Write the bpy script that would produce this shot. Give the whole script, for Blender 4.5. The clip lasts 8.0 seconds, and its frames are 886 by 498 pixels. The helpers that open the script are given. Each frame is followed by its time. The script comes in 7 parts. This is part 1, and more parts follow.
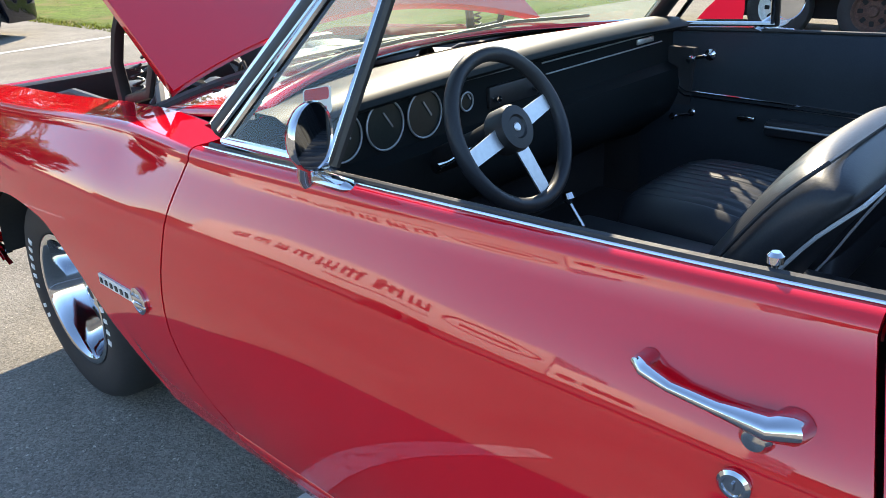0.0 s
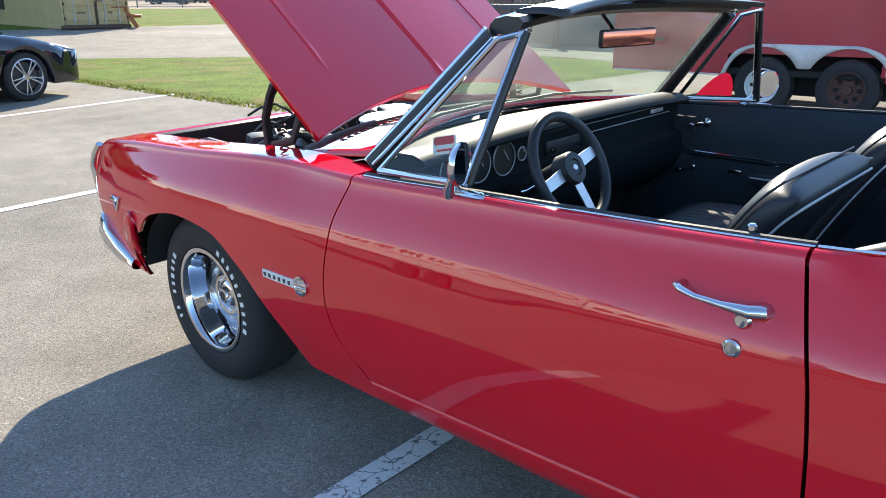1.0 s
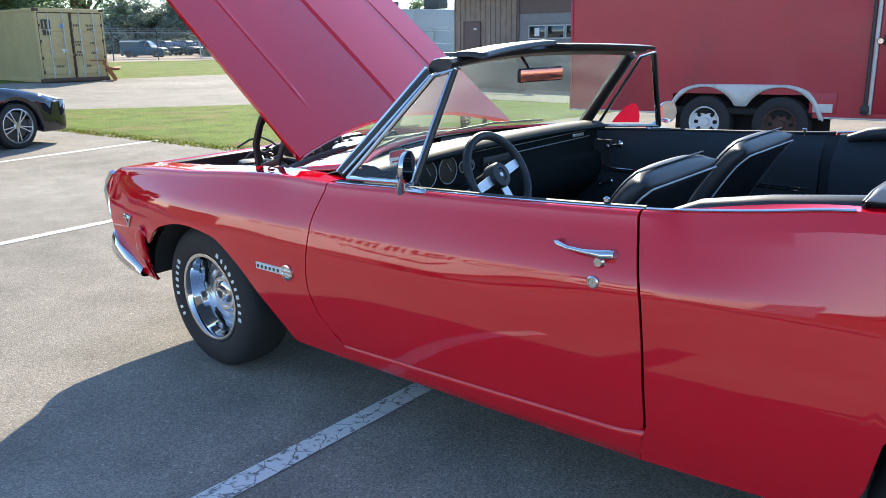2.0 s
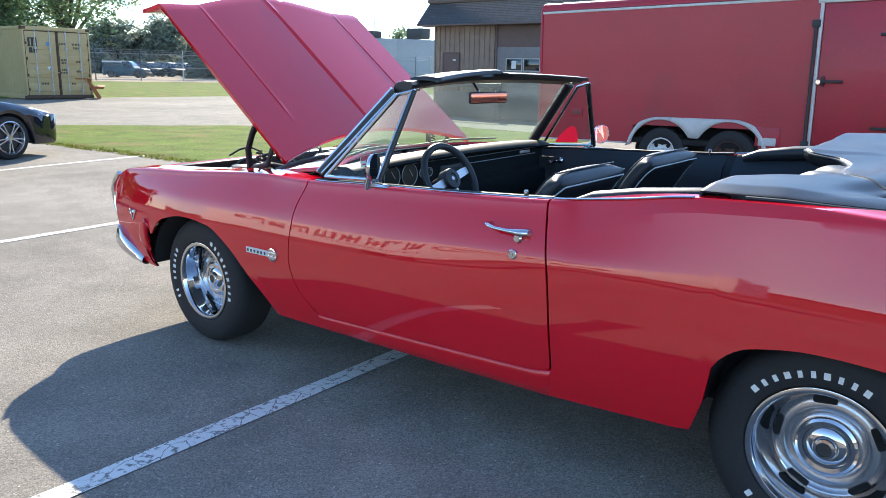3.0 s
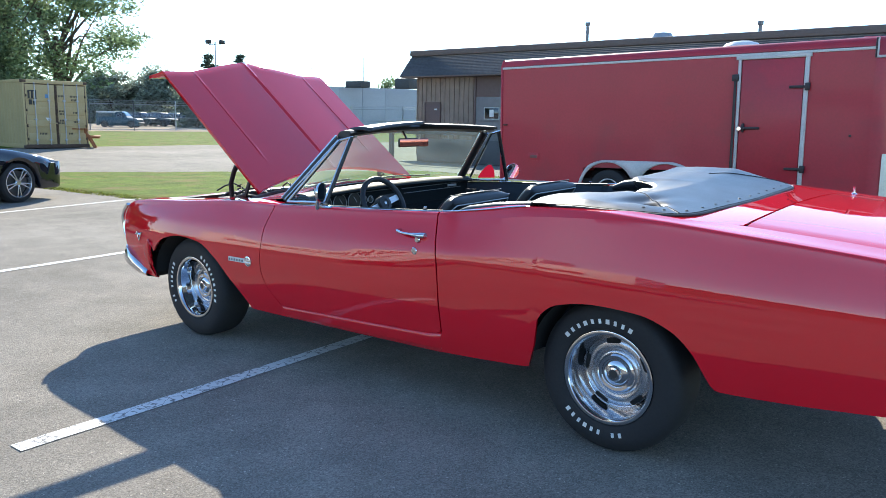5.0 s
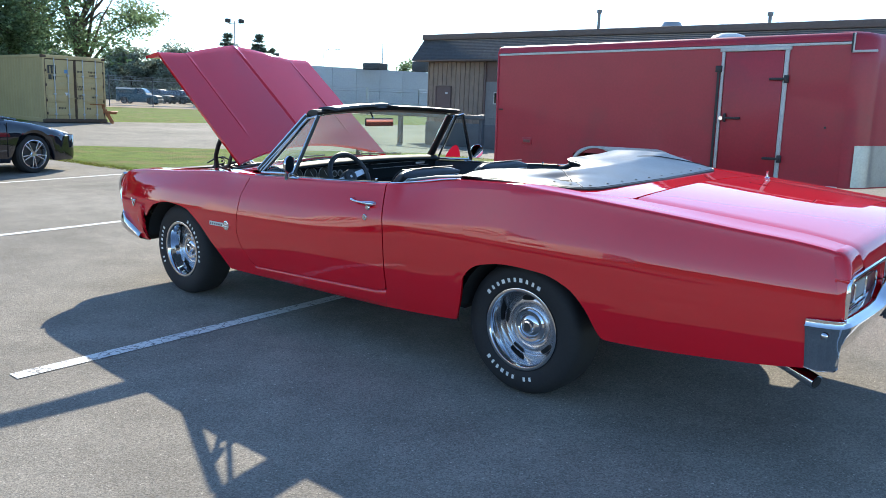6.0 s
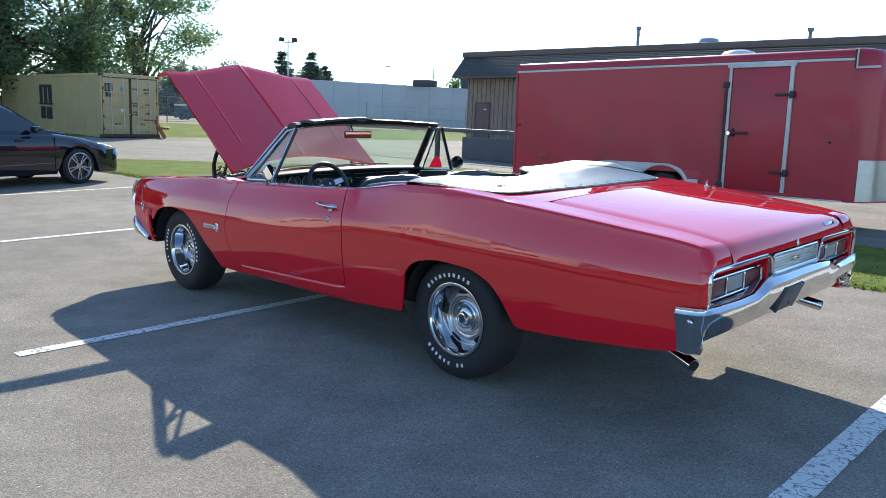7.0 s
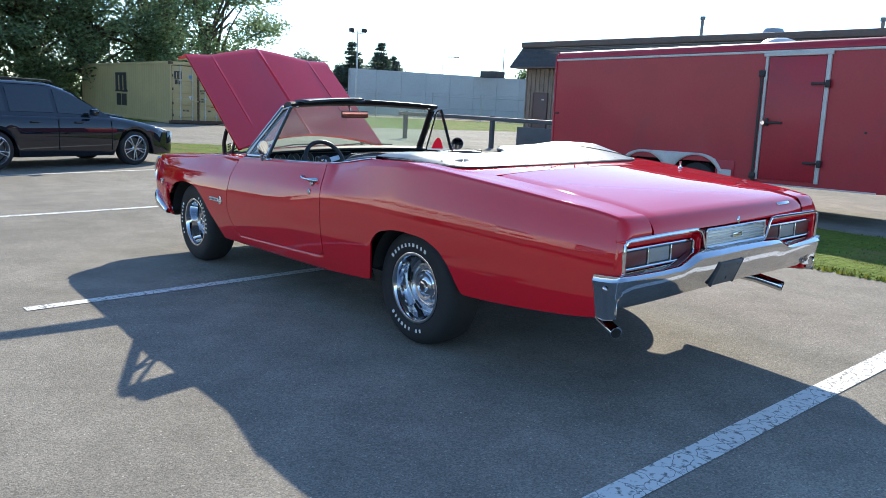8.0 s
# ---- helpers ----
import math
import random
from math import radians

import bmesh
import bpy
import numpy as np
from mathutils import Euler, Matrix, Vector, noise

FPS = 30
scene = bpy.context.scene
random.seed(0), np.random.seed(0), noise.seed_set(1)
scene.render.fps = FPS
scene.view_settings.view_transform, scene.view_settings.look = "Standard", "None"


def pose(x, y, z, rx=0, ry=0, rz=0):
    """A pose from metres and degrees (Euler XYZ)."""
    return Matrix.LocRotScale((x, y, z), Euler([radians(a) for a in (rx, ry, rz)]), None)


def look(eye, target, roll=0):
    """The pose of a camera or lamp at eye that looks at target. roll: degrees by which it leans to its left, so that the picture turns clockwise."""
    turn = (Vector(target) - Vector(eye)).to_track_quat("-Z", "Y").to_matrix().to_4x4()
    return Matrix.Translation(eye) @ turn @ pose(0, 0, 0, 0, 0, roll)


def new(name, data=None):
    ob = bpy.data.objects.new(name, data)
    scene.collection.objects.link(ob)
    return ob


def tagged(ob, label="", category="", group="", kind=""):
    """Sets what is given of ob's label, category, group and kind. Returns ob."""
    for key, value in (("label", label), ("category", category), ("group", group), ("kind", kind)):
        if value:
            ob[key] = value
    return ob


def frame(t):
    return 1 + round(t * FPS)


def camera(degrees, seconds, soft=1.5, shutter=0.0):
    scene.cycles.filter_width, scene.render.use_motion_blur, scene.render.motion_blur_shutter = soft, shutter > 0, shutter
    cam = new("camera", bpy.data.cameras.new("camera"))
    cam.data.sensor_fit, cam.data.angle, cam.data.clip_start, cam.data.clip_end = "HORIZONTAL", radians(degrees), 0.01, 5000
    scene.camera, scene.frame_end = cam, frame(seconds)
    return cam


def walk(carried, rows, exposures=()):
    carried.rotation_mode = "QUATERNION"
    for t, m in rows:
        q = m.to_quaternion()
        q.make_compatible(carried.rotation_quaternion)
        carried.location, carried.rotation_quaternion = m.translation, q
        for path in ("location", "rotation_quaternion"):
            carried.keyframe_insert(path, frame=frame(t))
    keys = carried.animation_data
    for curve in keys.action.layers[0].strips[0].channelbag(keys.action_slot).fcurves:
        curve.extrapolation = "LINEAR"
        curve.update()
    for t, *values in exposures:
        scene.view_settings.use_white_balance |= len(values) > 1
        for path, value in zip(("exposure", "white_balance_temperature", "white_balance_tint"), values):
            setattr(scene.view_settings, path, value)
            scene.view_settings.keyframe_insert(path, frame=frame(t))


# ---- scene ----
cam = camera(59.5, 8.0, soft=0.8)
EXPOSURES = [(0.0, 1.90, 7500, 8), (0.8, 1.76, 7200, 8), (1.6, 1.72, 7050, 8), (3.0, 1.68, 6900, 8), (4.0, 1.62, 6700, 6), (8.0, 1.20, 6650, 5)]
PATH = [
    (0, (0.716, -1.632, 1.309), (-0.552, -0.298, 0.528), -1.1),
    (0.5, (0.841, -1.980, 1.382), (-0.445, -0.622, 0.674), 0.1),
    (1, (0.986, -2.292, 1.397), (-0.303, -0.899, 0.771), 0.3),
    (1.5, (1.238, -2.510, 1.388), (-0.043, -1.087, 0.809), 0.0),
    (1.7, (1.346, -2.590, 1.391), (0.066, -1.153, 0.840), -0.4),
    (2.8, (1.833, -3.054, 1.398), (0.581, -1.56, 0.949), 0.4),
    (3, (1.95, -3.132, 1.381), (0.713, -1.623, 0.938), 1.3),
    (3.5, (2.22, -3.293, 1.404), (1.067, -1.711, 0.996), 2.8),
    (4, (2.43, -3.514, 1.399), (1.309, -1.898, 1.037), 1.6),
    (4.2, (2.502, -3.594, 1.392), (1.352, -1.994, 1.049), 0.8),
    (5.3, (3.128, -3.842, 1.408), (1.878, -2.317, 1.074), 1.4),
    (5.5, (3.258, -3.877, 1.399), (2.015, -2.349, 1.051), 1.8),
    (6, (3.549, -3.948, 1.408), (2.288, -2.44, 1.042), 2.3),
    (6.5, (3.916, -3.895, 1.405), (2.601, -2.431, 1.05), 2.2),
    (7, (4.271, -3.885, 1.413), (2.905, -2.461, 1.082), 2.3),
    (7.5, (4.575, -3.815, 1.401), (3.145, -2.454, 1.079), 3.0),
    (8, (4.847, -3.604, 1.361), (3.365, -2.31, 1.002), 2.9),
]
walk(cam, [(t, look(eye, target, roll)) for t, eye, target, roll in PATH], exposures=EXPOSURES)

# ---- light ----
SUN_FROM = Vector((-1.15, 1.28, 1.0)).normalized()
SUN_ELEV = math.asin(SUN_FROM.z)
SUN_AZIM = math.atan2(SUN_FROM.x, SUN_FROM.y)
world = bpy.data.worlds.new("sky")
scene.world = world
world.use_nodes = True
wn = world.node_tree
sky_tex = wn.nodes.new("ShaderNodeTexSky")
sky_tex.sky_type = "NISHITA"
sky_tex.sun_disc = False
sky_tex.sun_elevation = SUN_ELEV
sky_tex.sun_rotation = SUN_AZIM % (2 * math.pi)
sky_tex.altitude = 200
sky_tex.air_density = 0.9
sky_tex.dust_density = 0.0
sky_tex.ozone_density = 4.5
wn.nodes["Background"].inputs[1].default_value = 0.15
wn.links.new(sky_tex.outputs[0], wn.nodes["Background"].inputs[0])

sun_data = bpy.data.lights.new("sun", "SUN")
sun_data.energy = 3.5
sun_data.angle = radians(0.53)
sun_data.color = (1.0, 0.93, 0.82)
sun = new("sun", sun_data)
sun.matrix_world = look(SUN_FROM * 60, (0, 0, 0))


# ---- materials ----
def material(name):
    m = bpy.data.materials.new(name)
    m.use_nodes = True
    return m, m.node_tree.nodes, m.node_tree.links, m.node_tree.nodes["Principled BSDF"]


def surface(name, colour, rough=0.6, metal=0.0, vary=0.25, scale=8.0, fine=80.0, bump=0.2, depth=0.002,
            coat=0.0, island=0.0, spec=0.5, stain=None, stain_scale=1.5, stain_size=0.5):
    """A surface with variation at two scales, fine relief, and, if asked for, stains and per-object variation."""
    m, n, l, b = material(name)
    tc = n.new("ShaderNodeTexCoord")
    n1 = n.new("ShaderNodeTexNoise")
    n1.inputs["Scale"].default_value = scale
    n1.inputs["Detail"].default_value = 6
    n2 = n.new("ShaderNodeTexNoise")
    n2.inputs["Scale"].default_value = fine
    n2.inputs["Detail"].default_value = 3
    for q in (n1, n2):
        l.new(tc.outputs["Object"], q.inputs["Vector"])
    add = n.new("ShaderNodeMath")
    add.operation = "ADD"
    l.new(n1.outputs[0], add.inputs[0])
    l.new(n2.outputs[0], add.inputs[1])
    ramp = n.new("ShaderNodeMapRange")
    ramp.inputs[1].default_value, ramp.inputs[2].default_value = 0.6, 1.4
    ramp.inputs[3].default_value, ramp.inputs[4].default_value = 1 - vary, 1 + vary
    l.new(add.outputs[0], ramp.inputs[0])
    value = ramp.outputs[0]
    if island:
        info = n.new("ShaderNodeObjectInfo")
        rr = n.new("ShaderNodeMapRange")
        rr.inputs[3].default_value, rr.inputs[4].default_value = 1 - island, 1 + island
        l.new(info.outputs["Random"], rr.inputs[0])
        mul = n.new("ShaderNodeMath")
        mul.operation = "MULTIPLY"
        l.new(value, mul.inputs[0])
        l.new(rr.outputs[0], mul.inputs[1])
        value = mul.outputs[0]
    mix = n.new("ShaderNodeMix")
    mix.data_type, mix.blend_type = "RGBA", "MULTIPLY"
    mix.inputs[0].default_value = 1.0
    mix.inputs[6].default_value = (*colour, 1)
    l.new(value, mix.inputs[7])
    out = mix.outputs[2]
    if stain:
        n3 = n.new("ShaderNodeTexNoise")
        n3.inputs["Scale"].default_value = stain_scale
        n3.inputs["Detail"].default_value = 8
        n3.inputs["Roughness"].default_value = 0.65
        l.new(tc.outputs["Object"], n3.inputs["Vector"])
        sr = n.new("ShaderNodeMapRange")
        sr.inputs[1].default_value, sr.inputs[2].default_value = stain_size, stain_size + 0.2
        l.new(n3.outputs[0], sr.inputs[0])
        mx = n.new("ShaderNodeMix")
        mx.data_type = "RGBA"
        l.new(sr.outputs[0], mx.inputs[0])
        l.new(out, mx.inputs[6])
        mx.inputs[7].default_value = (*stain, 1)
        out = mx.outputs[2]
    l.new(out, b.inputs["Base Color"])
    b.inputs["Metallic"].default_value = metal
    b.inputs["Specular IOR Level"].default_value = spec
    rm = n.new("ShaderNodeMapRange")
    rm.inputs[3].default_value, rm.inputs[4].default_value = max(0.0, rough - 0.12 * vary), min(1.0, rough + 0.3 * vary)
    l.new(n1.outputs[0], rm.inputs[0])
    l.new(rm.outputs[0], b.inputs["Roughness"])
    b.inputs["Coat Weight"].default_value = coat
    b.inputs["Coat Roughness"].default_value = 0.03
    if bump:
        bp = n.new("ShaderNodeBump")
        bp.inputs["Strength"].default_value = bump
        bp.inputs["Distance"].default_value = depth
        l.new(n2.outputs[0], bp.inputs["Height"])
        l.new(bp.outputs[0], b.inputs["Normal"])
    return m


def glass(name, tint=(0.9, 1.0, 0.93), rough=0.0, clear=0.86, haze=0.0):
    """A thin pane: a clear tinted sheet with the gloss of glass on it, and a pale translucent film that adds a milky
    haze.
    """
    m, n, l, b = material(name)
    n.remove(b)
    tr = n.new("ShaderNodeBsdfTransparent")
    tr.inputs[0].default_value = (*(clear * c for c in tint), 1)
    gl = n.new("ShaderNodeBsdfGlossy")
    gl.inputs["Roughness"].default_value = rough
    lw = n.new("ShaderNodeLayerWeight")
    lw.inputs[0].default_value = 0.5
    pw = n.new("ShaderNodeMath")
    pw.operation = "POWER"
    pw.inputs[1].default_value = 4.0
    l.new(lw.outputs["Facing"], pw.inputs[0])
    fr = n.new("ShaderNodeMapRange")
    fr.inputs[3].default_value, fr.inputs[4].default_value = 0.05, 0.95
    l.new(pw.outputs[0], fr.inputs[0])
    mx = n.new("ShaderNodeMixShader")
    l.new(fr.outputs[0], mx.inputs[0])
    l.new(tr.outputs[0], mx.inputs[1])
    l.new(gl.outputs[0], mx.inputs[2])
    # pale film mixed in to brighten the view through the pane as haze
    film = n.new("ShaderNodeBsdfTranslucent")
    film.inputs[0].default_value = (0.72, 0.80, 0.76, 1)
    tex = n.new("ShaderNodeTexNoise")
    tex.inputs["Scale"].default_value, tex.inputs["Detail"].default_value = 3.5, 5.0
    amount = n.new("ShaderNodeMapRange")
    amount.inputs[1].default_value, amount.inputs[2].default_value = 0.35, 0.70
    amount.inputs[3].default_value, amount.inputs[4].default_value = 0.6 * haze, 1.4 * haze
    l.new(tex.outputs["Fac"], amount.inputs[0])
    filmed = n.new("ShaderNodeMixShader")
    l.new(amount.outputs[0], filmed.inputs[0])
    l.new(mx.outputs[0], filmed.inputs[1])
    l.new(film.outputs[0], filmed.inputs[2])
    l.new(filmed.outputs[0], n["Material Output"].inputs[0])
    return m


def asphalt_material():
    """Old asphalt: pale worn aggregate, dark tar speckle, broad stains and a few hair cracks."""
    m, n, l, b = material("asphalt")
    tc = n.new("ShaderNodeTexCoord")
    def tex(scale, detail=4, rough=0.6):
        q = n.new("ShaderNodeTexNoise")
        q.inputs["Scale"].default_value, q.inputs["Detail"].default_value, q.inputs["Roughness"].default_value = scale, detail, rough
        l.new(tc.outputs["Object"], q.inputs["Vector"])
        return q
    broad, mid, grit = tex(0.35, 5), tex(3.0, 5), tex(120, 3)
    vor = n.new("ShaderNodeTexVoronoi")
    vor.inputs["Scale"].default_value = 160
    l.new(tc.outputs["Object"], vor.inputs["Vector"])
    c1 = n.new("ShaderNodeValToRGB")
    c1.color_ramp.elements[0].position, c1.color_ramp.elements[1].position = 0.3, 0.72
    c1.color_ramp.elements[0].color = (0.180, 0.163, 0.139, 1)
    c1.color_ramp.elements[1].color = (0.282, 0.256, 0.220, 1)
    l.new(broad.outputs[0], c1.inputs[0])
    c2 = n.new("ShaderNodeValToRGB")
    c2.color_ramp.elements[0].position, c2.color_ramp.elements[1].position = 0.32, 0.7
    c2.color_ramp.elements[0].color = (0.85, 0.85, 0.85, 1)
    c2.color_ramp.elements[1].color = (1.12, 1.12, 1.12, 1)
    l.new(mid.outputs[0], c2.inputs[0])
    c3 = n.new("ShaderNodeValToRGB")
    c3.color_ramp.elements[0].position, c3.color_ramp.elements[1].position = 0.0, 1.0
    c3.color_ramp.elements[0].color = (0.45, 0.45, 0.45, 1)
    c3.color_ramp.elements[1].color = (3.2, 3.1, 3.0, 1)
    spark = c3.color_ramp.elements.new(0.90)
    spark.color = (1.45, 1.42, 1.38, 1)
    l.new(vor.outputs["Color"], c3.inputs[0])
    m1 = n.new("ShaderNodeMix"); m1.data_type, m1.blend_type = "RGBA", "MULTIPLY"; m1.inputs[0].default_value = 1
    l.new(c1.outputs[0], m1.inputs[6]); l.new(c2.outputs[0], m1.inputs[7])
    m2 = n.new("ShaderNodeMix"); m2.data_type, m2.blend_type = "RGBA", "MULTIPLY"; m2.inputs[0].default_value = 0.75
    l.new(m1.outputs[2], m2.inputs[6]); l.new(c3.outputs[0], m2.inputs[7])
    l.new(m2.outputs[2], b.inputs["Base Color"])
    b.inputs["Roughness"].default_value = 0.9
    b.inputs["Specular IOR Level"].default_value = 0.15
    bp = n.new("ShaderNodeBump"); bp.inputs["Strength"].default_value = 0.7; bp.inputs["Distance"].default_value = 0.006
    l.new(grit.outputs[0], bp.inputs["Height"]); l.new(bp.outputs[0], b.inputs["Normal"])
    return m


def line_paint_material():
    """White road paint, crazed and worn through to the tar along fine cracks."""
    m, n, l, b = material("line_paint")
    tc = n.new("ShaderNodeTexCoord")
    warp = n.new("ShaderNodeTexNoise"); warp.inputs["Scale"].default_value = 6; warp.inputs["Detail"].default_value = 5
    l.new(tc.outputs["Object"], warp.inputs["Vector"])
    mxv = n.new("ShaderNodeMix"); mxv.data_type = "VECTOR"; mxv.inputs[0].default_value = 0.12
    l.new(tc.outputs["Object"], mxv.inputs[4]); l.new(warp.outputs["Color"], mxv.inputs[5])
    vor = n.new("ShaderNodeTexVoronoi"); vor.feature = "DISTANCE_TO_EDGE"; vor.inputs["Scale"].default_value = 11
    l.new(mxv.outputs[1], vor.inputs["Vector"])
    r = n.new("ShaderNodeMapRange"); r.inputs[1].default_value, r.inputs[2].default_value = 0.008, 0.022
    l.new(vor.outputs["Distance"], r.inputs[0])
    wear = n.new("ShaderNodeTexNoise"); wear.inputs["Scale"].default_value = 35; wear.inputs["Detail"].default_value = 6
    l.new(tc.outputs["Object"], wear.inputs["Vector"])
    r2 = n.new("ShaderNodeMapRange"); r2.inputs[1].default_value, r2.inputs[2].default_value = 0.33, 0.45
    l.new(wear.outputs[0], r2.inputs[0])
    mul = n.new("ShaderNodeMath"); mul.operation = "MULTIPLY"
    l.new(r.outputs[0], mul.inputs[0]); l.new(r2.outputs[0], mul.inputs[1])
    mx = n.new("ShaderNodeMix"); mx.data_type = "RGBA"
    l.new(mul.outputs[0], mx.inputs[0])
    mx.inputs[6].default_value = (0.17, 0.165, 0.155, 1); mx.inputs[7].default_value = (0.66, 0.65, 0.62, 1)
    l.new(mx.outputs[2], b.inputs["Base Color"])
    b.inputs["Roughness"].default_value = 0.7
    return m


def paint_material(name, colour):
    """Two-stage car paint: a coloured base with a fine flake under a glossy clear coat, faint orange peel."""
    m, n, l, b = material(name)
    tc = n.new("ShaderNodeTexCoord")
    q = n.new("ShaderNodeTexNoise"); q.inputs["Scale"].default_value = 2.5; q.inputs["Detail"].default_value = 3
    l.new(tc.outputs["Object"], q.inputs["Vector"])
    r = n.new("ShaderNodeMapRange"); r.inputs[3].default_value, r.inputs[4].default_value = 0.93, 1.07
    l.new(q.outputs[0], r.inputs[0])
    mx = n.new("ShaderNodeMix"); mx.data_type, mx.blend_type = "RGBA", "MULTIPLY"; mx.inputs[0].default_value = 1
    mx.inputs[6].default_value = (*colour, 1); l.new(r.outputs[0], mx.inputs[7])
    l.new(mx.outputs[2], b.inputs["Base Color"])
    b.inputs["Roughness"].default_value = 0.42
    b.inputs["Specular IOR Level"].default_value = 0.0
    b.inputs["Coat Weight"].default_value = 1.0
    b.inputs["Coat Roughness"].default_value = 0.025
    b.inputs["Coat IOR"].default_value = 1.68
    peel = n.new("ShaderNodeTexNoise"); peel.inputs["Scale"].default_value = 9; peel.inputs["Detail"].default_value = 2
    l.new(tc.outputs["Object"], peel.inputs["Vector"])
    bp = n.new("ShaderNodeBump"); bp.inputs["Strength"].default_value = 0.05; bp.inputs["Distance"].default_value = 0.004
    l.new(peel.outputs[0], bp.inputs["Height"]); l.new(bp.outputs[0], b.inputs["Coat Normal"])
    return m


ASPHALT = asphalt_material()
LINE = line_paint_material()
RED = paint_material("red_car_paint", (0.60, 0.003, 0.014))
CHROME = surface("chrome", (0.58, 0.59, 0.61), 0.06, 1.0, vary=0.04, bump=0.0)
STEEL = surface("worn_steel", (0.45, 0.45, 0.45), 0.35, 1.0, vary=0.2, bump=0.1)
ALU = surface("dull_aluminium", (0.62, 0.63, 0.64), 0.38, 0.9, vary=0.12, scale=5, bump=0.1)
SILVER = surface("silver_wheel_paint", (0.50, 0.51, 0.53), 0.24, 0.9, vary=0.06, bump=0.0, coat=0.4)
RUBBER = surface("tyre_rubber", (0.014, 0.014, 0.015), 0.72, 0, vary=0.3, scale=14, bump=0.25, depth=0.001)
WHITE_LETTER = surface("white_rubber", (0.75, 0.75, 0.72), 0.6, 0, vary=0.08)
BLACK = surface("black_plastic", (0.014, 0.014, 0.015), 0.45, 0, vary=0.25)
CAVITY = surface("black_underseal", (0.010, 0.010, 0.010), 0.9, 0, vary=0.4)
VINYL = surface("black_vinyl", (0.024, 0.026, 0.030), 0.37, 0, spec=0.3, vary=0.2, scale=6, fine=260, bump=0.35, depth=0.0006)
DOORVINYL = surface("black_door_vinyl", (0.022, 0.028, 0.034), 0.6, 0, spec=0.15, vary=0.2, scale=6, fine=260, bump=0.35, depth=0.0006)
DASHPAD = surface("dash_pad_vinyl", (0.009, 0.012, 0.013), 0.5, 0, spec=0.14, vary=0.2, scale=4, fine=220, bump=0.3, depth=0.0006)
CARPET = surface("black_carpet", (0.022, 0.022, 0.024), 0.95, 0, vary=0.4, fine=300, bump=0.8, depth=0.003)
WHITE_PIPING = surface("grey_white_piping", (0.45, 0.46, 0.47), 0.4, 0, vary=0.05)
GLASS = glass("windshield_glass", (0.80, 0.97, 0.87), clear=0.84, haze=0.045)
CLEAR = glass("clear_glass", (0.95, 1.0, 0.97), clear=0.9)
DARKGLASS = glass("tinted_car_glass", (0.2, 0.22, 0.23), clear=0.05)
# inside mirror: the orange-red reflection is put into the metal colour
SALMON_MIRROR = surface("mirror_glass_painted_reflection", (0.62, 0.20, 0.15), 0.12, 0.85, vary=0.06, bump=0.0)
MIRROR = surface("mirror_glass", (0.62, 0.63, 0.64), 0.02, 1.0, vary=0.0, bump=0.0)
RED_LENS = surface("red_lamp_lens", (0.10, 0.008, 0.012), 0.4, 0, vary=0.1, bump=0.15)
CLEAR_LENS = surface("clear_lamp_lens", (0.24, 0.24, 0.24), 0.35, 0, vary=0.12, bump=0.2)
GAUGE = surface("gauge_face", (0.02, 0.025, 0.022), 0.3, 0, vary=0.2)
ENGINE_GREY = surface("cast_engine_grey", (0.06, 0.06, 0.06), 0.55, 0.3, vary=0.4)
HOSE = surface("black_rubber_hose", (0.018, 0.018, 0.018), 0.5, 0, vary=0.2)
LID_WHITE = surface("pale_enamel", (0.62, 0.62, 0.60), 0.3, 0, vary=0.08)
STICKER_WHITE = surface("white_sticker", (0.8, 0.78, 0.74), 0.5, 0, vary=0.05)
STICKER_RED = surface("red_sticker_ink", (0.6, 0.03, 0.03), 0.5, 0, vary=0.05)
TRAILER_RED = surface("faded_red_trailer_paint", (0.36, 0.013, 0.027), 0.42, 0, vary=0.12, scale=1.5, fine=30, bump=0.06, depth=0.003,
                      coat=0.10, stain=(0.25, 0.020, 0.030), stain_scale=0.9, stain_size=0.52)
WEATHERED = surface("weathered_white_trim", (0.50, 0.49, 0.46), 0.55, 0, vary=0.2, scale=5, stain=(0.22, 0.2, 0.18), stain_scale=4, stain_size=0.58)
RUST = surface("rusted_steel", (0.085, 0.045, 0.033), 0.8, 0.2, vary=0.5, scale=20)
OFFWHITE_WHEEL = surface("white_steel_wheel", (0.62, 0.62, 0.60), 0.45, 0, vary=0.12, scale=20)
DIAMOND = surface("diamond_plate", (0.42, 0.42, 0.42), 0.38, 0.9, vary=0.12, scale=10, fine=40, bump=0.3, depth=0.006)
RAIL_GREY = surface("grey_steel", (0.085, 0.09, 0.10), 0.6, 0.2, vary=0.2)
COVER = surface("black_cover_vinyl", (0.014, 0.016, 0.019), 0.30, 0, spec=0.24, vary=0.25, scale=5, fine=200, bump=0.3, depth=0.0008)
NAVY = paint_material("navy_black_paint", (0.006, 0.008, 0.014))
CONTAINER = surface("cream_container_paint", (0.43, 0.32, 0.150), 0.6, 0, vary=0.12, scale=1.2, fine=25, bump=0.1, stain=(0.34, 0.24, 0.11), stain_scale=1.6, stain_size=0.6)
STENCIL = surface("faded_stencil_paint", (0.11, 0.085, 0.055), 0.8, 0, vary=0.4)
CONTAINER_DARK = surface("container_rust_edge", (0.085, 0.05, 0.032), 0.75, 0, vary=0.4)
DARK_LOGO = surface("dark_logo_paint", (0.035, 0.033, 0.030), 0.6, 0, vary=0.1)
ORANGE_WOOD = surface("orange_stained_wood", (0.30, 0.11, 0.04), 0.7, 0, vary=0.25)
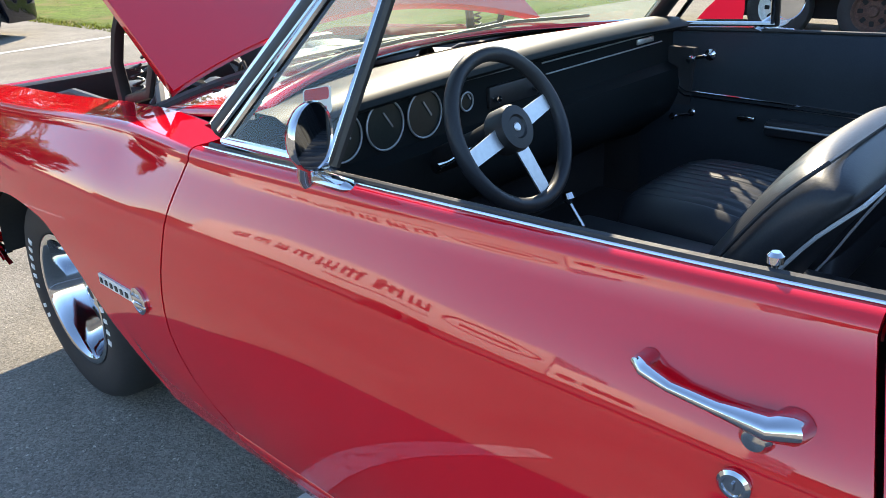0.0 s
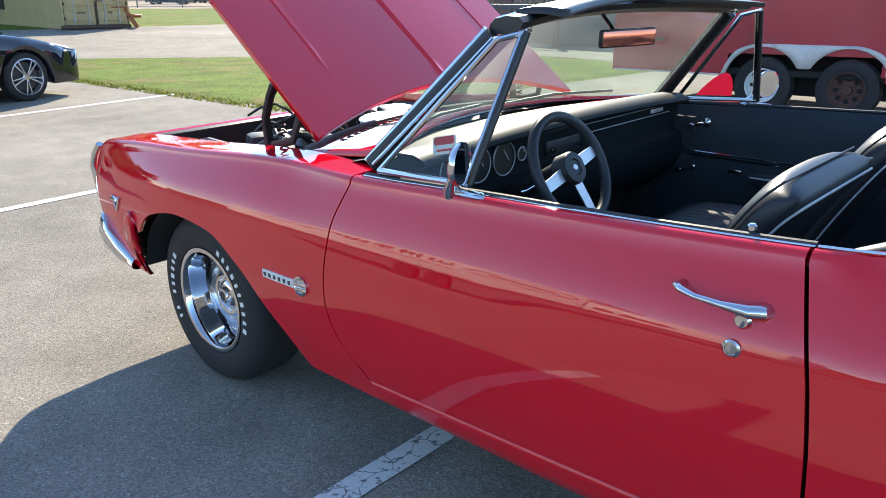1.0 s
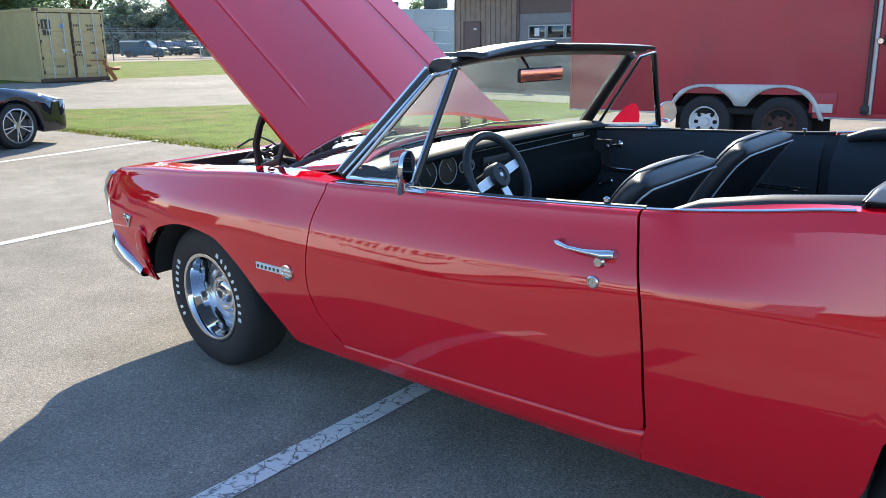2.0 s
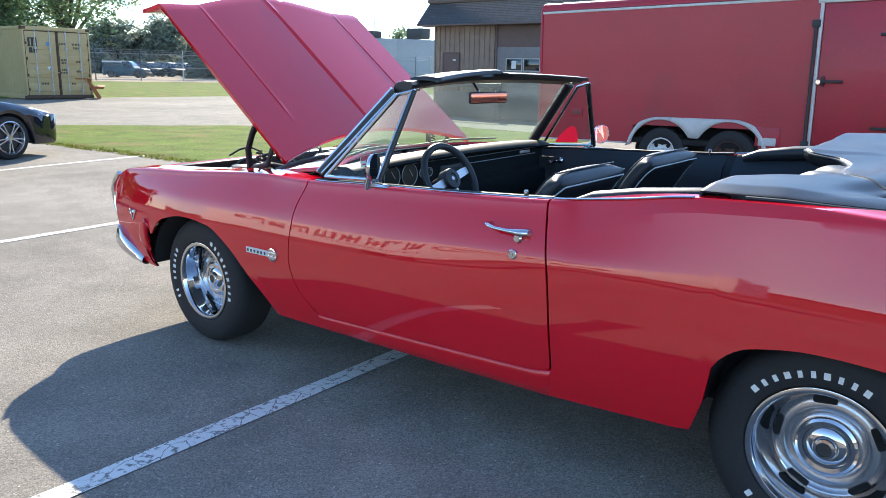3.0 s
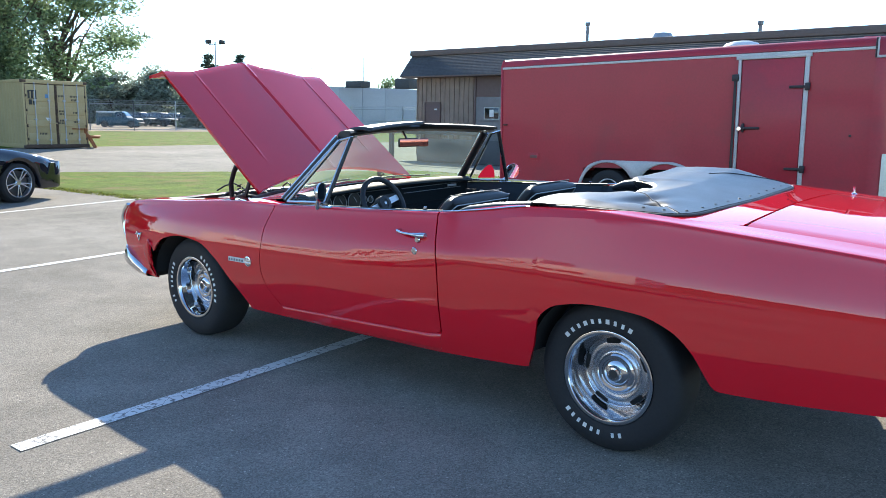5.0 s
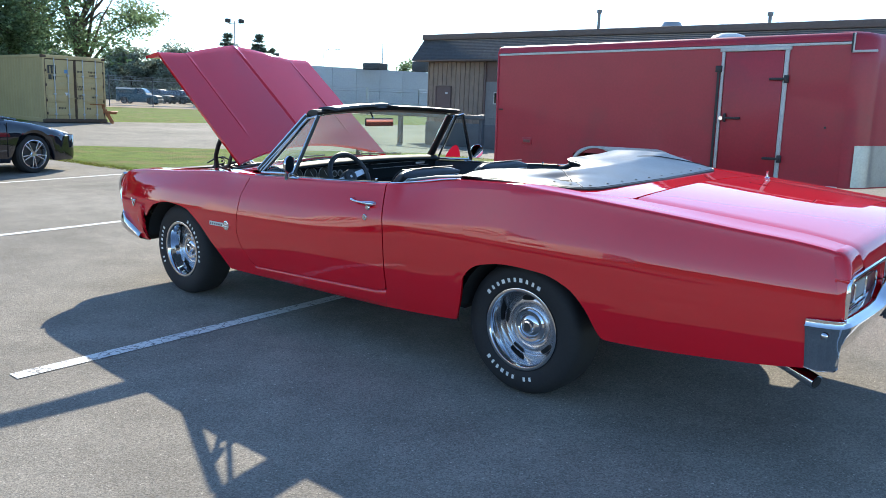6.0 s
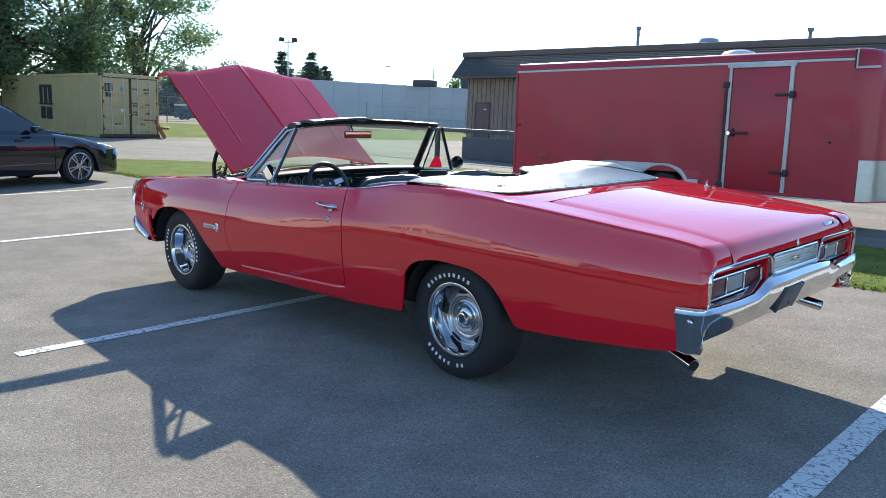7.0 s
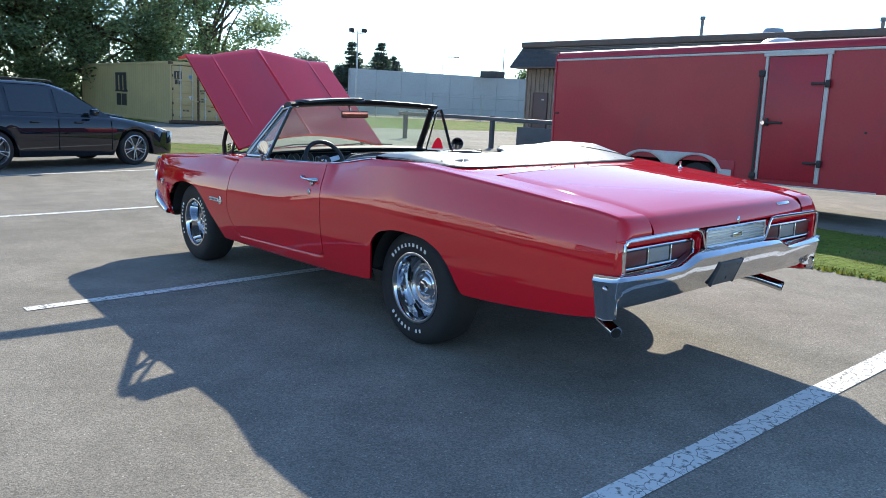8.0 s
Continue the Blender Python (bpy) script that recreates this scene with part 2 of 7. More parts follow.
SIDING = surface("weathered_wood_siding", (0.25, 0.185, 0.145), 0.85, 0, vary=0.3, scale=3, fine=60, island=0.14, bump=0.4, depth=0.004)
SHINGLE = surface("dark_shingle", (0.075, 0.080, 0.092), 0.9, 0, vary=0.30, scale=8, fine=50, island=0.06, bump=0.6, depth=0.006)
FASCIA = surface("dark_fascia", (0.13, 0.095, 0.082), 0.7, 0, vary=0.2)
DOOR_BROWN = surface("brown_steel_door", (0.13, 0.082, 0.072), 0.6, 0, vary=0.15)
CONCRETE = surface("painted_concrete", (0.40, 0.41, 0.42), 0.85, 0, vary=0.12, scale=0.3, fine=6, bump=0.15)
ROLLUP = surface("grey_roller_door", (0.20, 0.185, 0.18), 0.6, 0, vary=0.15)
GALV = surface("galvanised_steel", (0.38, 0.39, 0.40), 0.45, 0.7, vary=0.15)
DIRT = surface("tan_dirt", (0.34, 0.27, 0.19), 0.95, 0, vary=0.35, scale=0.6, fine=12, bump=0.5, depth=0.02, spec=0.1)
GRASS = surface("grass_turf", (0.112, 0.160, 0.026), 0.95, 0, vary=0.55, scale=1.6, fine=22, bump=1.0, depth=0.04, stain=(0.21, 0.150, 0.065), stain_scale=1.1, stain_size=0.50, spec=0.1)
BARK = surface("bark", (0.09, 0.07, 0.05), 0.9, 0, vary=0.35, scale=6, fine=40, bump=0.7, depth=0.02)
SHOPWALL = surface("brown_shop_wall", (0.15, 0.095, 0.08), 0.9, 0, vary=0.15, scale=0.8)
SIGNWHITE = surface("white_sign_board", (0.86, 0.82, 0.76), 0.6, 0, vary=0.05)
SIGNBROWN = surface("brown_sign_paint", (0.16, 0.06, 0.05), 0.6, 0, vary=0.1)


def leaf_material(name, colour, back=0.5, vary=0.45):
    m, n, l, b = material(name)
    info = n.new("ShaderNodeNewGeometry")
    r = n.new("ShaderNodeValToRGB")
    r.color_ramp.elements[0].color = (*((1 - vary) * c for c in colour), 1)
    r.color_ramp.elements[1].color = (*((1 + vary) * c for c in colour), 1)
    l.new(info.outputs["Random Per Island"], r.inputs[0])
    l.new(r.outputs[0], b.inputs["Base Color"])
    b.inputs["Roughness"].default_value = 0.6
    b.inputs["Specular IOR Level"].default_value = 0.25
    tl = n.new("ShaderNodeBsdfTranslucent")
    l.new(r.outputs[0], tl.inputs[0])
    mx = n.new("ShaderNodeMixShader"); mx.inputs[0].default_value = back
    l.new(b.outputs[0], mx.inputs[1]); l.new(tl.outputs[0], mx.inputs[2])
    l.new(mx.outputs[0], n["Material Output"].inputs[0])
    return m


BLADE = leaf_material("grass_blade", (0.165, 0.185, 0.028), 0.35, 0.8)
RED_FILM = leaf_material("red_film", (0.50, 0.012, 0.04), 0.35)
LEAF = leaf_material("broad_leaves", (0.17, 0.235, 0.125), 0.60)
CONIFER = leaf_material("conifer_needles", (0.12, 0.16, 0.12), 0.5)
# far leaves: aerial haze is put into this paler, greyer green
HAZELEAF = leaf_material("haze_paled_leaves", (0.24, 0.28, 0.22), 0.55)


def fabric_material():
    """Chain-link fabric seen from far: wire diamonds as a fine open weave."""
    m, n, l, b = material("chain_link")
    tc = n.new("ShaderNodeTexCoord")
    waves = []
    for turn in (45, -45):
        mp = n.new("ShaderNodeMapping"); mp.inputs["Rotation"].default_value = (0, radians(turn), 0)
        l.new(tc.outputs["Object"], mp.inputs["Vector"])
        w = n.new("ShaderNodeTexWave"); w.inputs["Scale"].default_value = 6.0
        l.new(mp.outputs[0], w.inputs["Vector"])
        g = n.new("ShaderNodeMath"); g.operation = "GREATER_THAN"; g.inputs[1].default_value = 0.985
        l.new(w.outputs["Fac"], g.inputs[0])
        waves.append(g)
    mxm = n.new("ShaderNodeMath"); mxm.operation = "MAXIMUM"
    l.new(waves[0].outputs[0], mxm.inputs[0]); l.new(waves[1].outputs[0], mxm.inputs[1])
    b.inputs["Base Color"].default_value = (0.36, 0.37, 0.38, 1); b.inputs["Metallic"].default_value = 0.6; b.inputs["Roughness"].default_value = 0.45
    tr = n.new("ShaderNodeBsdfTransparent")
    mx = n.new("ShaderNodeMixShader")
    l.new(mxm.outputs[0], mx.inputs[0]); l.new(tr.outputs[0], mx.inputs[1]); l.new(b.outputs[0], mx.inputs[2])
    l.new(mx.outputs[0], n["Material Output"].inputs[0])
    return m


LINK = fabric_material()


# ---- mesh helpers ----
def part(name, bm, mat, parent=None, label="", m=None, smooth=35):
    """Links a bmesh as one mesh object, under a parent if there is one. smooth: degrees past which an edge stays sharp."""
    me = bpy.data.meshes.new(name)
    if smooth:
        for e in bm.edges:
            if len(e.link_faces) == 2:
                e.smooth = e.calc_face_angle(0) < radians(smooth)
        for f in bm.faces:
            f.smooth = True
    bm.to_mesh(me)
    bm.free()
    me.materials.append(mat)
    ob = new(name, me)
    if parent:
        ob.parent = parent
    if m is not None:
        ob.matrix_basis = m
    if label:
        tagged(ob, label)
    return ob


def thing(name, label, category, m=None, group="", kind=""):
    ob = new(name)
    ob.empty_display_size = 0.2
    if m is not None:
        ob.matrix_basis = m
    return tagged(ob, label, category, group, kind)


def box(size, at=(0, 0, 0), bevel=0.0, m=None, bm=None, seg=2):
    """A block centred at a point, with its edges rounded."""
    own = bmesh.new()
    bmesh.ops.create_cube(own, size=1)
    bmesh.ops.scale(own, vec=size, verts=own.verts)
    if bevel:
        bmesh.ops.bevel(own, geom=own.edges[:], offset=min(bevel, 0.49 * min(size)), segments=seg, affect="EDGES", profile=0.5)
    bmesh.ops.transform(own, matrix=Matrix.Translation(at) @ (m or Matrix()), verts=own.verts)
    return merge(bm, own)


def merge(bm, own):
    if bm is None:
        return own
    me = bpy.data.meshes.new("tmp")
    own.to_mesh(me)
    own.free()
    bm.from_mesh(me)
    bpy.data.meshes.remove(me)
    return bm


def lathe(profile, steps=40, m=None, bm=None, closed=False):
    """Turns a profile of (radius, height) points about the z axis."""
    own = bmesh.new()
    rings = []
    for r, z in profile:
        if r < 1e-6:
            rings.append([own.verts.new((0, 0, z))])
        else:
            rings.append([own.verts.new((r * math.cos(2 * math.pi * k / steps), r * math.sin(2 * math.pi * k / steps), z)) for k in range(steps)])
    pairs = list(zip(rings, rings[1:])) + ([(rings[-1], rings[0])] if closed else [])
    for a, b in pairs:
        for k in range(steps):
            j = (k + 1) % steps
            if len(a) == 1 and len(b) == 1:
                continue
            if len(a) == 1:
                own.faces.new((a[0], b[j], b[k]))
            elif len(b) == 1:
                own.faces.new((a[k], a[j], b[0]))
            else:
                own.faces.new((a[k], a[j], b[j], b[k]))
    bmesh.ops.recalc_face_normals(own, faces=own.faces)
    if m is not None:
        bmesh.ops.transform(own, matrix=m, verts=own.verts)
    return merge(bm, own)


def tube(points, radius, steps=10, bm=None, flat=1.0, close=False):
    """A round bar along a line of points; radius may be a list. flat squashes it along its local second axis."""
    own = bmesh.new()
    pts = [Vector(p) for p in points]
    n = len(pts)
    rings = []
    up = None
    for i, p in enumerate(pts):
        if close:
            d = pts[(i + 1) % n] - pts[i - 1]
        else:
            d = pts[min(i + 1, n - 1)] - pts[max(i - 1, 0)]
        d.normalize()
        if up is None:
            up = Vector((0, 0, 1)) if abs(d.z) < 0.9 else Vector((0, 1, 0))
        a = d.cross(up).normalized()
        up = a.cross(d).normalized()
        r = radius[i] if isinstance(radius, (list, tuple)) else radius
        rings.append([own.verts.new(p + r * (math.cos(2 * math.pi * k / steps) * a + flat * math.sin(2 * math.pi * k / steps) * up)) for k in range(steps)])
    for i in range(n if close else n - 1):
        a, b = rings[i], rings[(i + 1) % n]
        for k in range(steps):
            j = (k + 1) % steps
            own.faces.new((a[k], a[j], b[j], b[k]))
    if not close:
        own.faces.new(rings[0][::-1])
        own.faces.new(rings[-1])
    bmesh.ops.recalc_face_normals(own, faces=own.faces)
    return merge(bm, own)


def grid(rows, bm=None, wrap=False, flip=False):
    """A skin over rows of points, all rows equally long."""
    own = bmesh.new()
    vs = [[own.verts.new(p) for p in row] for row in rows]
    for a, b in zip(vs, vs[1:]):
        count = len(a)
        for k in range(count if wrap else count - 1):
            j = (k + 1) % count
            f = (a[k], a[j], b[j], b[k])
            own.faces.new(f[::-1] if flip else f)
    return merge(bm, own)


def thicken(bm, depth):
    """Gives an open skin a thickness, against its normals for a positive depth."""
    bm.normal_update()
    bm.verts.index_update()
    old = bm.verts[:]
    faces = bm.faces[:]
    rim = [e for e in bm.edges if len(e.link_faces) == 1]
    loops = []
    for e in rim:
        f = e.link_faces[0]
        lp = next(q for q in f.loops if q.edge == e)
        loops.append((lp.vert, lp.link_loop_next.vert))
    inner = [bm.verts.new(v.co - v.normal * depth) for v in old]
    for f in faces:
        bm.faces.new([inner[v.index] for v in reversed(f.verts)])
    for a, b in loops:
        bm.faces.new((b, a, inner[a.index], inner[b.index]))
    return bm


def prism(outline, depth, m=None, bm=None, bevel=0.0):
    """A flat outline of (x, y) points raised by depth along z."""
    own = bmesh.new()
    low = [own.verts.new((x, y, 0)) for x, y in outline]
    top = [own.verts.new((x, y, depth)) for x, y in outline]
    own.faces.new(low[::-1])
    own.faces.new(top)
    for k in range(len(low)):
        j = (k + 1) % len(low)
        own.faces.new((low[k], low[j], top[j], top[k]))
    bmesh.ops.recalc_face_normals(own, faces=own.faces)
    if bevel:
        bmesh.ops.bevel(own, geom=own.edges[:], offset=bevel, segments=2, affect="EDGES", profile=0.5)
    if m is not None:
        bmesh.ops.transform(own, matrix=m, verts=own.verts)
    return merge(bm, own)


def smooth_curve(*points):
    """A smooth line through (x, value) points that never overshoots."""
    xs = np.array([p[0] for p in points], float)
    ys = np.array([p[1] for p in points], float)
    h = np.diff(xs)
    d = np.diff(ys) / h
    s = np.zeros(len(xs))
    s[0], s[-1] = d[0], d[-1]
    for i in range(1, len(xs) - 1):
        if d[i - 1] * d[i] > 0:
            w1, w2 = 2 * h[i] + h[i - 1], h[i] + 2 * h[i - 1]
            s[i] = (w1 + w2) / (w1 / d[i - 1] + w2 / d[i])
    xs, ys, h, s = xs.tolist(), ys.tolist(), h.tolist(), s.tolist()

    def at(x):
        if x <= xs[0]:
            return ys[0]
        if x >= xs[-1]:
            return ys[-1]
        i = 0
        while x > xs[i + 1]:
            i += 1
        t = (x - xs[i]) / h[i]
        return ((2 * t ** 3 - 3 * t ** 2 + 1) * ys[i] + (t ** 3 - 2 * t ** 2 + t) * h[i] * s[i]
                + (3 * t ** 2 - 2 * t ** 3) * ys[i + 1] + (t ** 3 - t ** 2) * h[i] * s[i + 1])
    return at


# ---- ground ----
SLOPE_X, SLOPE_Y = 0.0185, 0.024


def ground_z(x, y):
    """Height of the ground: a slight cross fall round the car that dies away."""
    far = min(1.0, max(0.0, (-x - 14) / 16))
    return (SLOPE_X * x + SLOPE_Y * y) * math.exp(-(x * x + y * y) / 49.0) + 0.10 * far * far * (3 - 2 * far)


def spread(a, b, fine, far):
    """Coordinates from -far to far, close together between a and b and ever wider outside."""
    out = [a + (b - a) * k / fine for k in range(fine + 1)]
    step = (b - a) / fine
    lo, hi, s = a, b, step
    while lo > -far:
        s *= 1.35
        lo -= s
        hi += s
        out = [lo] + out + [hi]
    return out


gx, gy = spread(-36.0, 12.0, 96, 1500), spread(-14.0, 18.0, 64, 1500)
part("ground", grid([[(x, y, ground_z(x, y)) for y in gy] for x in gx], flip=True), ASPHALT, smooth=80)
tagged(bpy.data.objects["ground"], "old grey-tan asphalt parking lot with worn aggregate", "asphalt ground", kind="structure")


def painted_line(ax, ay, bx, by, width=0.11):
    """A painted line on the asphalt from a to b."""
    a, b = Vector((ax, ay)), Vector((bx, by))
    n = Vector((-(b - a).y, (b - a).x)).normalized() * width / 2
    rows = []
    steps = max(8, int((b - a).length / 0.15))
    for k in range(steps + 1):
        p = a.lerp(b, k / steps)
        wob = [0.006 * noise.noise((p.x * 9, p.y * 9, s * 5.0)) for s in (0, 1)]
        row = []
        for s in (-1, -0.33, 0.33, 1):
            q = p + n * s * (1 + wob[int(s > 0)] * 12)
            row.append((q.x, q.y, ground_z(q.x, q.y) + 0.004))
        rows.append(row)
    ob = part("painted_line", grid(rows), LINE)
    bmf = bmesh.new(); bmf.from_mesh(ob.data); bmesh.ops.recalc_face_normals(bmf, faces=bmf.faces)
    if sum(f.normal.z for f in bmf.faces) < 0:
        bmesh.ops.reverse_faces(bmf, faces=bmf.faces)
    bmf.to_mesh(ob.data); bmf.free()
    tagged(ob, "cracked white painted parking line on the asphalt", "parking line", "parking lines", "structure")


def turf(name, label, outline_low, outline_high, x0, x1, steps, rise=0.03):
    """A piece of turf between two lines y = low(x) and y = high(x), slightly proud of the asphalt, with a rounded uneven edge."""
    rows = []
    for k in range(steps + 1):
        x = x0 + (x1 - x0) * k / steps
        lo = outline_low(x) + 0.12 * noise.noise((x * 1.7, 3.1, 0))
        hi = outline_high(x) + 0.12 * noise.noise((x * 1.7, 9.1, 0))
        row = []
        for j in range(25):
            v = j / 24
            y = lo + (hi - lo) * v
            e = min(1.0, min(v, 1 - v) * abs(hi - lo) / 0.25, min(k, steps - k) * 0.5)
            row.append((x, y, ground_z(x, y) - 0.02 + (rise + 0.02) * e + 0.012 * noise.noise((x * 3, y * 3, 1)) * e))
        rows.append(row)
    return tagged(part(name, grid(rows, flip=x1 > x0), GRASS, smooth=80), label, "grass", kind="structure")


rows = [[(x, y, ground_z(x, y) + 0.050 + 0.01 * noise.noise((x * 0.4, y * 0.4, 2))) for y in [20 + 2.0 * j for j in range(31)]]
        for x in [-140 + 2.0 * k for k in range(41)]]
rows = [[(px + 0.25 * (py - 20) if px > -64 else px, py, z) for px, py, z in r] for r in rows]
tagged(part("dirt_lot", grid(rows, flip=True), DIRT, smooth=80), "tan gravelly dirt lot beyond the fence", "dirt", kind="structure")


def blades(name, label, spots, height, count, seed):
    """Grass blades over a turf: many thin bent blades in one mesh."""
    rnd = random.Random(seed)
    verts, faces = [], []
    for _ in range(count):
        x, y = spots(rnd)
        z = ground_z(x, y)
        a = rnd.uniform(0, 2 * math.pi)
        hgt = height * rnd.uniform(0.4, 1.3)
        w = 0.008 + 0.009 * rnd.random()
        dx, dy = math.cos(a), math.sin(a)
        lean = rnd.uniform(0.1, 0.7) * hgt
        i = len(verts)
        verts += [(x - dy * w, y + dx * w, z), (x + dy * w, y - dx * w, z), (x + dx * lean, y + dy * lean, z + hgt)]
        faces.append((i, i + 1, i + 2))
    me = bpy.data.meshes.new(name)
    me.from_pydata(verts, [], faces)
    me.materials.append(BLADE)
    return tagged(new(name, me), label, "grass", kind="stuff")


# ---- the red convertible: nose to -x, driver's side to -y ----
CAR = thing("convertible_car", "red 1960s convertible, hood raised, black top folded, on painted lines", "car",
            pose(0, 0.012, 0, 1.375, -1.06, 0))

crest_z = smooth_curve((-2.36, 0.80), (-2.28, 0.852), (-2.185, 0.878), (-1.6, 0.910), (-0.95, 0.944), (-0.62, 0.945), (-0.265, 0.956),
                       (0.3, 0.970), (0.6, 0.982), (0.85, 1.008), (1.134, 1.043), (1.4, 1.047), (1.68, 1.033), (2.0, 1.004), (2.5, 0.953), (2.865, 0.906), (2.95, 0.872))
half_wide = smooth_curve((-2.36, 0.903), (-2.2, 0.933), (-2.03, 0.958), (-1.5, 0.991), (-0.8, 0.996), (0.0, 0.997), (0.5, 0.993), (0.9, 0.991),
                         (1.5, 1.000), (2.1, 0.986), (2.6, 0.953), (2.95, 0.915))
half_crest = smooth_curve((-2.36, 0.870), (-2.2, 0.885), (-1.5, 0.890), (-0.95, 0.882), (-0.62, 0.904), (-0.2, 0.907), (0.3, 0.903), (0.6, 0.897),
                          (0.9, 0.918), (1.15, 0.935), (1.4, 0.943), (1.8, 0.934), (2.3, 0.916), (2.95, 0.872))


fold_h = smooth_curve((-2.4, 0.022), (0.60, 0.022), (0.66, 0.028), (0.74, 0.052), (0.95, 0.046), (1.3, 0.034), (1.7, 0.022), (1.95, 0.016), (2.95, 0.015))
bend_z = smooth_curve((-2.4, 0.757), (-0.7, 0.762), (0.0, 0.770), (0.72, 0.782), (1.2, 0.792), (1.8, 0.786), (2.4, 0.765), (2.95, 0.748))


def side_y(x, z):
    """Half width of the body at a station and height: tucked sill, full belly, a soft bend, and a flat shoulder that leans in to the crest.
    On the doors the bend is broad; on the quarter panels it is tight."""
    c, w, s = crest_z(x) - fold_h(x), half_wide(x), half_crest(x)
    u = min(1.0, max(0.0, (x + 0.05) / 0.85))
    za = min(bend_z(x) - 0.032 + 0.004 * u, c - 0.07)
    zb = min(bend_z(x) + 0.033 - 0.003 * u, c - 0.03)
    ma, mb = 0.258 - 0.158 * u, 0.275 - 0.060 * u
    da = 0.0148 - 0.0058 * u
    db = da + 0.5 * (ma + mb) * (zb - za)
    top = (w - s - db) / (c - zb)
    knots = ((0.28, w - 0.062, 0.30), (0.42, w - 0.020, 0.20), (0.60, w, 0.0), (za, w - da, -ma), (zb, w - db, -0.7 * mb - 0.3 * top), (c, s, -top))
    if z <= knots[0][0]:
        return knots[0][1]
    if z >= c:
        return s
    i = max(k for k in range(len(knots) - 1) if z >= knots[k][0])
    (z0, y0, m0), (z1, y1, m1) = knots[i], knots[i + 1]
    h = z1 - z0
    t = (z - z0) / h
    return ((2 * t ** 3 - 3 * t ** 2 + 1) * y0 + (t ** 3 - 2 * t ** 2 + t) * h * m0 + (3 * t ** 2 - 2 * t ** 3) * y1 + (t ** 3 - t ** 2) * h * m1)


LEVELS = (0, 0.04, 0.1, 0.18, 0.27, 0.36, 0.44, 0.51, 0.57, 0.62, 0.655, 0.69, 0.72, 0.75, 0.78, 0.81, 0.85, 0.90, 0.95, 1.0)


def skin(x_left, x_right, z_low, y_in, z_in, columns, side, spread_u=None):
    """One outer body panel between two seams, from its lower edge over the shoulder to its inner edge."""
    rows = []
    for k in range(columns + 1):
        u = k / columns
        if spread_u:
            u = spread_u(u)
        col = []
        for v in LEVELS:
            z = 0.6
            for _ in range(4):
                x = x_left(z) + (x_right(z) - x_left(z)) * u
                lo = z_low(x)
                z = lo + (crest_z(x) - fold_h(x) - lo) * v
            x = x_left(z) + (x_right(z) - x_left(z)) * u
            col.append((x, side * side_y(x, z), z))
        x, c, s = col[-1][0], crest_z(col[-1][0]), half_crest(col[-1][0])
        h = fold_h(x)
        r = min(0.022, h)
        flat = min(1.0, max(0.0, (h - 0.022) / 0.012))
        for a, f in ((15, 0.2), (30, 0.4), (45, 0.6), (60, 0.75), (75, 0.9), (90, 1.0)):
            ca, sa = math.cos(radians(a)), math.sin(radians(a))
            col.append((x, side * (s - r + r * (ca + (1 - 1.35 * f + 0.35 * f * f - ca) * flat) - 0.010 * flat * f), c - h + h * (sa + (f - sa) * flat)))
        s += 0.022 - r - 0.010 * flat
        yi, zi = y_in(x), z_in(x)
        for t in (0.33, 0.66, 1.0):
            yy = s - 0.022 + (yi - s + 0.022) * t
            col.append((x, side * yy, c + (zi - c) * t * t))
        col.append((x, side * (yi - 0.004), zi - 0.035))
        rows.append(col)
    bm = grid(rows, flip=side < 0)
    return bm


seam_nose = smooth_curve((0.36, -2.16), (0.45, -2.24), (0.55, -2.285), (0.65, -2.312), (0.75, -2.335), (0.80, -2.315), (0.84, -2.27), (0.88, -2.19))
seam_front = smooth_curve((0.30, -0.500), (0.38, -0.535), (0.45, -0.615), (0.60, -0.668), (0.80, -0.660), (0.95, -0.620))
seam_back = smooth_curve((0.30, 0.640), (0.385, 0.655), (0.43, 0.672), (0.60, 0.668), (0.75, 0.652), (0.98, 0.592))
seam_tail = smooth_curve((0.40, 2.87), (0.60, 2.918), (0.75, 2.930), (0.80, 2.926), (0.84, 2.914), (0.87, 2.902), (0.90, 2.898))
low_fender = smooth_curve((-2.35, 0.42), (-2.1, 0.385), (-1.885, 0.365), (-1.868, 0.48), (-1.82, 0.585), (-1.70, 0.662), (-1.50, 0.694), (-1.30, 0.678),
                          (-1.12, 0.595), (-0.99, 0.475), (-0.875, 0.318), (-0.85, 0.302), (-0.4, 0.298))
low_quarter = smooth_curve((0.6, 0.298), (1.0, 0.318), (1.190, 0.345), (1.203, 0.50), (1.240, 0.592), (1.335, 0.650), (1.50, 0.672), (1.68, 0.662),
                           (1.82, 0.616), (1.91, 0.535), (1.962, 0.445), (1.985, 0.410), (2.01, 0.403), (2.6, 0.432), (2.95, 0.475))
fender_in = smooth_curve((-2.35, 0.70), (-2.2, 0.745), (-1.03, 0.745), (-0.9, 0.75), (-0.6, 0.80))
quarter_in = smooth_curve((0.6, 0.870), (0.75, 0.858), (1.0, 0.858), (1.25, 0.850), (1.5, 0.845), (1.75, 0.84), (1.99, 0.742), (2.5, 0.730), (2.94, 0.705))
quarter_in_z = smooth_curve((0.6, 0.978), (1.1, 1.044), (1.5, 1.049), (1.99, 1.008), (2.5, 0.960), (2.87, 0.906), (2.94, 0.872))



def door_low(x):
    """Lower edge of the door: it rises a little to the rear and turns up round the rear corner."""
    return 0.366 + 0.030 * (x + 0.5) / 1.15 + 0.012 * max(0.0, (x - 0.58) / 0.07) ** 2


